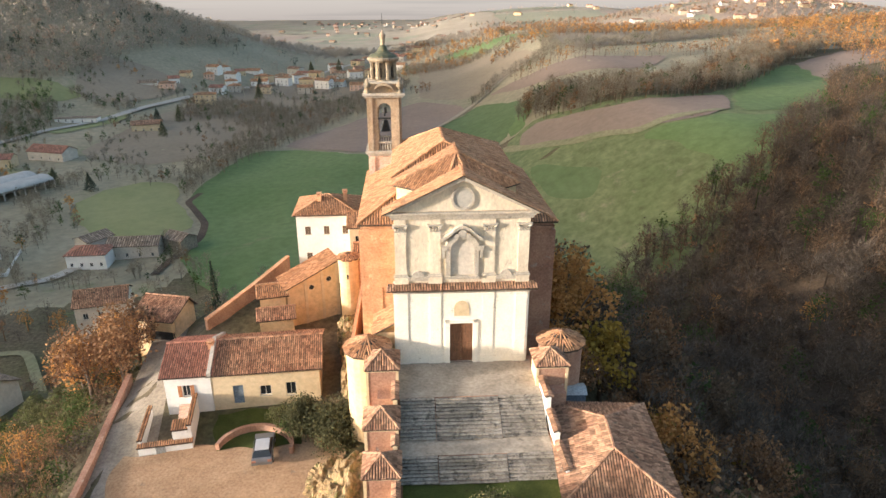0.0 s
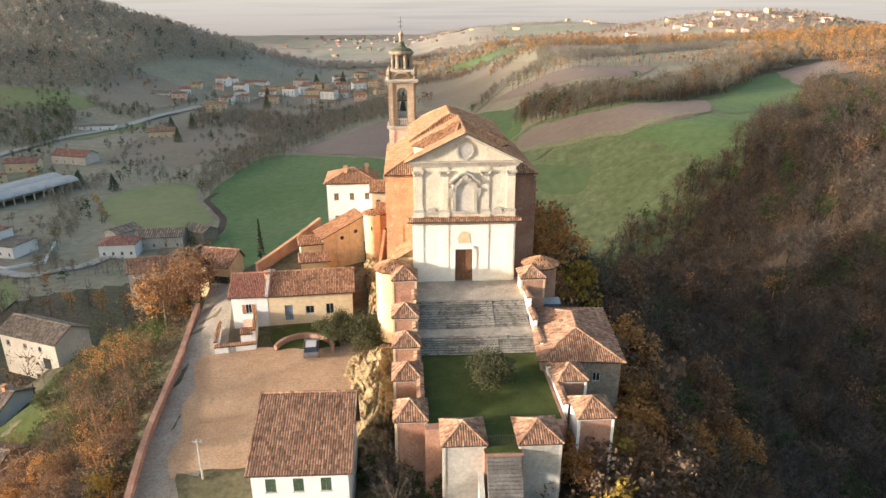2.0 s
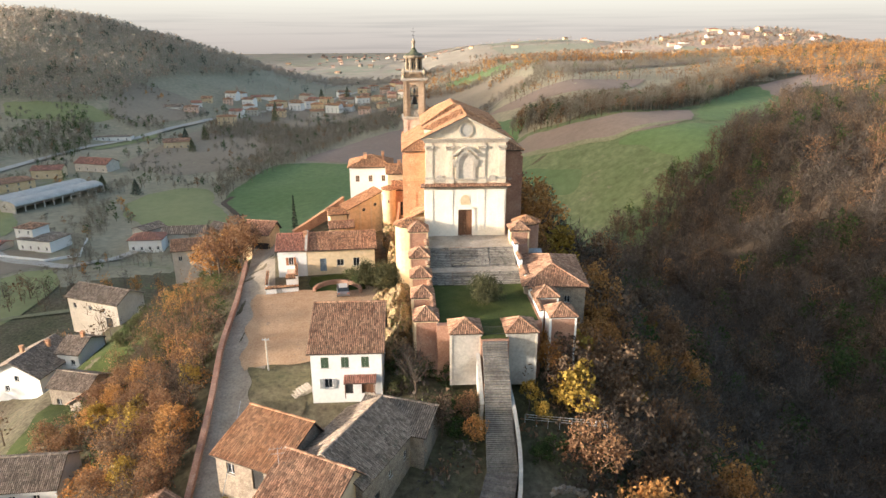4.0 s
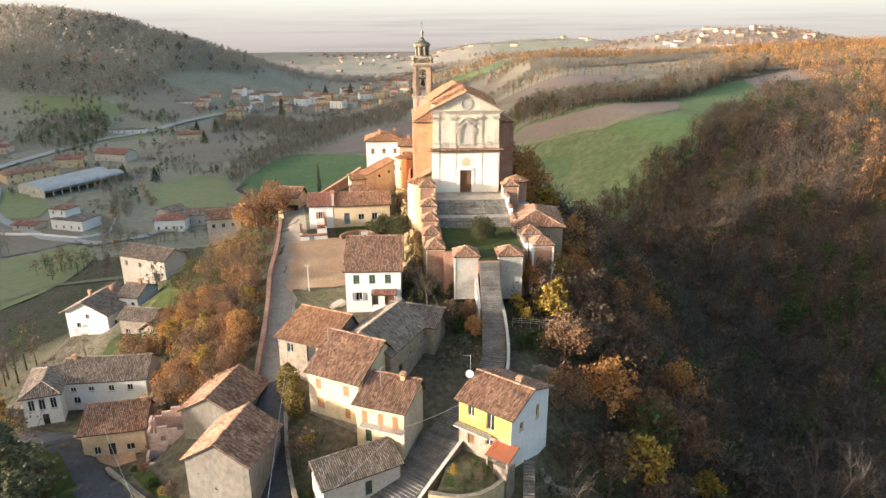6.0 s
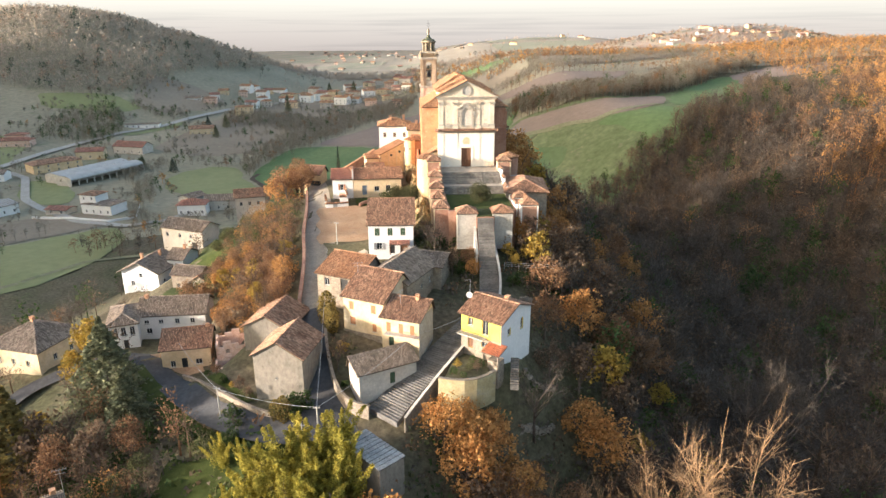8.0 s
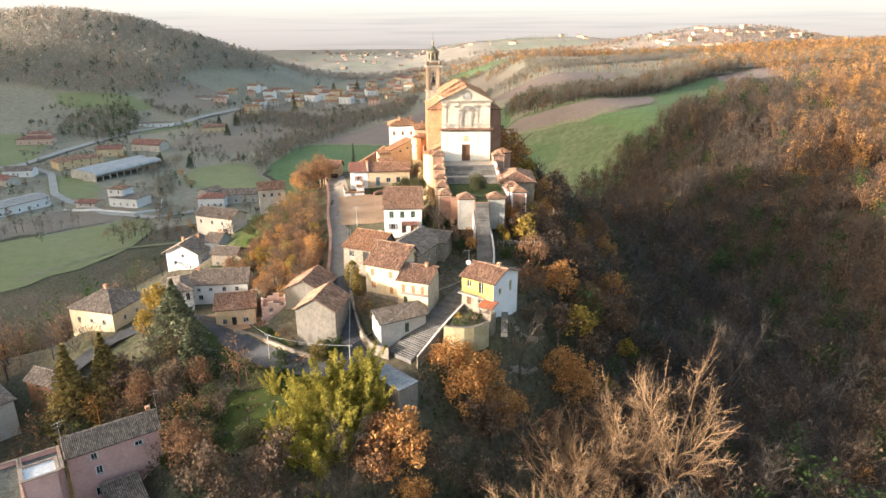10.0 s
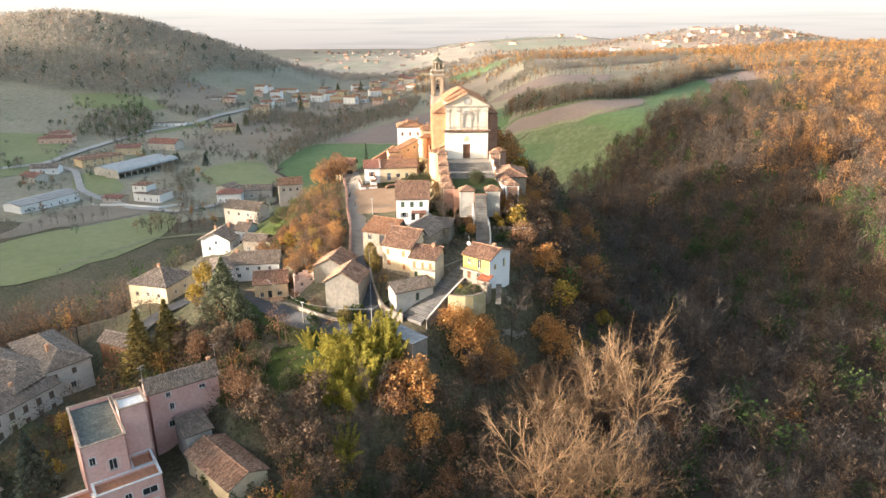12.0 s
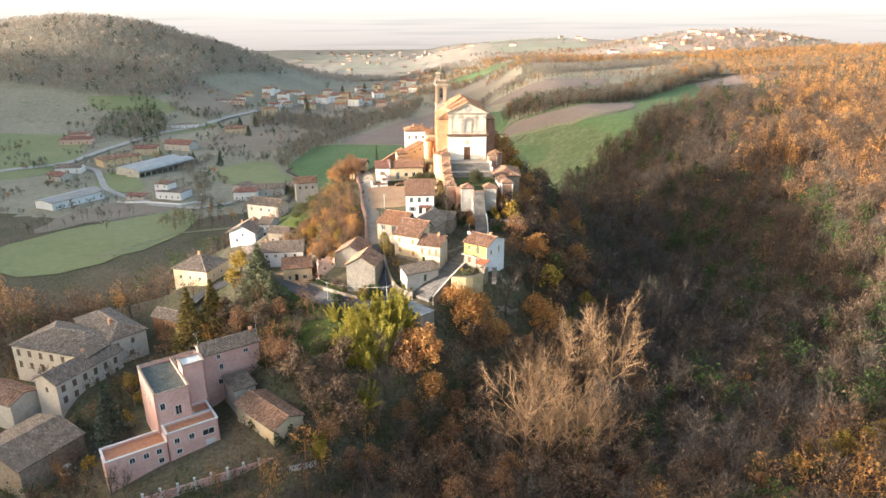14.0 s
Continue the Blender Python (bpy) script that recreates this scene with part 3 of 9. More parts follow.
def ground_height(x, y):
    x, y = np.asarray(x, float), np.asarray(y, float)
    z = -54 + (18 - 13 * smooth((20 - x) / 90)) * smooth((y - 230) / 400) - 4.5 * smooth((-50 - x) / 50) - 12 * smooth((y - 900) / 900)
    u = (x - 90) * 0.8 + (np.minimum(y, 300) - 60) * 0.35
    rise = 42 * smooth((u - 12) / 80) + 0.03 * np.clip(x - 200, 0, 350)
    z = z + rise * (1 - 0.75 * smooth((y - 520) / 500))
    z = z + mound(x, y, 75, -95, 40, 30, 16) + mound(x, y, 610, 1330, 190, 170, 62) + mound(x, y, 330, 1900, 260, 220, 42) + mound(x, y, 150, 900, 260, 110, 14) + mound(x, y, 470, 560, 160, 130, 6)
    crest = 97 * smooth((-150 - x) / 310) + 0.06 * np.clip(-540 - x, 0, 300) + 8 * np.sin(x * 0.021) * smooth((-330 - x) / 80)
    z = z + crest * np.exp(-0.5 * ((y - 790) / np.where(y < 790, 165, 260)) ** 2)
    u, c = x * -0.951 + y * -0.309, x * 0.309 - y * 0.951
    z = z + np.interp(c, SHADE_C, SHADE_H) * np.exp(-0.5 * ((u - 800) / 110) ** 2) + np.interp(c, FOOT_C, FOOT_H) * np.exp(-0.5 * ((u - 450) / 60) ** 2)
    z = z + mound(x, y, -80, -900, 500, 220, 20) + mound(x, y, 500, -300, 200, 300, 40)
    cx, zc = np.interp(y, SPINE_Y, SPINE_X), np.interp(y, SPINE_Y, SPINE_Z)
    d = x - cx
    fall = np.interp(y, [-250, 10, 24, 34, 60, 100], [0.26, 0.26, 0.42, 0.52, 0.54, 0.55])
    drop = np.maximum(0, -d - np.interp(y, SPINE_Y, FLAT_L)) * fall + np.maximum(0, d - np.interp(y, SPINE_Y, FLAT_R)) * 0.82
    ridge = np.where((y > -250) & (y < 160), zc - drop, -200)
    z = 0.5 * (z + ridge + np.sqrt((z - ridge) ** 2 + 30))
    for px, py, r, pz in PADS:
        w = np.exp(-(((x - px) ** 2 + (y - py) ** 2) / (r * r)) ** 2)
        z = z * (1 - w) + pz * w
    rough = np.sin(x * 0.071 + 1.3) * np.sin(y * 0.063) * 0.8 + np.sin(x * 0.19 + y * 0.13) * np.sin(y * 0.21 - x * 0.07 + 2) * 0.35
    far = smooth((np.abs(x + 8) - 30) / 60 + np.maximum(0, y - 100) / 100 + np.maximum(0, -30 - y) / 60)
    return z + rough * far


def lines(lo, hi, fine_lo, fine_hi, step, grow=1.09):
    c = list(np.arange(fine_lo, fine_hi + step, step))
    s, p = step, c[-1]
    while p < hi:
        s *= grow
        p += s
        c.append(min(p, hi))
    s, p, head = step, c[0], []
    while p > lo:
        s *= grow
        p -= s
        head.append(max(p, lo))
    return np.array(head[::-1] + c)


GX, GY = lines(-4600, 4600, -150, 160, 3.0), lines(-4600, 4700, -130, 200, 3.0)
GXX, GYY = np.meshgrid(GX, GY)
GZ = ground_height(GXX, GYY)


def gz(x, y):
    """Height of the ground sheet."""
    i, j = np.clip(np.searchsorted(GX, x) - 1, 0, len(GX) - 2), np.clip(np.searchsorted(GY, y) - 1, 0, len(GY) - 2)
    a, b = (x - GX[i]) / (GX[i + 1] - GX[i]), (y - GY[j]) / (GY[j + 1] - GY[j])
    return GZ[j, i] * (1 - a) * (1 - b) + GZ[j, i + 1] * a * (1 - b) + GZ[j + 1, i] * (1 - a) * b + GZ[j + 1, i + 1] * a * b


def sheet(name, X, Y, Z, mat, smooth_it=True):
    ny, nx = X.shape
    v = np.stack([X, Y, Z], -1).reshape(-1, 3)
    i = np.arange((ny - 1) * (nx - 1))
    r, c = i // (nx - 1), i % (nx - 1)
    a = r * nx + c
    f = np.stack([a, a + 1, a + nx + 1, a + nx], 1)
    me = bpy.data.meshes.new(name)
    me.from_pydata(v.tolist(), [], f.tolist())
    me.materials.append(M[mat])
    me.polygons.foreach_set("use_smooth", [smooth_it] * len(f))
    me.update()
    return me


def draped(name, corners, mat, lift=0.3, n=30, wobble=0.0):
    """A field over the ground sheet between four corners, in order round it."""
    c = np.array(corners, float)
    s, t = np.meshgrid(np.linspace(0, 1, n), np.linspace(0, 1, n))
    w = [(1 - s) * (1 - t), s * (1 - t), s * t, (1 - s) * t]
    X, Y = sum(w[i] * c[i, 0] for i in range(4)), sum(w[i] * c[i, 1] for i in range(4))
    if wobble:
        X = X + wobble * np.sin(Y / wobble / 2.7 + c[0, 0])
        Y = Y + wobble * np.sin(X / wobble / 3.1 + c[0, 1])
    Z = gz(X, Y) + lift
    ob = new(name, sheet(name, X, Y, Z, mat))
    return ob


def ribbon(path, width, lift, n=None, over=False):
    """Grid along a path of (x, y, z or None), width across."""
    P = np.array([(p[0], p[1], gz(p[0], p[1]) if p[2] is None else p[2]) for p in path], float)
    seg = np.concatenate([[0], np.cumsum(np.hypot(*np.diff(P[:, :2], axis=0).T))])
    n = n or int(seg[-1] / 2.5) + 2
    s = np.linspace(0, seg[-1], n)
    Q = np.stack([np.interp(s, seg, P[:, k]) for k in range(3)], 1)
    for _ in range(3):
        Q[1:-1] = (Q[:-2] + 2 * Q[1:-1] + Q[2:]) / 4
    T = np.gradient(Q[:, :2], axis=0)
    T /= np.hypot(T[:, 0], T[:, 1])[:, None]
    side = np.stack([T[:, 1], -T[:, 0]], 1)
    w = np.linspace(-0.5, 0.5, 5)
    wid = np.interp(s, seg, width) if isinstance(width, (list, tuple)) else np.full(n, width)
    X, Y = Q[:, 0, None] + side[:, 0, None] * w * wid[:, None], Q[:, 1, None] + side[:, 1, None] * w * wid[:, None]
    Z = Q[:, 2, None] + lift + 0 * w
    return X, Y, (np.maximum(Z, gz(X, Y) + lift) if over else Z)


ground = new("ground", sheet("ground", GXX, GYY, GZ, "ground"))
tagged(ground, "rolling ground with winter grass, scrub and leaf litter", "ground", kind="structure")
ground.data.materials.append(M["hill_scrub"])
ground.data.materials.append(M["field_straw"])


def inside(x, y, poly):
    """True for the places within an outline."""
    r = np.zeros(np.shape(x), bool)
    for (ax, ay), (bx, by) in zip(poly, poly[1:] + poly[:1]):
        r ^= ((ay > y) != (by > y)) & (x < (bx - ax) * (y - ay) / (by - ay + 1e-9) + ax)
    return r


# haze-paled ground colour on the valley floor, the hill and the plain
cx, cy = (GXX[1:, 1:] + GXX[:-1, :-1]) / 2, (GYY[1:, 1:] + GYY[:-1, :-1]) / 2
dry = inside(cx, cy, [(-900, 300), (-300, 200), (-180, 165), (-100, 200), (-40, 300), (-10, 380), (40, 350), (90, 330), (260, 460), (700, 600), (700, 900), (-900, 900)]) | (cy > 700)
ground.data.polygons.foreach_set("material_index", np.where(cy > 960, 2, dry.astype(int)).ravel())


def field(corners, mat, label, wobble=0.0, lift=0.3, n=30):
    return tagged(draped("field", corners, mat, lift, n, wobble), label, "field", kind="structure")


def plot(outline, mat, label, lift=0.3, step=9.0, wobble=1.2, name="field", category="field"):
    """A field of any outline, its edge a little uneven, draped over the ground."""
    P = np.array(outline, float)
    edge = []
    for a, b in zip(P, np.roll(P, -1, 0)):
        k = max(1, int(np.hypot(*(b - a)) / step))
        edge += [a + (b - a) * t / k for t in range(k)]
    edge = np.array(edge)
    for _ in range(2):
        edge = (np.roll(edge, 1, 0) + 2 * edge + np.roll(edge, -1, 0)) / 4
    edge += wobble * np.stack([np.sin(edge[:, 1] * 0.31 + edge[:, 0] * 0.11), np.sin(edge[:, 0] * 0.27 + 1)], 1)
    lo, hi = edge.min(0), edge.max(0)
    X, Y = np.meshgrid(np.arange(lo[0], hi[0], step), np.arange(lo[1], hi[1], step))
    pts = [Vector(p) for p in edge] + [Vector(p) for p in zip(X.ravel(), Y.ravel())]
    k = len(edge)
    V, _, F, *_ = geometry.delaunay_2d_cdt(pts, [(i, (i + 1) % k) for i in range(k)], [], 1, 0.01)
    V = np.array([tuple(v) for v in V])
    Z = gz(V[:, 0], V[:, 1]) + lift
    me = bpy.data.meshes.new(name)
    me.from_pydata(np.column_stack([V, Z]).tolist(), [], F)
    me.materials.append(M[mat])
    me.polygons.foreach_set("use_smooth", [True] * len(F))
    me.update()
    return tagged(new(name, me), label, category, kind="structure")


plot([(-128, 308), (-129, 339), (-124, 365), (-123, 402), (-106, 410), (-82, 400), (-32, 363), (-6, 340), (10, 250), (4, 168), (-30, 160), (-66, 182), (-86, 206), (-103, 228), (-100, 250), (-106, 271)], "field_green", "green winter wheat field beside the stream")
plot([(-107, 414), (-91, 451), (-63, 486), (-42, 507), (-21, 524), (19, 475), (-18, 395), (-32, 368), (-82, 404)], "field_brown", "bare ploughed field beyond the wheat", 0.35)
plot([(-16, 388), (6, 442), (25, 462), (52, 407), (48, 384), (30, 349), (10, 330)], "lawn_dark", "dull green field beside the farm track", 0.35)
plot([(44, 352), (58, 402), (50, 408), (34, 352)], "field_green", "bright green grass edge of the ploughed strip", 0.5, 5)
plot([(35, 338), (51, 355), (66, 328), (86, 304), (109, 311), (140, 325), (121, 273), (101, 270), (80, 280), (58, 297), (47, 313)], "field_brown", "reddish ploughed strip below the copse", 0.5)
plot([(24, 290), (34, 348), (50, 360), (70, 334), (90, 312), (140, 330), (161, 353), (205, 407), (217, 400), (204, 346), (192, 318), (160, 262), (136, 232), (100, 250), (60, 280)], "field_meadow", "grassy balks between the plots on the slope", 0.2, 7)
plot([(34, 336), (58, 296), (80, 280), (101, 270), (121, 272), (146, 264), (158, 258), (135, 228), (111, 212), (90, 200), (70, 185), (48, 170), (24, 180), (26, 240), (28, 290)], "field_meadow", "streaky green meadow on the slope", 0.3)
plot([(101, 269), (121, 271), (146, 263), (154, 256), (111, 219), (101, 221), (94, 252), (82, 276)], "field_green", "bright green strip of meadow", 0.5, 6)
plot([(142, 322), (161, 349), (205, 403), (213, 398), (201, 348), (191, 320), (154, 277), (124, 274)], "field_green", "green strip of meadow climbing past the copse", 0.5)
plot([(32, 344), (57, 300), (84, 279), (123, 282), (124, 277), (84, 274.5), (55, 295), (29, 338)], "field_pale", "bleached grass fringe below the ploughed strip", 0.7, 4, 0.5)
plot([(39, 297), (55, 278), (68, 262), (60, 247), (44, 264)], "lawn_dark", "darker green corner of the meadow", 0.45, 5, 0.6)
plot([(211, 405), (247, 431), (320, 452), (310, 415), (232, 385), (203, 350)], "field_brown", "ploughed hilltop field", 0.5)
plot([(-20, 531), (-28, 766), (40, 690), (78, 492), (50, 494), (28, 485)], "field_dull", "wide dull field behind the church", 0.4, 14)
plot([(68, 457), (105, 443), (151, 444), (117, 392), (84, 402), (50, 439), (30, 476)], "field_brown", "brown field behind the copse", 0.45)
plot([(90, 480), (240, 545), (262, 640), (90, 640)], "field_dull", "clay field between the copses", 0.5, 14)
plot([(0, 800), (60, 800), (160, 680), (140, 640), (60, 690), (6, 745)], "field_green", "green field between distant woods", 0.6, 14)
plot([(-228, 435), (-222, 516), (-203, 603), (-174, 706), (-110, 689), (-56, 683), (-50, 560), (-98, 489), (-132, 396), (-157, 377), (-193, 371), (-232, 395)], "field_dull", "wide dull ploughed field between road and stream", 0.3, 14)
plot([(-181, 301), (-169, 330), (-143, 340), (-131, 304), (-106, 264), (-118, 248), (-145, 252), (-170, 279)], "field_moss", "green pasture along the stream", 0.3)
plot([(-400, 545), (-331, 562), (-291, 536), (-306, 512), (-372, 508)], "field_moss", "pale pasture at the foot of the hill", 0.4)
plot([(-265, 467), (-248, 515), (-237, 490), (-264, 435), (-282, 447)], "field_moss", "grass round the white house", 0.4)
plot([(-230, 135), (-197, 170), (-161, 204), (-146, 182), (-146, 145), (-160, 112), (-185, 85), (-230, 100)], "field_moss", "green pasture below the village", 0.3)
plot([(-268, 296), (-240, 296), (-211, 258), (-205, 238), (-237, 245)], "field_moss", "grassy plot beside the sheds", 0.3)
plot([(-226, 205), (-199, 225), (-170, 216), (-160, 208), (-198, 174), (-228, 145)], "field_dull", "brown strip along the lane", 0.25)
plot([(-340, 250), (-290, 300), (-330, 420), (-420, 430), (-440, 300)], "field_moss", "dim grass field in the valley", 0.25, 14)
plot([(-310, 545), (-262, 520), (-228, 600), (-262, 640), (-330, 640)], "field_dull", "clay slope below the wooded hill", 0.4, 14)
tagged(draped("forest_floor", [(27, -125), (270, -125), (300, 110), (27, 110)], "leaf_litter", 0.35, 80), "leaf-strewn floor of the wooded ravine", "forest floor", kind="structure")
tagged(draped("forest_floor", [(27, 110), (300, 110), (310, 330), (197, 330)], "leaf_litter", 0.2, 50), "leaf-strewn floor of the wood above the meadow", "forest floor", kind="structure")
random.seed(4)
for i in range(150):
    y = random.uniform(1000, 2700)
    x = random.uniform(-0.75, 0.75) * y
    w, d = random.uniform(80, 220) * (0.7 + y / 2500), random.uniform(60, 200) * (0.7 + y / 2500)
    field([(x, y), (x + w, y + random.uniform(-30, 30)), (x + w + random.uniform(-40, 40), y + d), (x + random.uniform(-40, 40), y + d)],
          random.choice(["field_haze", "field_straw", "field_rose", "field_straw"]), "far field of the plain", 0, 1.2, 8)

# ---- roads, yard ----
road = new("road", sheet("road", *ribbon([(-42, 92, -11), (-38, 74, -10.4), (-34, 55, -10.7), (-31, 38, -11.4), (-29.3, 25, -12.6), (-28.3, 10, -17.3)], [4.5, 5, 6, 7, 5, 3.8], 0.06, over=True), "cobble"))
tagged(road, "pale cobbled lane along the garden wall", "road", kind="structure")
road2 = new("road", sheet("road", *ribbon([(-28.3, 10, -17.35), (-26, 0, -20.4), (-23.4, -11, -23.6), (-20, -18, -25.2), (-16, -24, -26.6)], [3.8, 4.2, 6, 8, 5], 0.08, over=True), "asphalt"))
tagged(road2, "dark asphalt lane between the houses", "road", kind="structure")
road3 = new("road", sheet("road", *ribbon([(-20, -16.0, -24.9), (-30, -16.2, -25.4), (-41, -10.4, -26), (-53.2, 2.4, -27), (-63, 12.5, -28), (-70, 11.5, -28.6), (-80, 6, -30), (-88, -8, -36)], [6, 5.2, 4.6, 4.6, 4.6, 4.2, 4, 4], 0.14, over=True), "asphalt"))
tagged(road3, "asphalt road winding past the hamlet", "road", kind="structure")
road4 = new("road", sheet("road", *ribbon([(-360, 280, None), (-304, 329, None), (-298, 360, None), (-290, 405, None), (-276, 444, None), (-254, 481, None), (-240, 528, None), (-218, 588, None), (-190, 658, None), (-150, 746, None), (-110, 860, None)], 7, 0.7, over=True), "lane_grey"))
tagged(road4, "pale valley road to the village", "road", kind="structure")
lane = new("road", sheet("road", *ribbon([(-304, 329, None), (-268, 303, None), (-236, 250, None), (-220, 236, None), (-185, 208, None), (-155, 200, None), (-140, 212, None), (-132, 240, None)], 4.5, 0.5, over=True), "lane_grey"))
tagged(lane, "narrow grey lane past the sheds and the white villa", "road", kind="structure")
verge = new("verge", sheet("verge", *ribbon([(-23, -19.6, None), (-31, -19.4, None), (-42, -14.0, None), (-54, -1.5, None), (-62, 7.5, None)], 3.4, 0.12, over=True), "lawn"))
tagged(verge, "green grass verge along the asphalt road", "grass", kind="structure")
path5 = new("road", sheet("road", *ribbon([(-34, 368, None), (-18, 394, None), (6, 444, None), (24, 468, None), (48, 496, None), (90, 520, None)], 2.6, 0.8, over=True), "field_straw"))
tagged(path5, "pale farm track between fields", "road", kind="structure")
stream_ditch = new("stream", sheet("stream", *ribbon([(-124, 318, None), (-125, 302, None), (-115, 286, None), (-105, 270, None), (-101, 252, None), (-104, 232, None), (-105, 215, None)], 3.2, 0.45, over=True), "leaf_litter"))
tagged(stream_ditch, "dark overgrown ditch winding between the pastures", "stream", kind="structure")
path6 = new("road", sheet("road", *ribbon([(-170, 110, None), (-150, 150, None), (-118, 160, None), (-95, 130, None), (-80, 112, None)], 2.6, 0.4, over=True), "field_pale"))
tagged(path6, "gravel lane between farmhouses", "road", kind="structure")
tagged(draped("yard", [(-35.0, 57.0), (-11.0, 61.0), (-11.5, 38.0), (-30.5, 33.0)], "yard", 0.14, 40, 0.5), "sandy gravel yard where a car is parked", "yard", kind="structure")
tagged(draped("garden_lawn", [(-47, -31), (-33, -32), (-32, -19), (-45, -17)], "lawn", 0.25, 20, 0.4), "green sunken lawn beside the bamboo", "lawn", kind="structure")
tagged(draped("grass_bank", [(-44.5, 42), (-72, 38), (-76, 88), (-46.5, 86)], "lawn", 0.2, 30, 0.5), "green grassy bank below the lane wall", "grass", kind="structure")
tagged(draped("yard", [(-29.5, 33.5), (-20.5, 34.0), (-20.2, 24.0), (-26.8, 24.5)], "ground", 0.16, 16, 0.3), "rough grass beside the white house", "yard", kind="structure")
tagged(draped("garden_bed", [(-26.6, 63.6), (-15.6, 65.2), (-16.0, 58.6), (-25.0, 57.8)], "lawn", 0.2, 16, 0.3), "grass strip before the farmhouse", "garden", kind="structure")


# ---- walls along paths ----
def wall_path(name, path, thick, height, mats, label, cap=0.0, low=3.0, kind="structure"):
    """A wall that follows (x, y, top) points."""
    t = thing(name, label, "wall", kind=kind)
    g = Geo()
    X, Y, Z = ribbon(path, thick, 0.0)
    for i in range(len(X) - 1):
        a, b = (X[i, 0], Y[i, 0]), (X[i, -1], Y[i, -1])
        c, d = (X[i + 1, -1], Y[i + 1, -1]), (X[i + 1, 0], Y[i + 1, 0])
        z0, z1 = Z[i, 0], Z[i + 1, 0]
        g.hexa([(*b, z0 - height - low), (*a, z0 - height - low), (*d, z1 - height - low), (*c, z1 - height - low), (*b, z0), (*a, z0), (*d, z1), (*c, z1)])
    part("masonry", g, mats[0], t)
    if cap:
        g = Geo()
        X, Y, Z = ribbon(path, thick + 0.16, 0.0)
        for i in range(len(X) - 1):
            a, b = (X[i, 0], Y[i, 0]), (X[i, -1], Y[i, -1])
            c, d = (X[i + 1, -1], Y[i + 1, -1]), (X[i + 1, 0], Y[i + 1, 0])
            z0, z1 = Z[i, 0] + 0.005, Z[i + 1, 0] + 0.005
            j = random.uniform(-0.015, 0.015)
            g.hexa([(*b, z0), (*a, z0), (*d, z1), (*c, z1), (*b, z0 + cap + j), (*a, z0 + cap + j), (*d, z1 + cap + j), (*c, z1 + cap + j)])
        part("coping", g, mats[1], t)
    return t


wall_path("garden_wall", [(-40.7, 72, -9.4), (-37.3, 55, -9.6), (-34.9, 38, -10.4), (-32, 25, -11.6), (-30.4, 10, -16.2)], 0.5, 1.1, ("brick_dark", "brick_dark"), "long brick parapet wall beside the lane", 0.14)
wall_path("garden_wall", [(-33, 80, -5.6), (-29.5, 86, -4.4), (-24.6, 95, -2.2)], 0.5, 2.0, ("brick_dark", "brick"), "brick boundary wall climbing to the rectory", 0.14)
wall_path("garden_wall", [(-24.4, 3, -17.0), (-22.5, -5, -19.6), (-19.5, -12.5, -22.0), (-15.2, -13.6, -22.0)], 0.35, 0.9, ("stone", "stone"), "low fieldstone garden wall at the lane", 0.08)
wall_path("garden_wall", [(x, y, float(gz(x, y)) + 0.75) for x, y in ((-29.0, -13.2), (-32.5, -12.0), (-36.0, -9.8), (-39.8, -6.8), (-43.8, -3.4), (-47.6, 0.6), (-50.6, 3.6))], 0.35, 0.7, ("stone", "stone"), "low crumbling wall along the road", 0.08)
tagged(draped("garden_bed", [(-47.0, 1.2), (-34.8, -9.6), (-33.6, -8.4), (-43.6, 0.0)], "lawn", 0.16, 16, 0.3), "overgrown garden strip before the ruined house", "garden", kind="structure")
tagged(draped("house_yard", [(-59.5, 11.6), (-50.2, 4.4), (-47.4, 6.6), (-55.8, 15.2)], "yard", 0.16, 16, 0.3), "gravel yard before the low house", "yard", kind="structure")

# ---- church ----
CH = pose(1.95, 60.4, -0.4, 0, 0, 3.3)


def arc(cx, cz, r, a0, a1, n=10, sx=1.0):
    return [(cx + sx * r * math.cos(math.radians(a0 + (a1 - a0) * i / n)), cz + r * math.sin(math.radians(a0 + (a1 - a0) * i / n))) for i in range(n + 1)]


church = thing("church", "baroque brick church with a white two-storey stucco facade", "church", m=CH)
W = 7.05
g = Geo()
wall_panel(g, (-W, 0), (W, 0), -2, 9.3, 0.9, [(-1.22 + W, -0.0, 1.22 + W, 4.75)])
part("lower_facade", g, "facade_low", church, "bright whitewashed lower storey")
g = Geo()
g.box(-W + 0.25, 0.08, 9.3, W - 0.25, 0.9, 16.5)
part("upper_facade", g, "facade_up", church, "weathered beige upper storey")
g = Geo()
g.front([(-W - 0.15, 17.1), (W + 0.15, 17.1), (0, 20.4)], 0.1, 0.9)
part("pediment", g, "facade_up", church)
g = Geo()
for x0, x1 in ((-W + 0.1, W - 0.1),):
    for z, h, o in ((16.35, 0.3, 0.14), (16.65, 0.25, 0.3), (16.9, 0.16, 0.5)):
        g.box(x0 - o, -o, z, x1 + o, 0.1, z + h)
    part("cornice", g, "facade_trim", church)
    g = Geo()
    for z, h, o in ((8.3, 0.3, 0.1), (8.6, 0.3, 0.2)):
        g.box(-W - o, -o, z, W + o, 0.03, z + h)
part("cornice", g, "facade_trim", church)
for sgn in (-1, 1):
    g = Geo()
    a, b = (sgn * (W + 0.75), 16.95), (0, 20.75)
    pts = [a, b, (0, 20.3), (sgn * (W + 0.35), 16.85)]
    g.front(pts if sgn < 0 else pts[::-1], -0.42, 0.1)
    part("raking_cornice", g, "facade_trim", church)
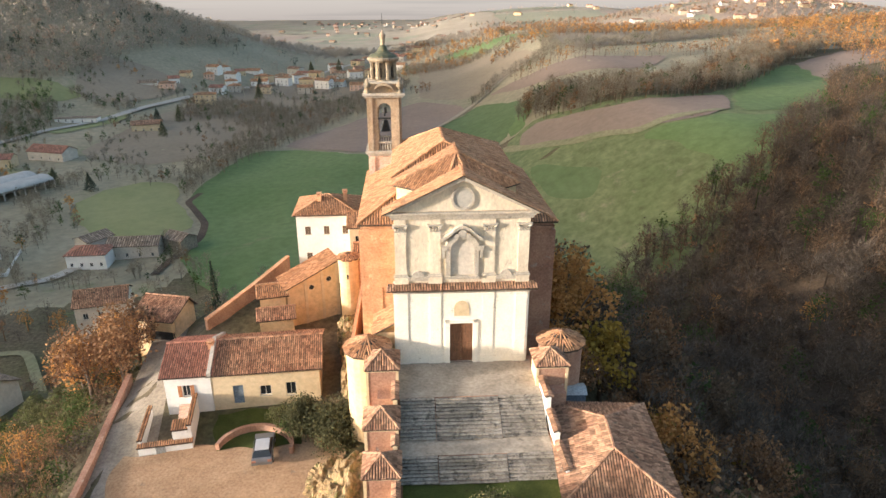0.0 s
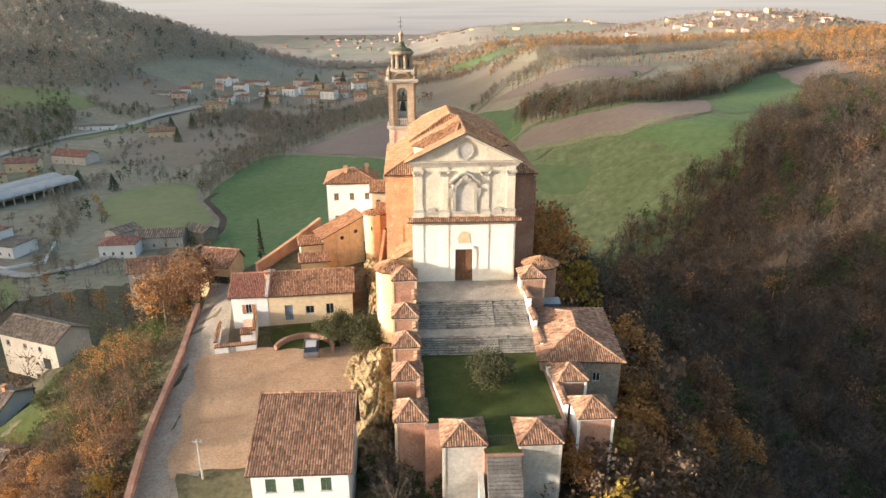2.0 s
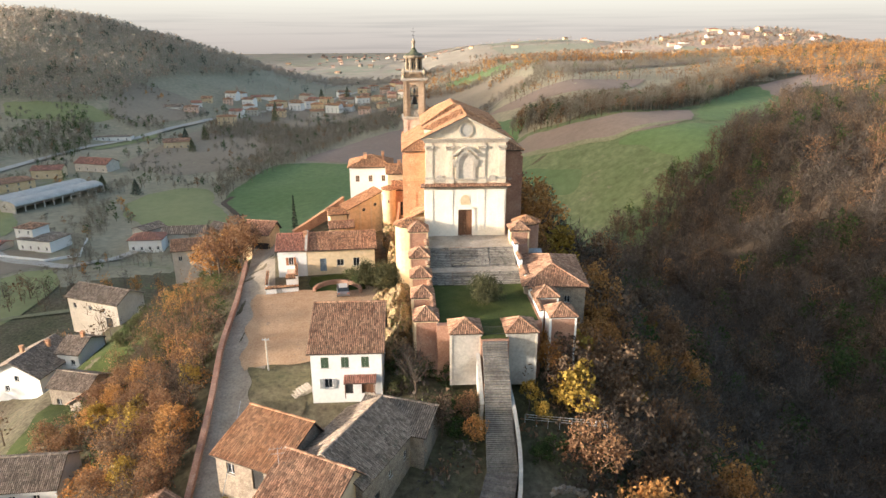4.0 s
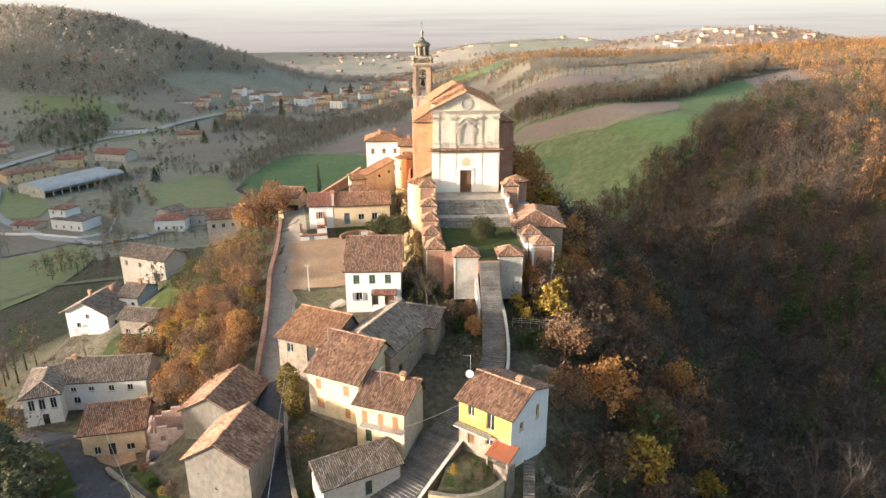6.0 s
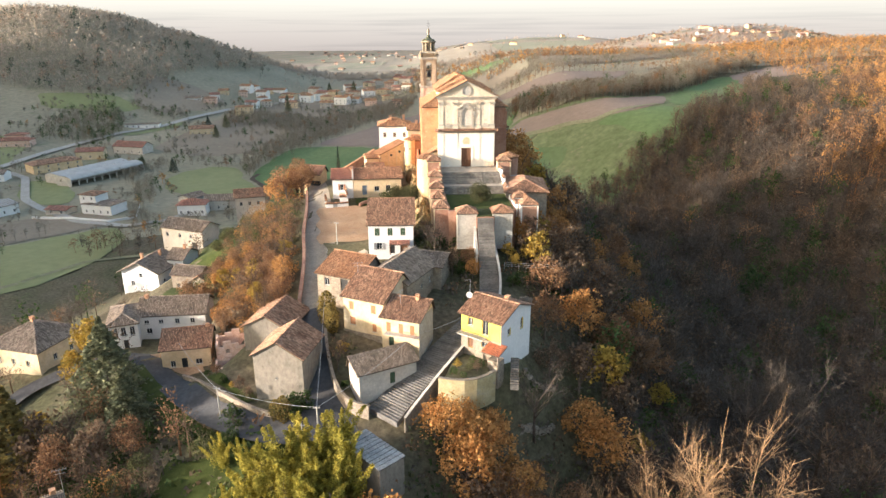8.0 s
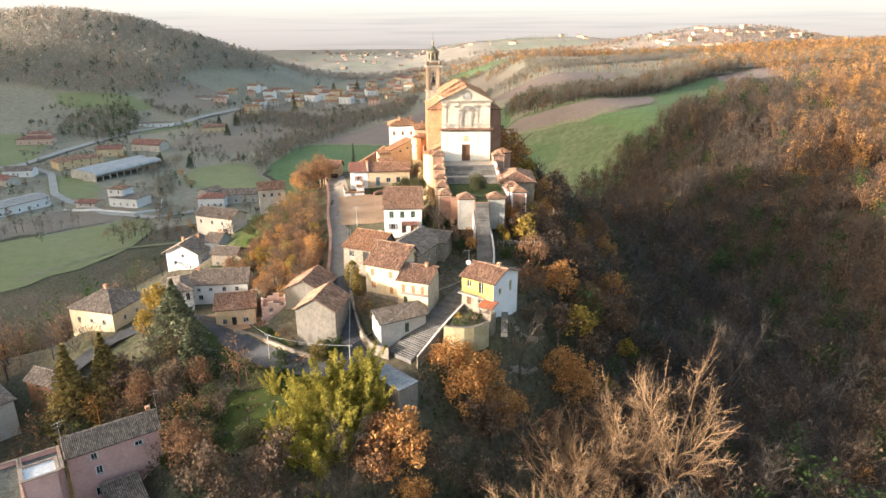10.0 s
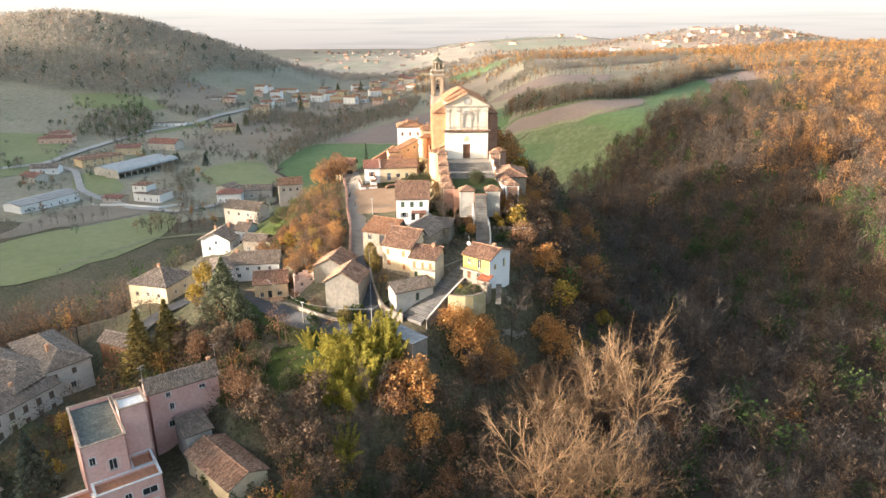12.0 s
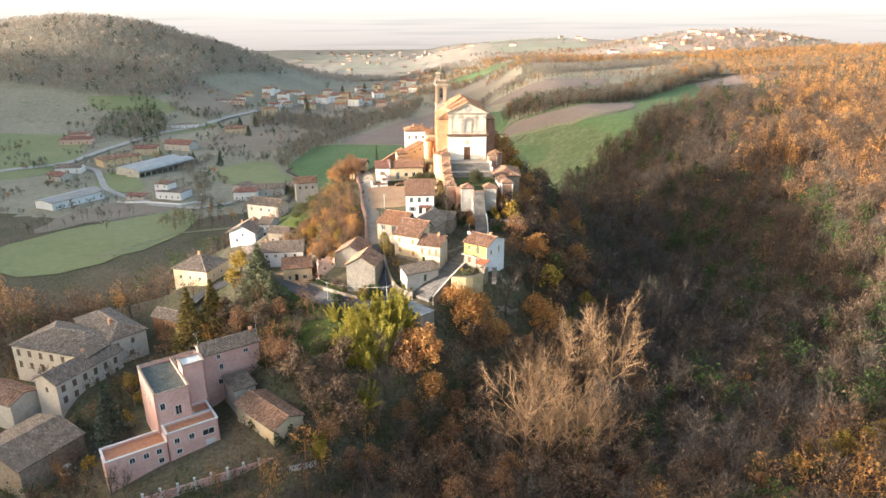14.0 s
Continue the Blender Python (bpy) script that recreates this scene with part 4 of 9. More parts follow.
for x in (-6.2, -2.75, 2.75, 6.2):
    g = Geo()
    g.box(x - 0.55, -0.04, 9.4, x + 0.55, 0.1, 16.35)
    g.box(x - 0.7, -0.1, 9.4, x + 0.7, 0.1, 10.15)
    pilaster = part("upper_pilaster", g, "facade_up", church)
    g = Geo()
    g.box(x - 0.78, -0.17, 10.15, x + 0.78, 0.1, 10.32)
    g.box(x - 0.68, -0.12, 10.32, x + 0.68, 0.1, 10.5)
    part("base", g, "facade_trim", pilaster)
    g = Geo()
    g.box(x - 0.62, -0.09, 15.0, x + 0.62, 0.1, 15.1)
    for i in range(4):
        u = x - 0.45 + 0.3 * i
        g.lathe(u, -0.06, [(0.06, 15.12), (0.12, 15.35), (0.16, 15.5), (0.08, 15.52)], 6)
    for s in (-1, 1):
        g.lathe(x + s * 0.62, -0.12, [(0.05, 15.42), (0.16, 15.5), (0.16, 15.66), (0.05, 15.7)], 8)
    g.box(x - 0.78, -0.22, 15.66, x + 0.78, 0.1, 15.84)
    part("capital", g, "facade_trim", pilaster)
    g = Geo()
    g.box(x - 0.6, -0.07, 0, x + 0.6, 0.01, 8.3)
    g.box(x - 0.7, -0.12, -0.3, x + 0.7, 0.01, 0.9)
    g.box(x - 0.66, -0.11, 7.6, x + 0.66, 0.01, 7.85)
    part("lower_pilaster", g, "facade_low", church)
g = Geo()
roof_slope(g, [(-W - 0.7, -0.85, 8.95), (W + 0.7, -0.85, 8.95), (W + 0.5, 0.1, 9.4), (-W - 0.5, 0.1, 9.4)], 0.27)
part("tile_skirt", g, ["tile", "slab"], church, "row of roof tiles on the middle cornice")
for x in (-4.5, 4.5):
    g = Geo()
    g.box(x - 1.05, -0.1, 9.75, x + 1.05, 0.1, 10.1)
    g.box(x - 1.2, -0.2, 10.1, x + 1.2, 0.1, 10.22)
    g.front([(x + dx, z) for dx, z in arc(0, 10.2, 0.62, 0, 180, 8)], -0.16, 0.1)
    part("relief_panel", g, "facade_trim", church)
g = Geo()
g.front(arc(0, 13.1, 1.18, 0, 180, 12) + [(-1.18, 10.3), (1.18, 10.3)], 0.02, 0.1)
part("blind_window", g, "beige", church)
g = Geo()
for s in (-1, 1):
    g.box(min(s * 1.2, s * 1.65), -0.2, 10.2, max(s * 1.2, s * 1.65), 0.1, 13.1)
    g.box(min(s * 1.5, s * 2.15), -0.28, 13.0, max(s * 1.5, s * 2.15), 0.1, 13.5)
    g.box(min(s * 1.75, s * 2.1), -0.2, 12.2, max(s * 1.75, s * 2.1), 0.1, 13.0)
outer, inner = arc(0, 13.1, 1.75, 0, 180, 12), arc(0, 13.1, 1.18, 0, 180, 12)
for i in range(12):
    g.front([outer[i], outer[i + 1], inner[i + 1], inner[i]], -0.24, 0.1)
g.box(-1.75, -0.3, 9.95, 1.75, 0.1, 10.25)
crest = [(-2.05, 14.35), (-1.3, 14.9), (-0.75, 15.45), (0, 15.75), (0.75, 15.45), (1.3, 14.9), (2.05, 14.35)]
for (x0, z0), (x1, z1) in zip(crest, crest[1:]):
    g.front([(x0, z0), (x0, z0 - 0.32), (x1, z1 - 0.32), (x1, z1)], -0.42, 0.1)
g.box(-2.3, -0.36, 14.1, -1.7, 0.1, 14.45)
g.box(1.7, -0.36, 14.1, 2.3, 0.1, 14.45)
for x, z, r in ((0, 14.9, 0.42), (-0.6, 14.6, 0.25), (0.6, 14.6, 0.25)):
    g.front(arc(x, z, r, 0, 330, 11), -0.34, 0.1)
part("window_surround", g, "facade_trim", church, "scrolled stucco hood over the blind window")
g = Geo()
o2, i2 = arc(0, 18.4, 1.2, 0, 360, 24), arc(0, 18.4, 0.95, 0, 360, 24)
for i in range(24):
    g.front([o2[i], o2[i + 1], i2[i + 1], i2[i]], -0.05, 0.11)
part("roundel", g, "facade_trim", church)
g = Geo()
g.front(arc(0, 18.4, 0.96, 0, 345, 23), 0.05, 0.11)
part("roundel_disc", g, "grey", church)
g = Geo()
g.box(-1.75, -0.12, 0, -1.22, 0.02, 5.1)
g.box(1.22, -0.12, 0, 1.75, 0.02, 5.1)
g.box(-1.75, -0.12, 4.75, 1.75, 0.02, 5.1)
part("door_frame", g, "facade_low", church)
g = Geo()
g.front(arc(0, 6.55, 0.8, 0, 180, 10, 1.0) + [(-0.8, 5.6), (0.8, 5.6)], -0.05, 0.01)
part("plaque", g, "cream", church, "faded arched plaque above the door")
for s in (-1, 1):
    g = Geo()
    g.box(min(0.01 * s, 1.22 * s), 0.3, 0, max(0.01 * s, 1.22 * s), 0.42, 4.75)
    for j in range(4):
        z = 0.25 + j * 1.12
        g.box(min(0.2 * s, 1.05 * s), 0.25, z, max(0.2 * s, 1.05 * s), 0.31, z + 0.85)
    part("door_leaf", g, "wood", church, "brown panelled wooden door")
# nave behind the facade
g = Geo()
g.prism([(-6.6, 8.2), (-1.6, 4.0), (1.6, 4.0), (6.6, 8.2), (6.6, 27.0), (-6.6, 27.0)], -3, 17.6)
g.box(-5.6, 0.9, -3, 5.6, 8.2, 16.4)
part("nave_wall", g, "ochre", church)
# right aisle takes the darker brick: its shaded side put into the colour
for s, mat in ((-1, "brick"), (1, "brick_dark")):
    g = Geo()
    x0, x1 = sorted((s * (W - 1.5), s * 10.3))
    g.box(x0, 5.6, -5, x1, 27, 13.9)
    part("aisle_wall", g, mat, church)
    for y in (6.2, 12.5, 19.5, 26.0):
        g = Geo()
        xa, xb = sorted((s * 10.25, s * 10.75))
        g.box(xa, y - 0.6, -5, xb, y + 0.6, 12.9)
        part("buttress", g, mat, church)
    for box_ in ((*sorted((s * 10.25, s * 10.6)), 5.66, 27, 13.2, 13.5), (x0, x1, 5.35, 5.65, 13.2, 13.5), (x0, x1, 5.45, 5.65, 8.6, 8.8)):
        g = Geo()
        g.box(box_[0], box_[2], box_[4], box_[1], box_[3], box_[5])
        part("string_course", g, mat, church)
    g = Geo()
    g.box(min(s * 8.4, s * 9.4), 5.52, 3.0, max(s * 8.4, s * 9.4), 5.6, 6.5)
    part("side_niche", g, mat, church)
g = Geo()
e, a, b = 17.6, (0, 8.6, 21.1), (0, 13.0, 21.1)
c = [(-7.05, 24.0, e), (-7.05, 8.0, e), (-1.8, 3.6, e), (1.8, 3.6, e), (7.05, 8.0, e), (7.05, 24.0, e)]
for pts in ([c[0], c[1], a, b], [c[1], c[2], a], [c[2], c[3], a], [c[3], c[4], a], [c[4], c[5], b, a]):
    roof_slope(g, pts, 0.28)
for p, q in ((a, b), (c[1], a), (c[2], a), (c[3], a), (c[4], a)):
    ridge_caps(g, p, q, 0.2)
# the taller rear part of the roof
e, a, b = 17.75, (-1.2, 12.4, 21.45), (-1.2, 20.0, 21.45)
c = [(-7.2, 10.6, e), (7.2, 10.6, e), (7.2, 27.8, e), (-7.2, 27.8, e)]
for pts in ([c[0], c[1], a], [c[1], c[2], b, a], [c[2], c[3], b], [c[3], c[0], a, b]):
    roof_slope(g, pts, 0.28)
for p, q in ((a, b), (c[0], a), (c[1], a), (c[2], b), (c[3], b)):
    ridge_caps(g, p, q, 0.2)
part("nave_roof", g, ["tile_bright", "slab"], church)
g = Geo()
for s in (-1, 1):
    e0, r0 = (s * (W + 0.85), 17.0), (0, 20.85)
    if s < 0:
        roof_slope(g, [(e0[0], 1.7, e0[1]), (e0[0], -0.55, e0[1]), (0, -0.55, r0[1]), (0, 3.2, r0[1])], 0.28)
    else:
        roof_slope(g, [(e0[0], -0.55, e0[1]), (e0[0], 1.7, e0[1]), (0, 3.2, r0[1]), (0, -0.55, r0[1])], 0.28)
ridge_caps(g, (0, -0.55, 20.9), (0, 3.2, 20.9))
part("front_roof", g, ["tile_bright", "slab"], church)
g = Geo()
for s in (-1, 1):
    x0, x1 = s * 10.85, s * 6.5
    p = [(x0, 28, 14.0), (x0, 5.2, 14.0), (x1, 9.4, 16.3), (x1, 28, 16.3)]
    q = [(x0, 5.2, 14.0), (x1, 5.2, 14.0), (x1, 9.4, 16.3)]
    if s > 0:
        p = [p[1], p[0], p[3], p[2]]
        q = [(x1, 5.2, 14.0), (x0, 5.2, 14.0), (x1, 9.4, 16.3)]
    roof_slope(g, p, 0.28)
    roof_slope(g, q, 0.28)
    ridge_caps(g, (x0, 5.2, 14.05), (x1, 9.4, 16.35))
part("aisle_roof", g, ["tile_bright", "slab"], church)
g = Geo()
g.box(-W - 2.2, 1.2, -1, -W + 0.3, 5.6, 3.2)
part("side_vestibule", g, "ochre", church)
g = Geo()
roof_slope(g, [(-W - 2.4, 5.6, 3.1), (-W - 2.4, 0.9, 3.1), (-W + 0.3, 0.9, 4.6), (-W + 0.3, 5.6, 4.6)], 0.27)
part("vestibule_roof", g, ["tile_bright", "slab"], church)

# ---- bell tower ----
tower = thing("bell_tower", "slender stucco bell tower with a copper-topped lantern", "bell tower", m=pose(-7.75, 86.6, 0, 0, 0, 3.3))
g = Geo()
g.box(-2.1, -2.1, -5, 2.1, 2.1, 9.0)
part("shaft", g, "brick", tower)
g = Geo()
g.box(-2.1, -2.1, 9.0, 2.1, 2.1, 17.0)
for sx in (-1, 1):
    for sy in (-1, 1):
        g.box(sx * 1.85 - 0.4, sy * 1.85 - 0.4, -5, sx * 1.85 + 0.4, sy * 1.85 + 0.4, 16.4)
part("upper_shaft", g, "salmon", tower, "patched salmon plaster below the belfry")
g = Geo()
g.front(arc(0, 14.3, 1.15, 0, 180, 12) + [(-1.15, 12.6), (1.15, 12.6)], -2.13, -2.0)
part("blocked_arch", g, "facade_up", tower, "pale plaster arch patch")
for band in (((16.6, 0.3, 2.35), (16.9, 0.35, 2.6)), ((24.2, 0.25, 2.45), (24.45, 0.3, 2.7)), ((25.9, 0.3, 2.2),)):
    g = Geo()
    for z, h, o in band:
        g.box(-o, -o, z, o, o, z + h)
    part("cornice", g, "facade_trim", tower)
g = Geo()
for a in range(4):
    t = Matrix.Rotation(a * math.pi / 2, 3, "Z")
    for s in (-1, 1):
        for x0, x1, y0 in ((0.85, 2.05, -2.05), (1.5, 1.95, -2.22)):
            q = [t @ Vector((s * x, y, z)) for z in (17.2, 24.2) for x, y in ((x0, y0), (x1, y0), (x1, -1.5), (x0, -1.5))]
            g.hexa(q if s > 0 else [q[i] for i in (1, 0, 3, 2, 5, 4, 7, 6)])
    seg = arc(0, 22.6, 0.87, 0, 180, 8)
    for i in range(8):
        (x0, z0), (x1, z1) = seg[i], seg[i + 1]
        q = [t @ Vector(p) for p in ((x1, -2.05, z1), (x0, -2.05, z0), (x0, -1.5, z0), (x1, -1.5, z1), (x1, -2.05, 24.2), (x0, -2.05, 24.2), (x0, -1.5, 24.2), (x1, -1.5, 24.2))]
        g.hexa(q)
    o, ii = arc(0, 24.7, 1.35, 15, 165, 8), arc(0, 24.7, 1.0, 15, 165, 8)
    for i in range(8):
        g.hexa([t @ Vector(p) for p in ((o[i + 1][0], -2.5, ii[i + 1][1]), (o[i][0], -2.5, ii[i][1]), (o[i][0], -1.9, ii[i][1]), (o[i + 1][0], -1.9, ii[i + 1][1]),
                                        (o[i + 1][0], -2.5, o[i + 1][1]), (o[i][0], -2.5, o[i][1]), (o[i][0], -1.9, o[i][1]), (o[i + 1][0], -1.9, o[i + 1][1]))])
g.box(-1.9, -1.9, 17.0, 1.9, 1.9, 17.25)
g.box(-1.9, -1.9, 24.0, 1.9, 1.9, 25.9)
part("belfry", g, "tower", tower)
for a in range(4):
    t = Matrix.Rotation(a * math.pi / 2, 3, "Z")
    g = Geo()
    for i in range(5):
        p = t @ Vector((-0.68 + i * 0.34, -1.85, 0))
        g.lathe(p.x, p.y, [(0.06, 17.25), (0.11, 17.6), (0.06, 18.0), (0.08, 18.25)], 6)
    q = [t @ Vector((x, y, z)) for z in (18.25, 18.42) for x, y in ((-0.86, -1.98), (0.86, -1.98), (0.86, -1.7), (-0.86, -1.7))]
    g.hexa(q)
    part("balustrade", g, "facade_trim", tower)
g = Geo()
g.lathe(0, 0, [(0.75, 19.5), (0.62, 19.7), (0.5, 20.4), (0.36, 20.9), (0.12, 21.0)], 14)
g.box(-1.3, -0.08, 21.0, 1.3, 0.08, 21.25)
g.box(-0.1, -0.9, 21.6, 0.1, 0.9, 21.8)
g.lathe(0, 0, [(0.4, 21.9), (0.3, 22.0), (0.2, 22.6)], 10)
part("bell", g, "dark", tower)
for sx in (-1, 1):
    for sy in (-1, 1):
        g = Geo()
        g.lathe(sx * 2.05, sy * 2.05, [(0.5, 24.75), (0.4, 25.0), (0.25, 25.2), (0.5, 25.6), (0.45, 25.9), (0.2, 26.2), (0.1, 26.6)], 8)
        part("urn", g, "tower_dark", tower)
for i in range(8):
    g = Geo()
    a = math.radians(22.5 + 45 * i)
    x, y = 1.55 * math.cos(a), 1.55 * math.sin(a)
    g.lathe(x, y, [(0.34, 26.1), (0.26, 26.4), (0.24, 28.2), (0.36, 28.5)], 6)
    part("column", g, "tower_dark", tower)
g = Geo()
g.lathe(0, 0, [(2.0, 25.9), (1.95, 26.3), (1.6, 26.35)], 16)
g.lathe(0, 0, [(1.75, 28.45), (2.05, 28.7), (2.05, 28.95), (1.7, 29.1)], 16)
g.lathe(0, 0, [(1.32, 26.3), (1.32, 28.5)], 8)
part("lantern", g, "tower_dark", tower)
# dark panels stand in for the shade inside the lantern's arched openings
for i in range(8):
    t = Matrix.Rotation(i * math.pi / 4 + math.pi / 8, 3, "Z")
    pts = arc(0, 27.55, 0.3, 0, 180, 6) + [(-0.3, 26.6), (0.3, 26.6)]
    g = Geo()
    g.front(pts, -1.29, -1.15)
    g.v = [tuple(t @ Vector(p)) for p in g.v]
    part("lantern_arch_shade", g, "dark", tower)
g = Geo()
g.lathe(0, 0, [(1.85, 28.95), (1.8, 29.15), (1.5, 29.4), (1.0, 29.55), (0.66, 29.85), (0.45, 30.3), (0.3, 30.5)], 16)
part("cupola", g, "copper", tower)
g = Geo()
g.lathe(0, 0, [(0.3, 30.45), (0.27, 30.8), (0.38, 31.5), (0.42, 31.75), (0.22, 31.95), (0.06, 32.3)], 12)
part("finial", g, "tower", tower, "sunlit ochre finial")
g = Geo()
g.tube([(0, 0, 32.2), (0, 0, 34.3)], 0.05, 0.03)
g.tube([(-0.45, 0, 33.5), (0.45, 0, 33.5)], 0.04, 0.04)
g.tube([(-0.3, 0, 32.8), (0.45, 0, 32.9)], 0.04, 0.02)
part("cross", g, "dark", tower)

# ---- terrace, stairs and lawn before the church ----
terrace = tagged(new("terrace"), "paved stone terrace on retaining walls before the church", "terrace", kind="structure")
terrace.matrix_basis = CH
g = Geo()
g.box(-8.8, -6.4, -12, 10, 1.0, -0.03)
g.box(-8.8, -12.6, -12, 9.0, -6.4, -2.03)
g.box(-6.6, -28.6, -13, 8.0, -12.6, -3.5)
g.box(-0.95, -33.4, -13, 2.75, -28.6, -3.5)
g.box(-6.4, -29.6, -13, -0.95, -28.6, -3.2)
g.box(2.75, -29.6, -13, 7.6, -28.6, -3.2)
part("retaining_wall", g, "brick_dark", terrace)
g = Geo()
g.box(-6.9, -6.35, -0.025, 7.45, 0.2, 0.0)
part("paving", g, "paving", terrace)
g = Geo()
g.box(-6.6, -12.6, -2.025, 7.5, -10.4, -1.98)
part("landing", g, "paving", terrace)
X, Y = np.meshgrid(np.linspace(-6.35, 7.6, 40), np.linspace(-28.6, -14.5, 40))
Z = -3.42 + 0.05 * np.sin(X * 1.3) * np.sin(Y * 0.9) + 0.02 * np.sin(X * 7) * np.sin(Y * 6)
lawn = tagged(new("lawn", sheet("lawn", X, Y, Z, "lawn")), "mown green lawn enclosed by the chapels", "lawn", kind="structure")
lawn.matrix_basis = CH
X, Y = np.meshgrid(np.linspace(-0.9, 2.6, 12), np.linspace(-33.3, -28.62, 14))
path = tagged(new("lawn_path", sheet("lawn_path", X, Y, -3.43 + 0.04 * np.sin(X * 1.7) * np.sin(Y * 1.1), "lawn")), "worn grass between the gate pavilions", "lawn", kind="structure")
path.matrix_basis = CH
gate = thing("iron_gate", "thin dark iron gate between the pavilions", "gate", m=CH @ pose(-0.78, -32.3, -3.45))
for i in range(15):
    g = Geo()
    g.tube([(0.03 + 0.235 * i, 0, 0), (0.03 + 0.235 * i, 0, 1.55 if i % 2 else 1.35)], 0.016, 0.012, 5)
    part("bar", g, "dark", gate)
for z in (0.2, 1.2):
    g = Geo()
    g.box(0, -0.015, z, 3.33, 0.015, z + 0.04)
    part("rail", g, "dark", gate)
stairs = thing("staircase", "broad weathered stone staircase in three bays", "staircase", m=CH, kind="structure")
random.seed(11)
for n, y0, run, z0 in ((12, -6.4, 0.335, 0.0), (8, -12.6, 0.26, -1.98)):
    bays = ((-6.55, -3.15), (-3.1, 3.1), (3.15, 7.45))
    for b, (x0, x1) in enumerate(bays):
        for i in range(n):
            z = z0 - (i + 1) * (1.98 if n == 12 else 1.44) / n + 0.16
            y = y0 - i * run - (0.12 if b == 1 else 0.0)
            g = Geo()
            j = random.uniform(-0.015, 0.015)
            xs = sorted([x0, x1] + [random.uniform(x0 + 0.6, x1 - 0.6) for _ in range(2)])
            for xa, xb in zip(xs, xs[1:]):
                k = random.uniform(-0.02, 0.02)
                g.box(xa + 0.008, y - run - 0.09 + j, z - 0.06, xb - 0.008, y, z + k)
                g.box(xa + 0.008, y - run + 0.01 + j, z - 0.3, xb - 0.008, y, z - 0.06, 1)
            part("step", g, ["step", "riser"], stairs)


# ---- shrine chapels along the stairs ----
def chapel(x0, y0, w, d, zb, ze, rise, wall, label, brick_front=True, over=0.25, window=False, name="shrine_chapel"):
    c = thing(name, label, "chapel", "shrine chapels round the forecourt", CH @ pose(x0 + w / 2, y0, zb))
    H, hw = ze - zb, w / 2
    g = Geo()
    holes = [(hw - 0.4, H - 2.2, hw + 0.4, H - 1.2)] if window else []
    at = wall_panel(g, (-hw, 0), (hw, 0), -1, H, 0.3, holes)
    part("front_wall", g, wall[0], c)
    for hole in holes:
        fill_opening(at, hole, "plain", c, 0.3)
    for p, q in (((hw, 0.3), (hw, d)), ((hw - 0.3, d), (-hw + 0.3, d)), ((-hw, d), (-hw, 0.3))):
        g = Geo()
        wall_panel(g, p, q, -1, H, 0.3, [])
        part("side_wall", g, wall[1], c)
    g = Geo()
    g.box(-hw - 0.1, -0.1, H - 0.3, hw + 0.1, d + 0.1, H - 0.02)
    for sx in (-1, 1):
        g.box(sx * hw - 0.14, -0.06, -1, sx * hw + 0.14, 0.2, H - 0.3)
    part("cornice", g, wall[2], c)
    g = Geo()
    e = H
    q = [(-hw - over, -over, e), (hw + over, -over, e), (hw + over, d + over, e), (-hw - over, d + over, e)]
    a = (0, d / 2, H + rise)
    for i in range(4):
        roof_slope(g, [q[i], q[(i + 1) % 4], a], 0.24)
        ridge_caps(g, q[i], a, 0.13)
    part("roof", g, ["tile", "slab"], c)
    return c


lab = "small brick shrine chapel with a tiled pyramid roof"
chapel(-9.8, -4.8, 3.0, 3.2, -7, 2.4, 1.3, ("brick_dark", "ochre", "cream"), "tall ochre shrine chapel beside the terrace")
chapel(-9.7, -11.0, 2.9, 3.0, -9, 0.0, 1.3, ("brick_dark", "cream", "cream"), lab)
chapel(-9.6, -15.6, 2.9, 3.0, -9, -1.6, 1.3, ("brick_dark", "cream", "cream"), lab)
chapel(-9.5, -21.2, 2.9, 3.2, -10, -2.6, 1.3, ("brick_dark", "cream", "cream"), lab)
chapel(-9.3, -28.4, 3.0, 3.4, -11, -2.9, 1.4, ("brick_dark", "cream", "cream"), lab)
chapel(7.3, -4.9, 3.0, 3.0, -7, 2.3, 1.2, ("brick_dark", "cream", "cream"), lab)
chapel(8.4, -23.0, 3.0, 3.2, -9, -2.2, 1.2, ("brick_dark", "white", "white"), lab)
chapel(8.8, -30.2, 3.4, 3.4, -9, -2.0, 1.3, ("brick_dark", "white", "white"), lab)
chapel(-4.7, -32.4, 3.9, 3.9, -9.6, -3.0, 1.3, ("grey", "beige", "beige"), "square cement-rendered gate pavilion with a tiled pyramid roof", name="gate_pavilion")
chapel(2.55, -32.7, 3.9, 3.9, -9.6, -2.9, 1.3, ("grey", "beige", "beige"), "square cement-rendered gate pavilion with a tiled pyramid roof", name="gate_pavilion")
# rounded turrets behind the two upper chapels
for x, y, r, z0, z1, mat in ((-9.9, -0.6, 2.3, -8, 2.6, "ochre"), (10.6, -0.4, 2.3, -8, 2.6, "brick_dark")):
    t = thing("round_turret", "round masonry turret with a tiled conical roof", "turret", m=CH @ pose(x, y, 0))
    g = Geo()
    g.lathe(0, 0, [(r, z0), (r, z1)], 20)
    part("wall", g, mat, t)
    g = Geo()
    for i in range(12):
        a0, a1 = 2 * math.pi * i / 12, 2 * math.pi * (i + 1) / 12
        roof_slope(g, [((r + 0.3) * math.cos(a0), (r + 0.3) * math.sin(a0), z1), ((r + 0.3) * math.cos(a1), (r + 0.3) * math.sin(a1), z1), (0, 0, z1 + 1.1)], 0.25)
    part("roof", g, ["tile_bright", "slab"], t)


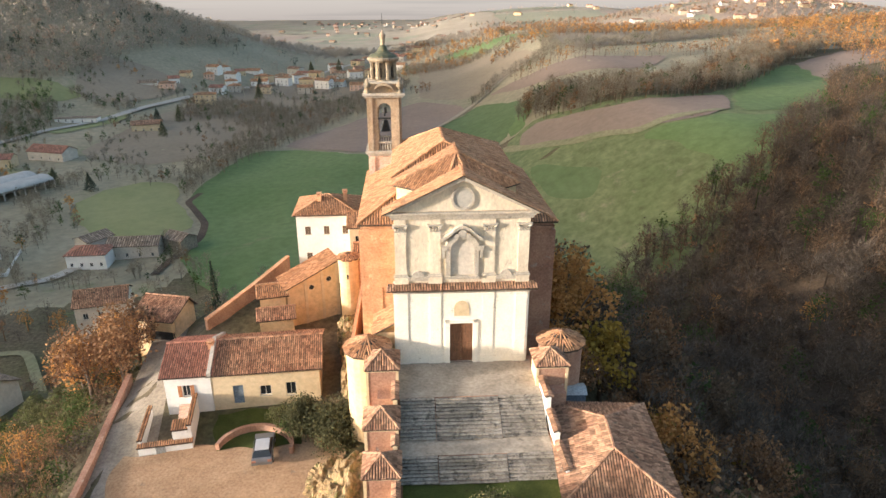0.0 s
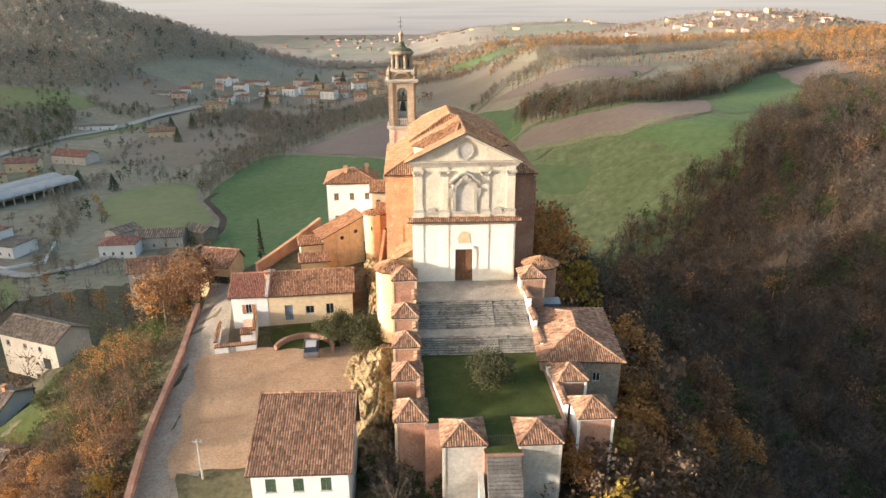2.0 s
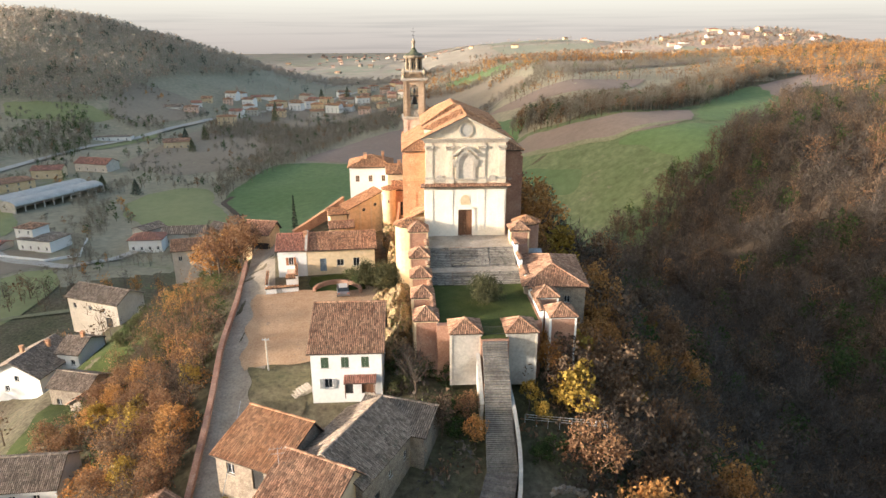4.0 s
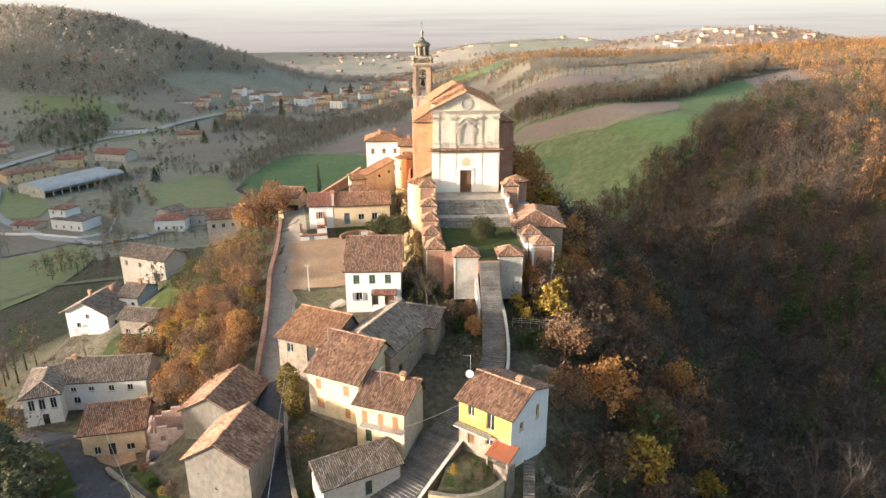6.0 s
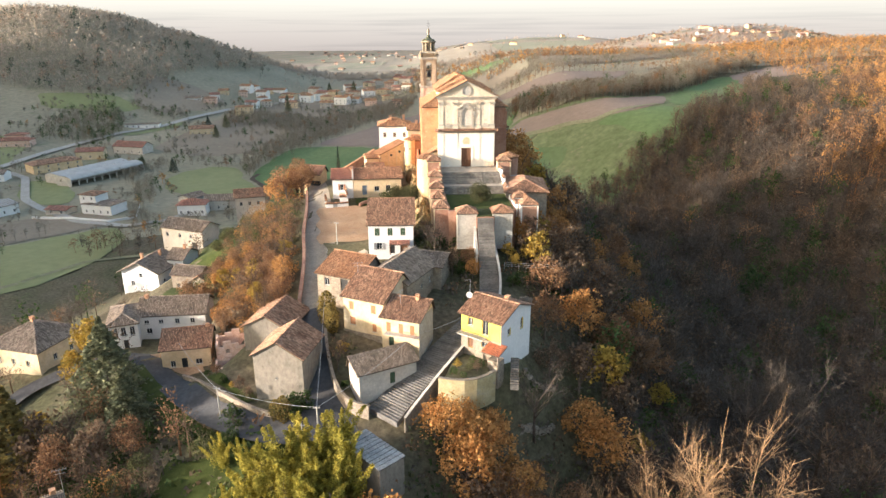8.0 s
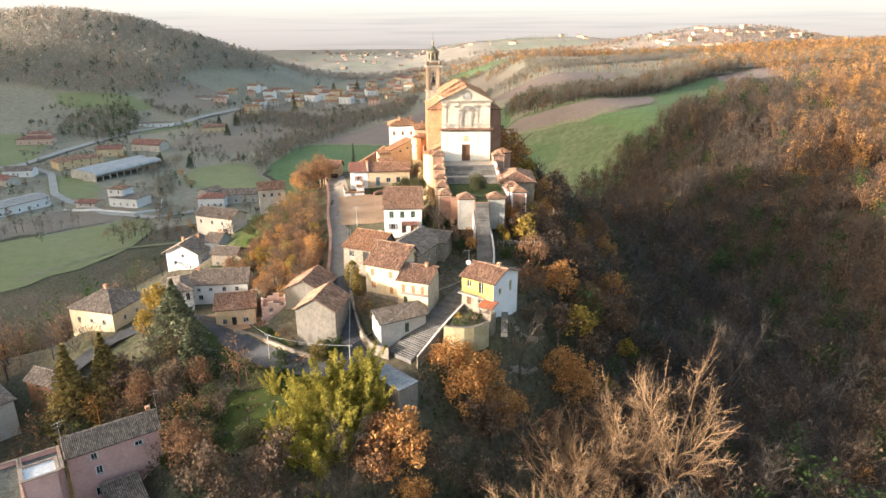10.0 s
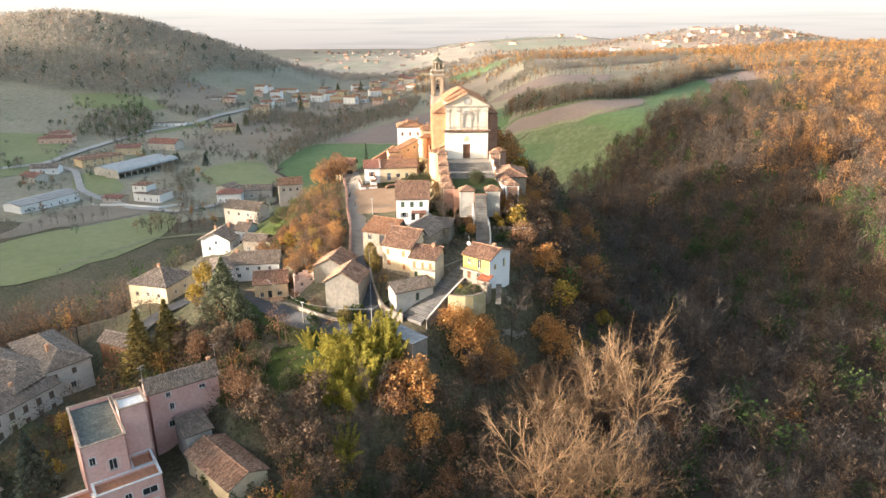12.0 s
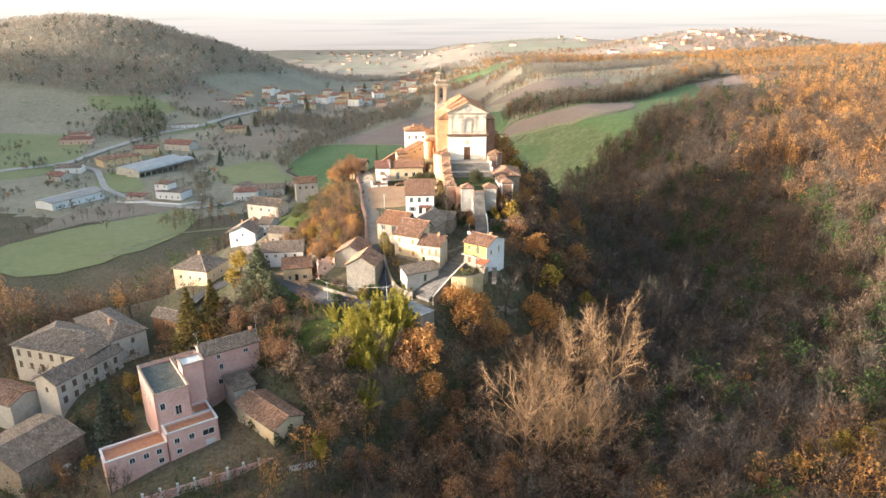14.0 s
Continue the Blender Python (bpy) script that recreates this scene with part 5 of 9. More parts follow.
def flank(name, pts, thick, mat, label, capmat="tile"):
    """A stepping wall beside the forecourt: (y0, y1, top) along x."""
    t = thing(name, label, "wall", m=CH, kind="structure")
    for x, y0, y1, z in pts:
        g = Geo()
        g.box(x - thick / 2, y0, -10, x + thick / 2, y1, z)
        part("wall_bay", g, mat, t)
        g = Geo()
        roof_slope(g, [(x - thick / 2 - 0.15, y1, z + 0.02), (x - thick / 2 - 0.15, y0, z + 0.02), (x, y0, z + 0.2), (x, y1, z + 0.2)], 0.25)
        roof_slope(g, [(x + thick / 2 + 0.15, y0, z + 0.02), (x + thick / 2 + 0.15, y1, z + 0.02), (x, y1, z + 0.2), (x, y0, z + 0.2)], 0.25)
        part("tile_coping", g, [capmat, "slab"], t)


flank("forecourt_wall", [(-7.0, -8.0, -4.8, 0.9), (-7.0, -12.6, -11.0, -0.8), (-6.9, -18.0, -15.6, -2.2), (-6.7, -25.0, -21.2, -2.6)], 0.4, "cream", "plastered wall linking the shrine chapels")
flank("forecourt_wall", [(7.75, -8.5, -1.9, 1.0), (7.9, -12.0, -8.5, -0.4), (8.0, -16.0, -12.0, -1.4), (8.1, -20.0, -16.0, -2.2), (8.3, -27.0, -20.0, -2.6)], 0.45, "white", "whitewashed stepping wall beside the stairs")
house("low stone house with a hipped tile roof beside the stairs", (10.3, 42.0), (19.4, 41.6), 13.5, -8.2, -2.4, 1.9, "stone", "tile", style="hip", front=[(6.0, 3.1, 0.9, 1.1, "plain")])
box = thing("water_tank", "blue-grey sheet-metal hut beside the chapel", "hut", m=pose(14.0, 58.4, -4.5))
g = Geo()
g.box(-1.0, -1.0, -3, 1.0, 1.0, 2.0)
part("body", g, "door_blue", box)
g = Geo()
g.add([(-1.15, -1.15, 2.0), (1.15, -1.15, 2.0), (1.15, 1.15, 2.0), (-1.15, 1.15, 2.0), (-1.15, 0, 2.4), (1.15, 0, 2.4)], ((0, 1, 5, 4), (2, 3, 4, 5), (0, 4, 3), (1, 2, 5), (3, 2, 1, 0)))
part("roof", g, "metal", box)

# ---- rectory and annexes beside the church ----
house("white three-storey rectory with a hipped tile roof", (-22.9, 95.2), (-13.5, 96.0), 9.0, -4.2, 4.6, 2.0, "white", "tile_bright", style="hip",
      front=row(3, 1.3, 2.9, 1.2, 0.85, 1.3, "closed_dark") + row(3, 1.3, 2.9, 5.6, 0.85, 1.3, "closed_dark"), left=row(2, 2, 3.5, 5.6, 0.8, 1.2, "plain"), chimneys=((-1.2, 3.0, 2.3), (2.8, 4.0, 2.4)), tw=0.27, name="rectory")
house("cream rectory wing with a tiled roof", (-14.0, 91.0), (-9.8, 91.4), 6, -4, 4.2, 1.3, "cream", "tile_bright", front=[(0.8, 5.6, 0.8, 1.1, "plain"), (2.6, 5.6, 0.8, 1.1, "plain")], tw=0.27, chimneys=((0.5, 3, 1.9),), name="rectory_wing")
annex = thing("annex_chapel", "ochre annex with round windows under a climbing tile roof", "chapel", m=pose(-21.5, 80.5, 0, 0, 0, 27.9))
AL = 7.5
g = Geo()
g.add([(x, y, z) for y in (0, 0.4) for x, z in ((0, -7), (AL, -7), (AL, 1.9), (0, -1.1))], ((0, 1, 2, 3), (7, 6, 5, 4), (0, 4, 5, 1), (1, 5, 6, 2), (2, 6, 7, 3), (3, 7, 4, 0)))
part("front_wall", g, "ochre", annex)
for x in (0.0, 2.45, 4.9, 7.1):
    g = Geo()
    g.add([(xx, y, z) for y in (-0.1, 0.02) for xx, z in ((x, -7), (x + 0.4, -7), (x + 0.4, -1.15 + 0.4 * (x + 0.2)), (x, -1.15 + 0.4 * (x - 0.2)))], ((0, 1, 2, 3), (0, 4, 5, 1), (1, 5, 6, 2), (2, 6, 7, 3), (3, 7, 4, 0)))
    part("pilaster", g, "cream", annex)
for x, z in ((3.5, -1.6), (6.05, -0.8)):
    g = Geo()
    o, ii = arc(x, z, 0.5, 0, 360, 16), arc(x, z, 0.36, 0, 360, 16)
    for k in range(16):
        g.front([o[k], o[k + 1], ii[k + 1], ii[k]], -0.06, 0.02)
    w = part("round_window", g, "cream", annex)
    g = Geo()
    g.front(arc(x, z, 0.36, 0, 340, 15), -0.02, 0.01)
    part("pane", g, "glass", w)
g = Geo()
roof_slope(g, [(-0.3, 4.6, -1.2), (-0.3, -0.4, -1.2), (AL + 0.2, -0.4, 1.95), (AL + 0.2, 4.6, 1.95)], 0.27)
part("roof", g, ["tile_bright", "slab"], annex)
g = Geo()
g.add([(x, y, z) for y in (4.0, 4.4) for x, z in ((0, -7), (AL, -7), (AL, 1.8), (0, -1.2))], ((0, 1, 2, 3), (7, 6, 5, 4), (0, 4, 5, 1), (1, 5, 6, 2), (2, 6, 7, 3), (3, 7, 4, 0)))
g.box(0, 0.4, -7, 0.4, 4.0, -1.3)
part("back_wall", g, "ochre", annex)
house("low tiled end room of the annex", (-25.0, 79.4), (-21.7, 80.4), 4.2, -6.4, -1.9, 0.7, "ochre", "tile_bright", tw=0.27, name="annex_room")
stair_turret = thing("stair_turret", "rounded yellow stucco stair turret beside the sacristy", "turret", m=pose(-13.1, 82.6, 0))
g = Geo()
g.lathe(0, 0, [(1.35, -6), (1.35, 2.4), (1.55, 2.5), (1.6, 2.8), (1.4, 2.85)], 18)
part("wall", g, "ochre", stair_turret)
g = Geo()
g.box(-0.12, -1.4, 0.0, 0.12, -1.3, 0.7)
part("slit_window", g, "glass", stair_turret)
g = Geo()
for k in range(10):
    a0, a1 = 2 * math.pi * k / 10, 2 * math.pi * (k + 1) / 10
    roof_slope(g, [(1.65 * math.cos(a0), 1.65 * math.sin(a0), 2.85), (1.65 * math.cos(a1), 1.65 * math.sin(a1), 2.85), (0, 0, 3.5)], 0.25)
part("roof", g, ["tile_bright", "slab"], stair_turret)
ramp = thing("ramp_wall", "brick ramp wall climbing between the rocks to the side door", "wall", kind="structure")
g = Geo()
g.hexa([(-10.6, 64.0, -8), (-10.2, 64.0, -8), (-10.6, 80.0, -8), (-11.0, 80.0, -8), (-10.6, 64.0, -0.6), (-10.2, 64.0, -0.6), (-10.6, 80.0, 0.6), (-11.0, 80.0, 0.6)])
part("masonry", g, "brick", ramp)
house("small tiled lean-to at the annex", (-24.6, 77.0), (-20.3, 78.0), 3.0, -6.6, -4.0, 0.8, "ochre", "tile", tw=0.27, name="lean_to")
house("brick sacristy with an arched door beside the nave", (-12.2, 83.2), (-9.4, 83.4), 6.0, -4.4, 2.4, 1.0, "brick", "tile_bright", front=[(1.1, 1.2, 0.8, 3.0, "door_dark")], tw=0.27, name="sacristy")

# ---- house with the yard ----
blue = "door_blue"
house("long cream farmhouse with a brown tile roof", (-27.0, 64.3), (-14.7, 66.0), 9.0, -9.0, -4.4, 1.8, "cream", "tile",
      front=[(2.3, 0.3, 1.2, 2.5, blue), (5.4, 1.2, 1.3, 1.3, "plain"), (8.4, 1.0, 1.2, 1.7, "plain")], name="farmhouse", tw=0.25)
house("whitewashed farmhouse end with a red tile roof", (-32.2, 63.6), (-27.05, 64.25), 9.0, -10.4, -4.3, 1.7, "white", "tile_red",
      front=[(1.9, 3.2, 0.9, 1.5, "open_brown")], name="farmhouse", tw=0.25, chimneys=((2.3, 3.5, 2.0),))
g = Geo()
X, Y, Z = -27.05, 64.2, -4.4
fire = thing("parapet_wall", "grey cement parapet between the two roofs", "wall", m=pose(-27.05, 64.25, -4.3, 0, 0, 7.4))
g = Geo()
g.add([(x, y, z) for x in (-0.22, 0.22) for y, z in ((-0.5, -0.1), (9.4, -0.1), (9.4, 0.35), (4.5, 2.35), (-0.5, 0.3))], ((0, 4, 3, 2, 1), (5, 6, 7, 8, 9), (0, 5, 9, 4), (4, 9, 8, 3), (3, 8, 7, 2), (2, 7, 6, 1), (1, 6, 5, 0)))
part("masonry", g, "grey", fire)
court = thing("walled_court", "whitewashed walled entrance court with tile copings", "wall", m=pose(-33.0, 57.0, -11.0, 0, 0, 12))
for x0, y0, x1, y1, h in ((0, 0, 5.6, 0.35, 1.9), (0, 0.35, 0.35, 6.4, 2.6), (5.25, 0.35, 5.6, 6.2, 3.9), (3.6, 0.35, 5.2, 1.8, 3.4)):
    g = Geo()
    g.box(x0, y0, -1, x1, y1, h)
    part("wall_bay", g, "white", court)
    g = Geo()
    roof_slope(g, [(x0 - 0.1, y0 - 0.12, h + 0.02), (x1 + 0.1, y0 - 0.12, h + 0.02), (x1 + 0.1, y1 + 0.12, h + 0.25), (x0 - 0.1, y1 + 0.12, h + 0.25)], 0.24)
    part("tile_coping", g, ["tile_bright", "slab"], court)
g = Geo()
g.box(1.8, -0.06, 0, 2.8, 0.02, 1.8)
part("gate", g, "shutter_grey", court)
for i in range(10):
    g = Geo()
    g.box(3.7, 1.8 + 0.35 * i, -1, 5.2, 2.15 + 0.35 * i, 0.6 + 0.17 * i + 1.2)
    part("step", g, "salmon", court)

# ---- white house below the yard ----
house("white house with green shutters and a mossy tile roof", (-19.0, 26.1), (-9.9, 26.5), 9.0, -11.4, -5.2, 3.3, "white", "tile", ridge_at=0.9,
      front=[(1.3, 3.9, 1.0, 1.5, "closed_green"), (3.9, 3.9, 1.0, 1.5, "closed_green"), (6.5, 3.9, 1.0, 1.5, "closed_green"), (1.6, 0.9, 1.1, 1.4, "open_grey"), (4.2, 0, 1.1, 2.1, "door_dark"), (6.4, 0, 1.6, 2.0, "door_brown")], name="white_house", tw=0.25)
porch = thing("porch_canopy", "small red-tiled canopy over the door", "canopy", m=pose(-12.6, 26.35, -8.9, 0, 0, 2.5))
g = Geo()
roof_slope(g, [(-2.2, -1.3, -0.2), (2.0, -1.3, -0.2), (2.0, -0.05, 0.35), (-2.2, -0.05, 0.35)], 0.24)
part("roof", g, ["tile_red", "slab"], porch)
for x in (-2.0, 1.8):
    g = Geo()
    g.box(x - 0.06, -1.2, -2.4, x + 0.06, -1.08, -0.25)
    part("post", g, "wood", porch)
# barn's open front is a dark leaf in place of the shade inside
house("ruined brick barn with an open front", (-45.4, 84.0), (-39.2, 82.8), 6.0, -13.4, -7.3, 1.6, "ochre", "tile", ridge_at=0.75, front=[(2.4, 0.4, 4.2, 3.8, "door_dark")], name="barn", tw=0.27)

# ---- cluster of orange-roofed houses ----
house("old stone wing with a sunlit orange tile roof", (-27.0, 12.0), (-19.4, 8.5), 8.2, -16.5, -10.0, 2.2, "stone", "tile_bright", ridge_at=0.8, front=[(1.5, 4.3, 1.1, 1.4, "plain"), (5.0, 3.4, 1.6, 2.6, "door_dark")], tw=0.26)
house("cream house with brown shutters and an orange tile roof", (-21.2, 4.2), (-14.0, 0.7), 9.6, -18.6, -11.2, 3.1, "cream", "tile", ridge_at=0.68,
      front=[(1.2, 5.0, 0.95, 1.5, "closed_brown"), (5.6, 5.0, 0.95, 1.5, "closed_brown"), (1.3, 2.2, 1.1, 1.4, "closed_brown"), (5.8, 1.6, 0.8, 1.5, "closed_brown")], tw=0.26, plinth=(1.0, "stone"))
house("cream cottage with a long balcony and a tile roof", (-14.0, -2.0), (-7.8, -4.2), 6.4, -18.4, -12.4, 1.6, "cream", "tile", ridge_at=0.85,
      front=[(0.8, 3.4, 0.8, 1.7, "closed_brown"), (3.0, 3.4, 0.8, 1.7, "closed_brown"), (5.0, 3.2, 0.8, 1.9, "closed_brown"), (1.2, 0.6, 0.9, 1.9, "door_green")], tw=0.26, chimneys=((1.2, 4.9, 2.1),))
cot = [o for o in scene.objects if o.get("label", "").startswith("cream cottage")][0]
g = Geo()
wall_panel(g, (3.31, -0.03), (3.31, 6.43), -3, 6.0, 0.02, [])
part("side_render", g, "grey", cot, "grey cement side wall")
bal = thing("balcony", "concrete balcony with a thin iron railing", "balcony", m=pose(-13.2, -2.35, -15.1, 0, 0, -19.5))
g = Geo()
g.box(0, -1.1, 0, 5.9, 0, 0.14)
part("slab", g, "grey", bal)
for i in range(16):
    g = Geo()
    g.box(3.0 + 0.18 * i, -1.08, 0.14, 3.03 + 0.18 * i, -1.05, 1.05)
    part("baluster", g, "shutter_brown", bal)
g = Geo()
g.box(3.0, -1.09, 1.05, 5.9, -1.04, 1.1)
part("handrail", g, "shutter_brown", bal)
house("grey weathered barn roof behind the cottages", (-18.6, 10.5), (-10.2, 6.6), 12.0, -16.5, -10.4, 2.7, "stone", "tile_grey", style="y", over=0.3, right=[(2.0, 1.2, 1.0, 2.2, "door_dark"), (5.0, 3.4, 0.7, 0.9, "plain"), (8.5, 3.4, 0.8, 1.2, "plain")], tw=0.26)
house("low stone outbuilding with a grey tile roof", (-12.5, 18.2), (-4.2, 15.6), 5.5, -15.0, -10.4, 1.3, "stone", "tile_grey", ridge_at=0.8, front=[(4.5, 1.8, 0.9, 1.2, "plain")], tw=0.26)
house("long low shed of weathered plaster beside the steps", (-16.8, -11.4), (-8.2, -6.6), 4.2, -21.4, -17.9, 1.3, "beige", "tile_grey", ridge_at=0.85, front=[(5.2, 0.4, 0.9, 2.0, "door_green")], tw=0.26, name="shed", category="shed")

# ---- yellow house ----
yh = house("yellow and white house with a brown tile roof", (-0.9, -2.6), (5.2, -7.2), 9.2, -17.3, -11.3, 1.7, "yellow", "tile", style="x",
      front=[(1.3, 4.0, 1.0, 1.4, "plain"), (4.1, 3.1, 1.15, 2.4, "plain"), (1.4, 0.1, 0.95, 2.1, "door_brown"), (4.0, 0.8, 1.1, 1.0, "plain")],
      right=[(1.6, 3.0, 0.9, 1.2, "plain"), (5.6, 2.7, 0.8, 2.0, "plain")], over=0.5, chimneys=((1.6, 5.4, 1.9),), tw=0.2, name="yellow_house")
m2 = pose(2.15, -4.9, -17.3, 0, 0, -37.0)
g = Geo()
wall_panel(g, (3.83, -0.05), (3.83, 9.25), -3.2, 6.0, 0.02, [(1.98 - 0.35 + 0.38, 3.0, 2.88 - 0.3 + 0.4, 4.2), (6.0, 2.7, 6.9, 4.7)])
g.add([(x, y, z) for x in (3.805, 3.85) for y, z in ((-0.02, 6.0), (9.22, 6.0), (4.6, 7.66))], ((0, 2, 1), (3, 4, 5), (0, 1, 4, 3), (1, 2, 5, 4), (2, 0, 3, 5)))
part("side_render", g, "white", yh, "white rendered gable side")
g = Geo()
wall_panel(g, (-3.81, -0.04), (3.81, -0.04), -3, 2.45, 0.035, [(1.4, 0.1, 2.35, 2.2), (4.0, 0.8, 5.1, 1.8)])
part("lower_storey", g, "stone", yh, "rough plastered stone ground floor")
bal2 = thing("balcony", "grey concrete balcony with a thin railing on the yellow house", "balcony", m=m2)
g = Geo()
g.box(-3.9, -1.2, 2.5, 1.2, -0.05, 2.68)
part("slab", g, "grey", bal2)
for i in range(26):
    g = Geo()
    g.box(-3.85 + 0.2 * i, -1.16, 2.68, -3.82 + 0.2 * i, -1.13, 3.55)
    part("baluster", g, "dark", bal2)
g = Geo()
g.box(-3.9, -1.18, 3.55, 1.2, -1.11, 3.6)
part("handrail", g, "dark", bal2)
canopy = thing("porch_roof", "bright orange-red tiled porch roof on a stone corner", "porch", m=m2)
g = Geo()
roof_slope(g, [(1.6, -2.3, 1.4), (4.9, -2.3, 1.4), (4.9, 0.3, 2.2), (1.6, 0.3, 2.2)], 0.24)
part("roof", g, ["tile_salmon", "slab"], canopy)
g = Geo()
g.box(2.6, -1.9, -4.5, 4.6, -0.1, 0.2)
part("stone_base", g, "stone", canopy)
for x in (1.8, 4.6):
    g = Geo()
    g.box(x - 0.12, -2.1, -0.5, x + 0.12, -1.9, 1.4)
    part("post", g, "stone", canopy)
dish = thing("satellite_dish", "white satellite dish on a roof mast", "dish", m=pose(0.6, 0.6, -10.2))
g = Geo()
g.tube([(0, 0, -0.6), (0, 0, 3.2)], 0.035, 0.03, 6)
g.tube([(0, 0, 3.1), (-1.0, -0.2, 3.2)], 0.03, 0.03, 4)
part("mast", g, "metal", dish)
g = Geo()
g.lathe(0, 0, [(0.05, 0.0), (0.3, 0.04), (0.5, 0.14), (0.52, 0.16), (0.3, 0.08), (0.05, 0.05)], 18)
d = part("reflector", g, "frame", dish)
d.matrix_basis = pose(-0.1, -0.25, 0.6, 75, 0, -10)

# ---- houses west of the lane ----
house("tall beige house end with a two-tone mossy tile roof", (-33.9, -8.0), (-25.8, -9.6), 8.6, -24.4, -16.2, 2.5, "plaster_grey", "tile", style="y", over=0.35, front=[(3.6, 4.2, 0.3, 0.3, "plain")], tw=0.26)
house("rear house with an orange tile roof", (-38.6, 3.0), (-30.4, 1.4), 9.0, -24.0, -16.6, 2.3, "plaster_grey", "tile", style="y", over=0.35, left=[(3, 4.0, 0.8, 1.1, "plain")], tw=0.26)
ruin = pose(-43.4, 0.2, -26.6, 0, 0, 15.0)


def roofless(x0, y0, x1, y1, z1, step, wins, label):
    """A roofless shell of broken salmon walls that step down along their run."""
    h = thing("house", label, "house", m=ruin)
    for p, q, key in (((x0, y0), (x1, y0), "f"), ((x1, y0), (x1, y1), "r"), ((x1, y1), (x0, y1), "b"), ((x0, y1), (x0, y0), "l")):
        n = max(2, int(math.hypot(q[0] - p[0], q[1] - p[1]) / 1.3))
        for i in range(n):
            a, b = [tuple(p[k] + (q[k] - p[k]) * t / n for k in (0, 1)) for t in (i, i + 1)]
            g = Geo()
            L = math.hypot(b[0] - a[0], b[1] - a[1])
            holes = [(L / 2 - 0.35, w, L / 2 + 0.35, w + 0.9) for k, j, w in wins if k == key and j == i]
            wall_panel(g, a, b, -3.0, z1 - step * ((i * 7 + len(key + label)) % 3), 0.35, holes)
            part("wall_bay", g, "salmon", h)
    g = Geo()
    g.box(x0 + 0.3, y0 + 0.3, -0.2, x1 - 0.3, y1 - 0.3, z1 * 0.5)
    part("rubble_floor", g, "stone", h)


roofless(0, 0, 5.4, 3.6, 3.6, 0.4, [("f", 0, 1.0), ("f", 2, 1.0), ("f", 3, 0.6)], "low roofless shell of patched salmon brick walls")
roofless(0.2, 3.65, 5.4, 8.8, 6.4, 0.55, [("f", 1, 4.0), ("l", 1, 4.0)], "tall roofless shell of patched salmon brick walls")
house("low cream house with a plain red-brown roof", (-55.6, 7.0), (-47.2, 8.8), 6.8, -27.6, -23.4, 1.8, "cream", "tile", ridge_at=0.75, front=[(1.4, 0.5, 0.9, 1.3, "plain"), (3.4, 0.1, 1.0, 2.1, "door_dark"), (5.8, 0.7, 1.2, 1.1, "plain")], tw=0.26, chimneys=((3.6, 5.0, 1.9),))
house("long white house with arched windows and a grey tile roof", (-69.4, 15.6), (-64.4, 17.4), 10, -28.3, -22.8, 1.3, "white", "tile_grey", style="hip", front=[(0.7, 3.0, 0.9, 1.9, "plain"), (2.2, 3.0, 0.9, 1.9, "plain"), (3.8, 3.0, 0.9, 1.9, "plain"), (2.4, 0.2, 0.9, 2.0, "door_dark")], tw=0.26)
house("long white house range with a grey tile roof", (-65.6, 20.5), (-52.6, 22.0), 7.5, -28, -22.6, 2.3, "white", "tile_grey", front=[(1.0, 3.4, 0.9, 0.8, "plain"), (3.8, 3.4, 0.9, 0.8, "plain"), (1.2, 1.2, 1.1, 1.2, "plain"), (7.0, 3.2, 0.9, 1.1, "plain"), (10, 3.2, 0.9, 1.1, "plain")], tw=0.26, chimneys=((-5.5, 3.6, 2.6),))
house("villa with a hipped grey roof and cream walls", (-91.5, 12.5), (-80.0, 9.4), 11.5, -31.0, -25.2, 3.4, "cream", "tile_grey", style="hip", front=[(2, 2.6, 0.9, 1.2, "plain"), (5.4, 2.6, 0.9, 1.2, "plain"), (8.8, 2.6, 0.9, 1.2, "plain")], right=[(3, 2.6, 0.9, 1.2, "plain"), (7, 2.6, 0.9, 1.2, "plain")], tw=0.3, chimneys=((0, 5.7, 3.9),))
house("white farmhouse with a wide gabled roof", (-90.6, 64.2), (-80.2, 62.6), 11, -34.6, -29.4, 2.6, "white", "tile_grey", style="y", over=0.9, front=[(2.4, 1.0, 1.0, 1.3, "plain"), (5.0, 3.4, 1.0, 1.2, "plain")], right=[(2, 1.2, 1, 1.2, "plain"), (6, 1.2, 1, 1.2, "plain")], tw=0.28, chimneys=((-2, 5, 2.9), (1.5, 8, 3.0)))
house("white rear wing of the wide-gabled farmhouse", (-80.1, 69.0), (-75.4, 68.2), 8.0, -34.0, -27.8, 1.8, "white", "tile_grey", front=[(0.7, 3.6, 0.9, 1.2, "plain"), (2.9, 3.6, 0.9, 1.2, "plain"), (1.6, 0.4, 1.0, 2.0, "door_dark")], tw=0.28, chimneys=((1.0, 4, 2.6),))
house("cream farmhouse with barn arch among trees", (-92.3, 95.5), (-77.8, 90.0), 8, -33.0, -26.6, 2.1, "villa_wall", "tile_grey", front=[(1.6, 3.6, 1.0, 1.3, "plain"), (6.4, 3.6, 1.0, 1.3, "plain"), (10.6, 3.6, 1.0, 1.3, "plain"), (11.2, 0, 2.2, 2.6, "door_dark")], tw=0.3)
house("stone barn with a grey roof on the slope", (-72.5, 53.5), (-65.0, 52.0), 6.0, -30.6, -26.4, 1.5, "stone", "tile_grey", front=[(1.2, 0.6, 1.0, 1.2, "plain"), (4.4, 0.2, 1.3, 2.2, "door_dark")], tw=0.28, name="barn")
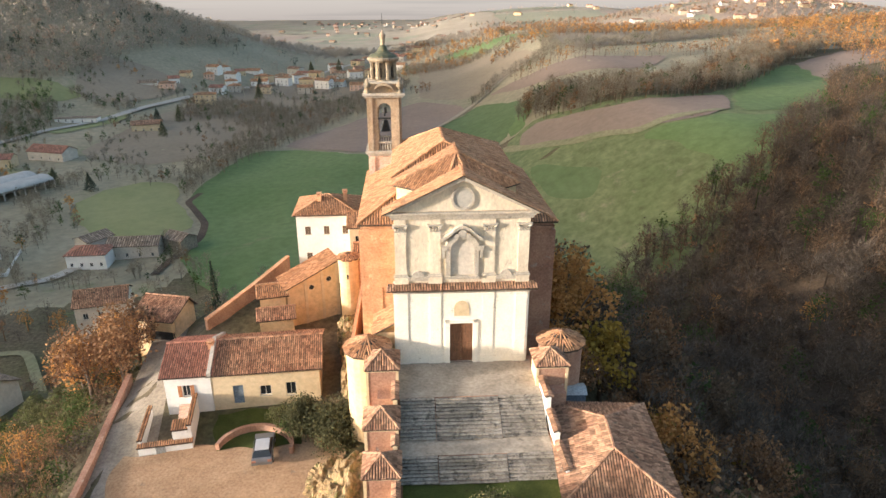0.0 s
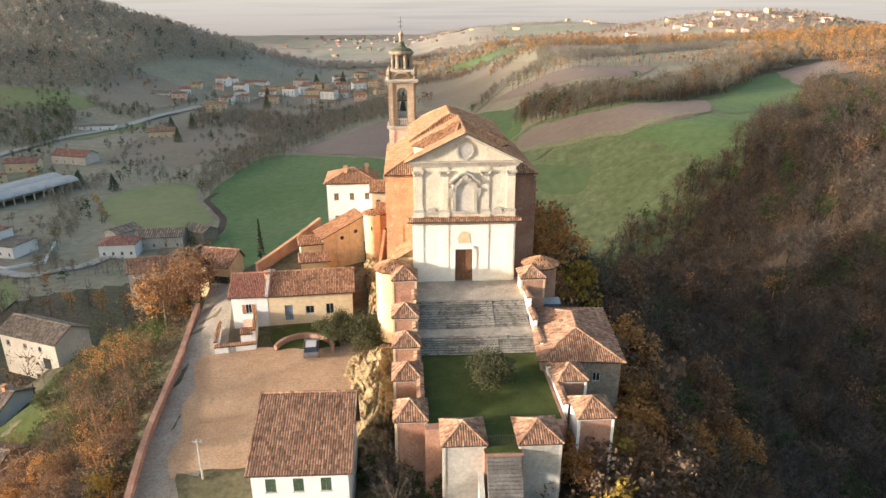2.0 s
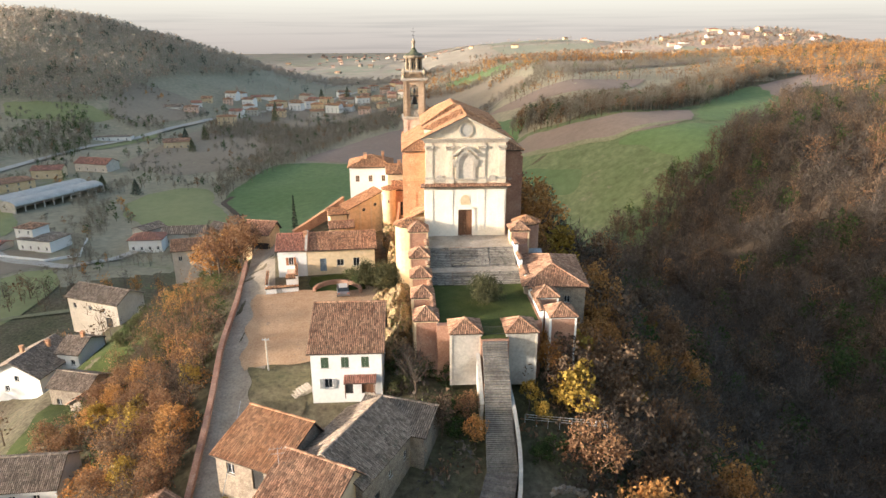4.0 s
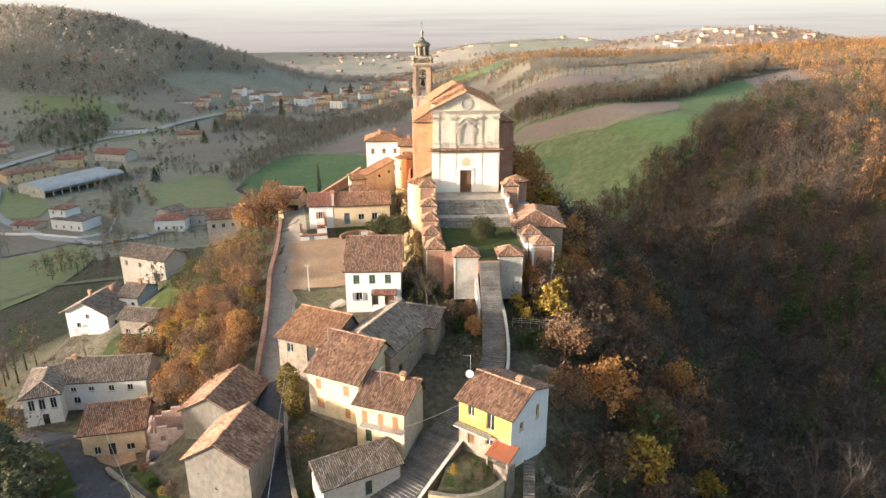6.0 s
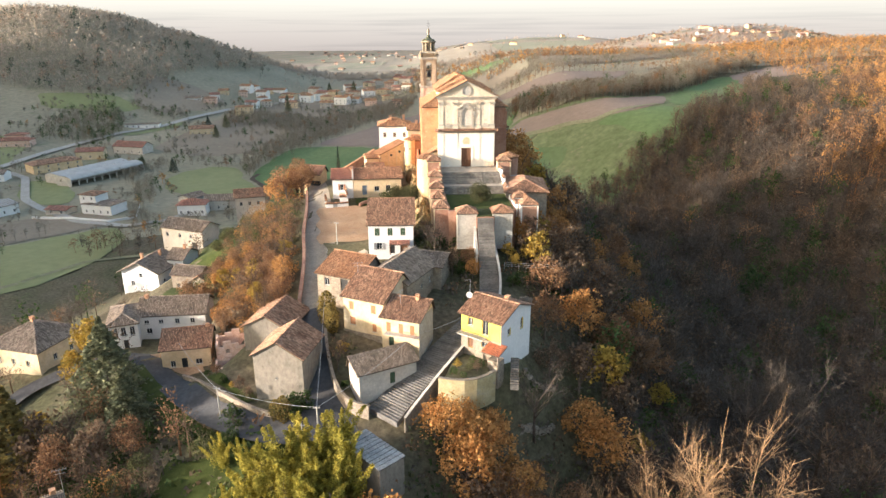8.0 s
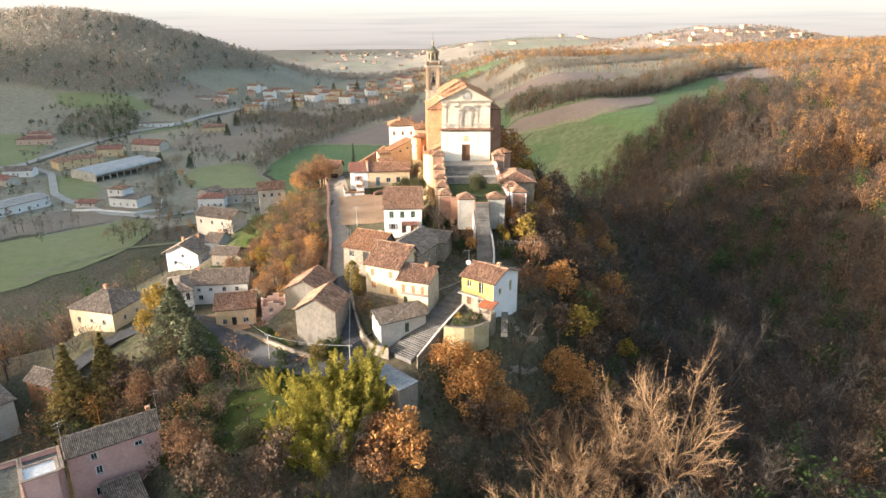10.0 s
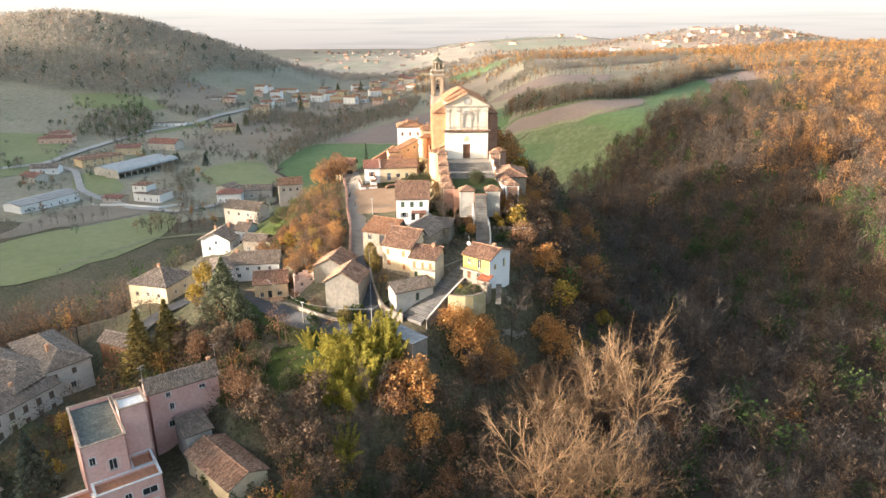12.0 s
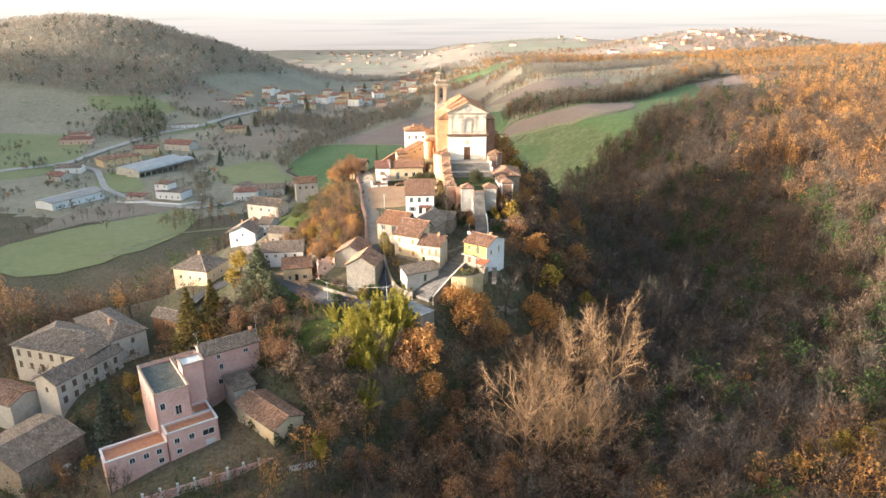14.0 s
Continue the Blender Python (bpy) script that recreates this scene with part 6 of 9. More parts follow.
house("cream farmhouse near the foot of the hill", (-76.0, 119.0), (-66.5, 122.0), 8.0, -30.0, -23.4, 2.0, "villa_wall", "tile", front=row(3, 1.4, 2.9, 3.6, 1.0, 1.3, "plain"), tw=0.32)

# ---- pink house and large house at the foot ----
terr = pose(-66.3, -58.5, -43.4, 0, 0, 36.0)


def flat_block(x0, y0, x1, y1, z1, wall, roof, label, m, wins=(), rim=0.5, z0=-3.0, name="pink_house"):
    """A flat-roofed block with a parapet, over the local rectangle."""
    h = thing(name, label, "house", m=m)
    for key, (p, q) in {"f": ((x0, y0), (x1, y0)), "r": ((x1, y0), (x1, y1)), "b": ((x1, y1), (x0, y1)), "l": ((x0, y1), (x0, y0))}.items():
        g = Geo()
        ops = [w for w in wins if w[0] == key]
        holes = [(w[1], w[2], w[1] + w[3], w[2] + w[4]) for w in ops]
        at = wall_panel(g, p, q, z0, z1 + rim, 0.3, holes)
        part("wall", g, wall, h)
        for hole, w in zip(holes, ops):
            fill_opening(at, hole, w[5], h, 0.3)
            surround(at, hole, h)
    g = Geo()
    g.box(x0 + 0.3, y0 + 0.3, z1 - 0.3, x1 - 0.3, y1 - 0.3, z1)
    part("flat_roof", g, roof, h)
    g = Geo()
    for a, b, c, d in ((x0 - 0.12, y0 - 0.12, x1 + 0.12, y0 + 0.34), (x0 - 0.12, y1 - 0.34, x1 + 0.12, y1 + 0.12), (x0 - 0.12, y0 + 0.34, x0 + 0.34, y1 - 0.34), (x1 - 0.34, y0 + 0.34, x1 + 0.12, y1 - 0.34)):
        g.box(a, b, z1 + rim + 0.005, c, d, z1 + rim + 0.15)
    part("parapet_cap", g, "frame" if z1 < 10 else "tile_grey", h)
    return h


flat_block(0, 0, 11.0, 4.15, 6.6, "pink", "terracotta", "pink stuccoed house front with a terracotta roof terrace", terr, [("f", 1.4, 4.0, 1.1, 1.3, "plain"), ("f", 1.6, 1.3, 1.1, 1.2, "plain"), ("f", 4.5, 3.9, 1.15, 1.4, "plain"), ("f", 7.4, 3.6, 2.6, 1.5, "plain"), ("f", 8.0, 0.2, 1.8, 2.2, "door_white")], rim=0.45)
flat_block(6.95, 4.2, 11.0, 8.85, 6.6, "pink", "terracotta", "terracotta terrace corner beside the stair tower", terr, [("r", 1.6, 3.4, 0.9, 1.1, "plain")], rim=0.45)
flat_block(-12.4, 0.3, -0.05, 6.0, 4.6, "pink", "terracotta", "low pink wing with a terracotta terrace", terr, [("f", 10.0, 2.7, 1.1, 1.3, "plain"), ("f", 10.2, 0.4, 1.1, 1.3, "plain"), ("f", 7.4, 2.7, 1.1, 1.3, "plain"), ("f", 4.6, 2.7, 1.1, 1.3, "plain")])
flat_block(-0.6, 4.2, 6.9, 20.0, 14.1, "pink", "bitumen", "pink house block with a flat bitumen roof", terr, [("f", 1.0, 10.6, 1.0, 1.6, "plain"), ("f", 4.0, 8.4, 1.3, 2.3, "open_pink"), ("l", 5, 9.6, 1.0, 1.6, "closed_brown"), ("l", 10, 9.6, 1.0, 1.6, "closed_brown")], rim=0.7)
flat_block(6.95, 13.05, 12.5, 20.0, 14.1, "pink", "bitumen", "rear pink house block with a flat bitumen roof", terr, [("r", 2.4, 10.4, 0.9, 1.3, "plain")], rim=0.7)
flat_block(6.95, 8.9, 11.8, 13.0, 17.2, "pink", "frame", "pink stair tower with a white roof", terr, [], rim=0.1)
house("pink house wing with a tiled roof", (-64.7, -38.1), (-53.5, -30.0), 6.2, -43.0, -28.4, 1.7, "pink", "tile_grey", front=[(3.2, 12.6, 0.9, 1.1, "plain"), (3.6, 9.6, 0.9, 1.5, "plain"), (9.8, 12.4, 1.2, 0.9, "plain"), (3.0, 5.6, 1.1, 1.5, "plain")], tw=0.28, name="pink_house", chimneys=((6.2, 3.4, 2.2),))
house("low shed with a brown tile roof and ivy", (-44.0, -55.9), (-38.7, -50.1), 15.5, -43.6, -36.9, 1.6, "cream", "tile", style="y", left=[(2, 2.2, 0.9, 1.2, "plain"), (5, 2.2, 0.9, 1.2, "plain"), (8, 2.2, 0.9, 1.2, "plain"), (11.5, 1.0, 1.2, 2.2, "door_dark")], tw=0.26, name="shed", category="shed")
shut2 = "closed_dark"
house("long cream villa wing with a hipped grey roof", (-123.0, -21.0), (-99.0, -28.0), 15, -42.0, -34.4, 2.6, "villa_wall", "tile_grey", style="hip", front=row(6, 1.4, 3.7, 4.7, 1.2, 1.9, shut2) + row(6, 1.4, 3.7, 1.2, 1.2, 1.9, shut2), tw=0.32, name="villa")
house("cream villa wing with shuttered windows and a grey roof", (-101.4, -38.6), (-93.9, -20.6), 7.5, -43.0, -36.0, 1.9, "villa_wall", "tile_grey", front=row(6, 1.2, 3.1, 4.0, 1.15, 1.8, shut2) + row(6, 1.2, 3.1, 0.9, 1.15, 1.8, shut2), left=[(3, 4.0, 1.0, 1.4, shut2)], tw=0.32, name="villa", chimneys=((2.0, 4.4, 2.6),))
house("tall cream villa end with brown shutters and a grey roof", (-96.4, -20.6), (-90.2, -13.0), 22, -42.0, -33.6, 2.4, "villa_wall", "tile_grey", style="hip", front=[(1.2, 5.6, 1.0, 1.5, shut2), (5.4, 5.8, 1.0, 1.4, shut2), (4.6, 2.2, 1.2, 1.6, "plain")], right=row(3, 3, 4.5, 5.4, 1.0, 1.4, shut2), tw=0.32, name="villa", chimneys=((-1.5, 7.0, 3.0),))
house("dark wooden outbuilding under a tiled roof", (-90.0, -8.5), (-80.0, -12.6), 5, -36.0, -31.6, 1.6, "wood", "tile_grey", tw=0.3, name="outbuilding", category="shed")
house("grey cement shed beside the pink house", (-56.2, -43.0), (-52.2, -40.0), 8.0, -43.0, -35.0, 0.5, "grey", "tile_grey", ridge_at=0.9, tw=0.3, name="shed", category="shed")
house("long low farm shed with a brown tile roof", (-112.0, -55.0), (-97.0, -62.5), 15.0, -47.5, -42.6, 2.2, "stone", "tile_grey", style="y", tw=0.32, name="shed", category="shed")
house("small farm shed with an orange-brown roof", (-124.0, -36.0), (-112.0, -41.0), 8.0, -45.0, -40.4, 1.6, "beige", "tile", tw=0.32, name="shed", category="shed")
gate = thing("metal_gate", "white panelled metal gate in the garden fence", "gate", m=pose(-39.5, -62.0, float(gz(-37, -61)) - 0.2, 0, 0, 20))
for i in range(6):
    g = Geo()
    g.box(0.92 * i, -0.04, 0.3, 0.92 * i + 0.84, 0.04, 1.9)
    part("panel", g, "frame", gate)
for z in (0.3, 1.85):
    g = Geo()
    g.box(-0.1, -0.06, z, 5.6, 0.06, z + 0.1)
    part("rail", g, "metal", gate)
for x in (-0.12, 5.5):
    g = Geo()
    g.box(x, -0.12, -1, x + 0.2, 0.12, 2.1)
    part("post", g, "metal", gate)
house("low stone barn with an orange tile roof below the lane", (-64.4, 46.0), (-60.0, 44.4), 12.0, -29.4, -25.2, 1.6, "stone", "tile", style="y", front=[(1.4, 0.3, 1.5, 2.2, "door_dark")], tw=0.28, name="barn")


# ---- gate stairs and the stepped lane down to the road ----
def step_run(label, path, width, n, mat="step", lift=0.0):
    """Steps along (x, y, z) points, each a slab of its own."""
    t = thing("staircase", label, "staircase", kind="structure")
    P = np.array(path, float)
    seg = np.concatenate([[0], np.cumsum(np.hypot(*np.diff(P[:, :2], axis=0).T))])
    s = np.linspace(0, seg[-1], n + 1)
    Q = np.stack([np.interp(s, seg, P[:, k]) for k in range(3)], 1)
    for _ in range(2):
        Q[1:-1] = (Q[:-2] + 2 * Q[1:-1] + Q[2:]) / 4
    wid = np.interp(s, seg, width)
    T = np.gradient(Q[:, :2], axis=0)
    T /= np.hypot(T[:, 0], T[:, 1])[:, None]
    for i in range(n):
        g = Geo()
        c = []
        for k in (i, i + 1):
            sd = np.array([T[k, 1], -T[k, 0]]) * wid[k] / 2
            e = T[k] * (0.06 if k > i else 0)
            c += [(Q[k, :2] - sd + e), (Q[k, :2] + sd + e)]
        z = Q[i, 2] + lift + random.uniform(-0.01, 0.01)
        q = [c[1], c[0], c[2], c[3]]
        g.hexa([(*p, z - 0.9) for p in q] + [(*p, z) for p in q])
        part("step", g, mat, t)
    return t


step_run("steep straight stone steps below the gate", [(4.75, 27.0, -4.1), (4.85, 24.2, -7.3), (4.9, 21.0, -10.5), (4.9, 14.2, -14.2)], [3.2, 3.2, 3.3, 3.6], 56, "step_dark")
step_run("long stepped lane of worn grey stone slabs", [(4.9, 14.2, -14.3), (3.2, 7.5, -15.9), (-1.6, 1.0, -17.6), (-4.9, -4.0, -18.9), (-8.9, -9.0, -20.9), (-13.2, -14.0, -23.4)], [3.6, 4.0, 4.6, 5.0, 5.2, 6.4], 74, "step_dark")
wall_path("parapet", [(6.3, 27.4, -8.4), (6.9, 20.0, -10.4), (7.2, 14.0, -13.2), (6.2, 8.5, -14.7)], 0.3, 0.8, ("plaster_grey", "grey"), "grey plastered curved parapet beside the steps", 0.06)
wall_path("parapet", [(2.6, 27.2, -6.0), (2.9, 21.5, -10.0)], 0.35, 0.8, ("grey", "grey"), "grey stone parapet of the gate steps", 0.08)
wall_path("parapet", [(1.4, 0.2, -16.6), (-2.2, -5.6, -18.0), (-5.6, -10.2, -19.8), (-9.6, -16.2, -22.4)], 0.3, 0.8, ("stone", "beige"), "low wall along the stepped lane", 0.08)
wall_path("retaining_wall", [(-4.6, -11.6, -18.3), (-1.0, -12.9, -18.4), (2.6, -12.0, -18.4), (4.2, -9.4, -18.3)], 0.4, 2.4, ("ochre_pale", "stone"), "faded yellow retaining wall of the terrace garden", 0.12)
g = Geo()
g.prism([(-3.6, -10.9), (-0.9, -12.0), (2.1, -11.2), (3.4, -9.0), (3.0, -5.4), (-0.4, -3.4), (-2.3, -5.8)], -22, -18.55)
tagged(part("terrace_garden", g, "ground"), "small planted terrace before the yellow house", "garden", kind="structure")
rail = thing("metal_fence", "white metal pipe railing above the slope", "fence", m=pose(8.4, 22.4, -13.0, 0, 0, -9.5))
for i in range(8):
    g = Geo()
    g.tube([(i * 1.45, 0, -0.8), (i * 1.45, 0, 1.0)], 0.035, 0.035, 5)
    part("post", g, "frame", rail)
for z in (0.3, 0.65, 1.0):
    g = Geo()
    g.tube([(0, 0, z), (10.15, 0, z)], 0.03, 0.03, 5)
    part("rail", g, "frame", rail)

# ---- rock under the chapels ----
def boulder(name, label, x, y, z, rx, ry, rz, seed, mat="rock", category="rock", n=26):
    g = Geo()
    rs = np.random.RandomState(seed)
    ph = rs.uniform(0, 6, 12)
    vs, fs = [], []
    for j in range(n // 2 + 1):
        for i in range(n):
            a, b = 2 * math.pi * i / n, math.pi * (j / (n / 2)) - math.pi / 2
            p = Vector((math.cos(a) * math.cos(b), math.sin(a) * math.cos(b), math.sin(b)))
            k = 1 + 0.26 * noise.noise(p * 1.9 + Vector((seed, 0, 0))) + 0.16 * noise.noise(p * 5 + Vector((0, seed, 0))) + 0.09 * noise.noise(p * 12 + Vector((0, 0, seed)))
            vs.append((x + p.x * rx * k, y + p.y * ry * k, z + p.z * rz * k))
    for j in range(n // 2):
        fs += [(j * n + i, j * n + (i + 1) % n, (j + 1) * n + (i + 1) % n, (j + 1) * n + i) for i in range(n)]
    g.add(vs, fs)
    return tagged(part(name, g, mat), label, category)


for i, (x, y, z, rx, ry, rz) in enumerate(((-9.2, 49.0, -9.8, 2.9, 5.0, 4.0), (-8.6, 42.0, -10.4, 2.5, 4.5, 3.9), (-10.4, 45.0, -11.0, 2.6, 3.4, 2.9), (-11.8, 52.5, -10.2, 2.2, 2.8, 2.2), (-8.8, 36.5, -11.4, 2.0, 3.4, 3.0), (-10.9, 68.0, -7.5, 1.6, 2.4, 3.6), (-11.6, 73.5, -6.0, 1.7, 2.4, 3.2), (-12.6, 77.0, -6.0, 1.6, 2.0, 2.7))):
    boulder("rock_outcrop", "weathered tan tufa outcrop below the chapels", x, y, z, rx, ry, rz, i + 3, n=56)
step_run("small curved rock-cut steps", [(-7.6, 44.0, -8.0), (-8.6, 40.0, -9.0), (-7.2, 36.0, -10.2), (-8.0, 32.0, -11.5)], [1.2, 1.4, 1.6, 1.4], 20, "paving")
random.seed(31)
for ax, ay, bx, by, rows_ in ((8.6, -9.6, 14.6, -6.0, 3), (9.4, -4.0, 15.2, -1.6, 3), (10.2, 12.4, 14.8, 14.8, 2)):
    dry = thing("dry_stone_wall", "low pale dry-stone terrace wall on the slope", "wall")
    nn = int(math.hypot(bx - ax, by - ay) / 0.62)
    for r in range(rows_):
        for i in range(nn):
            t = (i + 0.5 + 0.5 * (r % 2)) / nn
            x, y = ax + (bx - ax) * t + random.uniform(-0.1, 0.1), ay + (by - ay) * t + random.uniform(-0.1, 0.1)
            g = Geo()
            a, w, d, h = math.atan2(by - ay, bx - ax) + random.uniform(-0.2, 0.2), random.uniform(0.24, 0.36), random.uniform(0.2, 0.3), random.uniform(0.2, 0.27)
            z = float(gz(x, y)) + 0.42 * r + 0.1
            cs = [(x + math.cos(a) * u * w - math.sin(a) * v * d, y + math.sin(a) * u * w + math.cos(a) * v * d) for u, v in ((-1, -1), (1, -1), (1, 1), (-1, 1))]
            g.hexa([(*c, z - 0.25) for c in cs] + [(x + (c[0] - x) * 0.8, y + (c[1] - y) * 0.8, z + h) for c in cs])
            part("stone", g, "stone", dry)
step_run("short concrete garden steps", [(7.6, -6.6, -17.6), (7.2, -10.6, -20.4)], [1.3, 1.3], 12, "step_dark")
step_run("stone steps beside the white house", [(-19.9, 29.0, float(gz(-19.9, 29.0)) + 0.5), (-22.0, 27.4, float(gz(-22.0, 27.4)) + 0.1)], [1.6, 1.8], 6, "paving")

# ---- round brick garden wall, car ----
ring = thing("round_wall", "low curved red-brick wall round the parking place", "wall")
pts = [(-20.6 + 4.1 * math.cos(math.radians(a)), 57.6 + 3.4 * math.sin(math.radians(a)), float(gz(-20.6 + 4.1 * math.cos(math.radians(a)), 57.6 + 3.4 * math.sin(math.radians(a)))) + 0.95) for a in range(-5, 190, 13)]
for p, q in zip(pts, pts[1:]):
    g = Geo()
    d = (Vector(q) - Vector(p)).normalized()
    s = Vector((d.y, -d.x, 0)) * 0.22
    a, b = Vector(p), Vector(q)
    g.hexa([a + s - Vector((0, 0, 2)), a - s - Vector((0, 0, 2)), b - s - Vector((0, 0, 2)), b + s - Vector((0, 0, 2)), a + s, a - s, b - s, b + s])
    part("wall_segment", g, "brick_dark", ring)


def car():
    c = thing("car", "silver-grey hatchback car with dark windows, parked in the yard", "car", m=pose(-19.5, 57.4, float(gz(-19.5, 57.4)) + 0.14, 0, 0, 10))
    g = Geo()
    prof = [(-2.0, 0.35), (-2.05, 0.75), (-1.95, 1.0), (-1.2, 1.05), (1.05, 0.98), (1.9, 0.82), (2.05, 0.6), (2.0, 0.32)]
    for hw, k in ((0.86, 1.0),):
        vs = [(s * hw * (0.97 if z > 0.9 else 1), y, z) for s in (-1, 1) for y, z in prof]
        n = len(prof)
        g.add(vs, [tuple(range(n)), tuple(range(n, 2 * n))[::-1]] + [((i + 1) % n, i, i + n, (i + 1) % n + n) for i in range(n)])
    part("body", g, "car_paint", c)
    g = Geo()
    low, top = [(-0.82, -1.75), (0.82, -1.75), (0.82, 1.0), (-0.82, 1.0)], [(-0.62, -1.3), (0.62, -1.3), (0.62, 0.35), (-0.62, 0.35)]
    g.hexa([(*p, 1.0) for p in low] + [(*p, 1.47) for p in top])
    part("cabin_glass", g, "glass", c)
    g = Geo()
    g.box(-0.6, -1.28, 1.472, 0.6, 0.3, 1.5)
    part("roof", g, "car_roof", c)
    for x in (-0.8, 0.8):
        for y in (-1.25, 1.3):
            g = Geo()
            g.tube([(x - 0.1, y, 0.32), (x + 0.1, y, 0.32)], 0.32, 0.32, 16)
            w = part("wheel", g, "dark", c)
            g = Geo()
            s = 0.11 if x > 0 else -0.11
            g.tube([(x + s * 0.9, y, 0.32), (x + s, y, 0.32)], 0.19, 0.19, 12)
            part("rim", g, "metal", w)
    for x in (-0.66, 0.66):
        g = Geo()
        g.box(x - 0.16, -2.07, 0.72, x + 0.16, -1.98, 0.92)
        part("tail_light", g, "tile_red", c)
    c.scale = (1.22, 1.22, 1.12)
    return c


M["car_roof"] = material("bright_silver_paint", (0.52, 0.52, 0.52), (0.58, 0.58, 0.575), 1, 0.3, metal=0.3, mottle=0.02)
M["car_paint"] = material("silver_car_paint", (0.20, 0.20, 0.205), (0.23, 0.23, 0.235), 1, 0.3, metal=0.4, mottle=0.02)
car()

# ---- poles and wires ----
for x, y, z, h in ((-21.6, -20.5, -25.2, 7.6), (-24.4, -18.5, -25.0, 3.2), (-39.0, -11.0, -26.2, 6.0), (-26.6, 33.0, -11.6, 5.0)):
    p = thing("utility_pole", "grey concrete utility pole beside the road", "pole", m=pose(x, y, z))
    g = Geo()
    g.tube([(0, 0, -1), (0, 0, h)], 0.13, 0.09, 8)
    part("shaft", g, "grey", p)
    g = Geo()
    g.box(-0.5, -0.05, h - 0.35, 0.5, 0.05, h - 0.25)
    for dx in (-0.4, 0, 0.4):
        g.box(dx - 0.04, -0.04, h - 0.25, dx + 0.04, 0.04, h - 0.05)
    part("crossarm", g, "metal", p)


def wire(a, b, sag, r=0.03):
    g = Geo()
    a, b = Vector(a), Vector(b)
    g.tube([a + (b - a) * (i / 14) - Vector((0, 0, sag * 4 * (i / 14) * (1 - i / 14))) for i in range(15)], r, r, 4)
    tagged(part("overhead_wire", g, "metal"), "pale overhead cable between pole and houses", "cable")


top = (-21.6, -20.5, -17.8)
wire(top, (-26.4, 20.0, -8.6), 0.8)
wire(top, (-39.0, -11.0, -20.5), 0.6)
wire((-39.0, -11.0, -20.5), (-52.0, 7.0, -22.0), 0.5)
wire(top, (-8.5, -4.6, -14.5), 0.6)
wire((-8.5, -4.6, -14.5), (-0.4, -2.0, -12.4), 0.3)

# ---- low plank roof by the junction, garden fence of the pink house ----
sh = thing("lean_to_shed", "concrete shed under a flat roof of weathered pale planks", "shed", m=pose(-13.7, -23.7, -22.4, 0, 0, 44))
random.seed(17)
for i in range(11):
    g = Geo()
    y = -4.4 + i * 0.8
    for x0, x1 in ((-2.25, random.uniform(-0.6, 0.6)), (None, 2.25)):
        x0 = last + 0.02 if x0 is None else x0
        g.box(x0, y, random.uniform(0.0, 0.05), x1, y + 0.66, 0.11 + random.uniform(0, 0.04))
        last = x1
    part("roof_plank", g, "plank", sh)
g = Geo()
g.box(-2.15, -4.35, -0.12, 2.15, 4.35, -0.02)
part("roof_deck", g, "dark", sh)
for x0, y0, x1, y1 in ((-2.1, -4.3, 2.1, -4.05), (-2.1, 4.05, 2.1, 4.3), (-2.1, -4.04, -1.85, 4.04), (1.85, -4.04, 2.1, 4.04)):
    g = Geo()
    g.box(x0, y0, -9, x1, y1, -0.13)
    part("wall", g, "plaster_grey", sh)
fence = thing("garden_wall", "pink garden wall with white pillars", "wall", kind="structure")
a, b, n = Vector((-67.0, -70.6, 0)), Vector((-43.5, -58.6, 0)), 8
for i in range(n):
    p, q = a.lerp(b, i / n), a.lerp(b, (i + 1) / n)
    d = (q - p).normalized()
    s = Vector((d.y, -d.x, 0))
    top = -42.6 + 0.1 * i
    for nm, w, e0, e1, h, mt in (("wall_bay", 0.14, 0.2, -0.2, 0.0, "pink"), ("pillar", 0.28, -0.25, None, 0.9, "frame")):
        g = Geo()
        u, v = p + d * e0, (q + d * e1 if e1 is not None else p + d * 0.25)
        c = [u + s * w, v + s * w, v - s * w, u - s * w]
        g.hexa([(k.x, k.y, -50) for k in c] + [(k.x, k.y, top + h) for k in c])
        part(nm, g, mt, fence)

# ---- houses of the valley and the far villages ----
random.seed(21)


def far_house(x, y, w, d, h, turn, wall, tile, label, wins=3, rise=2.0, style="x", name="house", tw=0.9):
    a = math.radians(turn)
    z = float(min(gz(x + dx, y + dy) for dx in (-w / 2, w / 2) for dy in (-d / 2, d / 2))) + 0.3
    A = (x - w / 2 * math.cos(a), y - w / 2 * math.sin(a))
    B = (x + w / 2 * math.cos(a), y + w / 2 * math.sin(a))
    ops = []
    if wins:
        st = w / wins
        for fl in range(max(1, int(h / 3))):
            ops += [(st * (i + 0.5) - 0.5, 1.0 + 3 * fl, 1.0, 1.4, "plain") for i in range(wins)]
    return house(label, A, B, d, z, z + h, rise, wall, tile, style=style, front=ops, tw=tw, name=name, over=0.6)


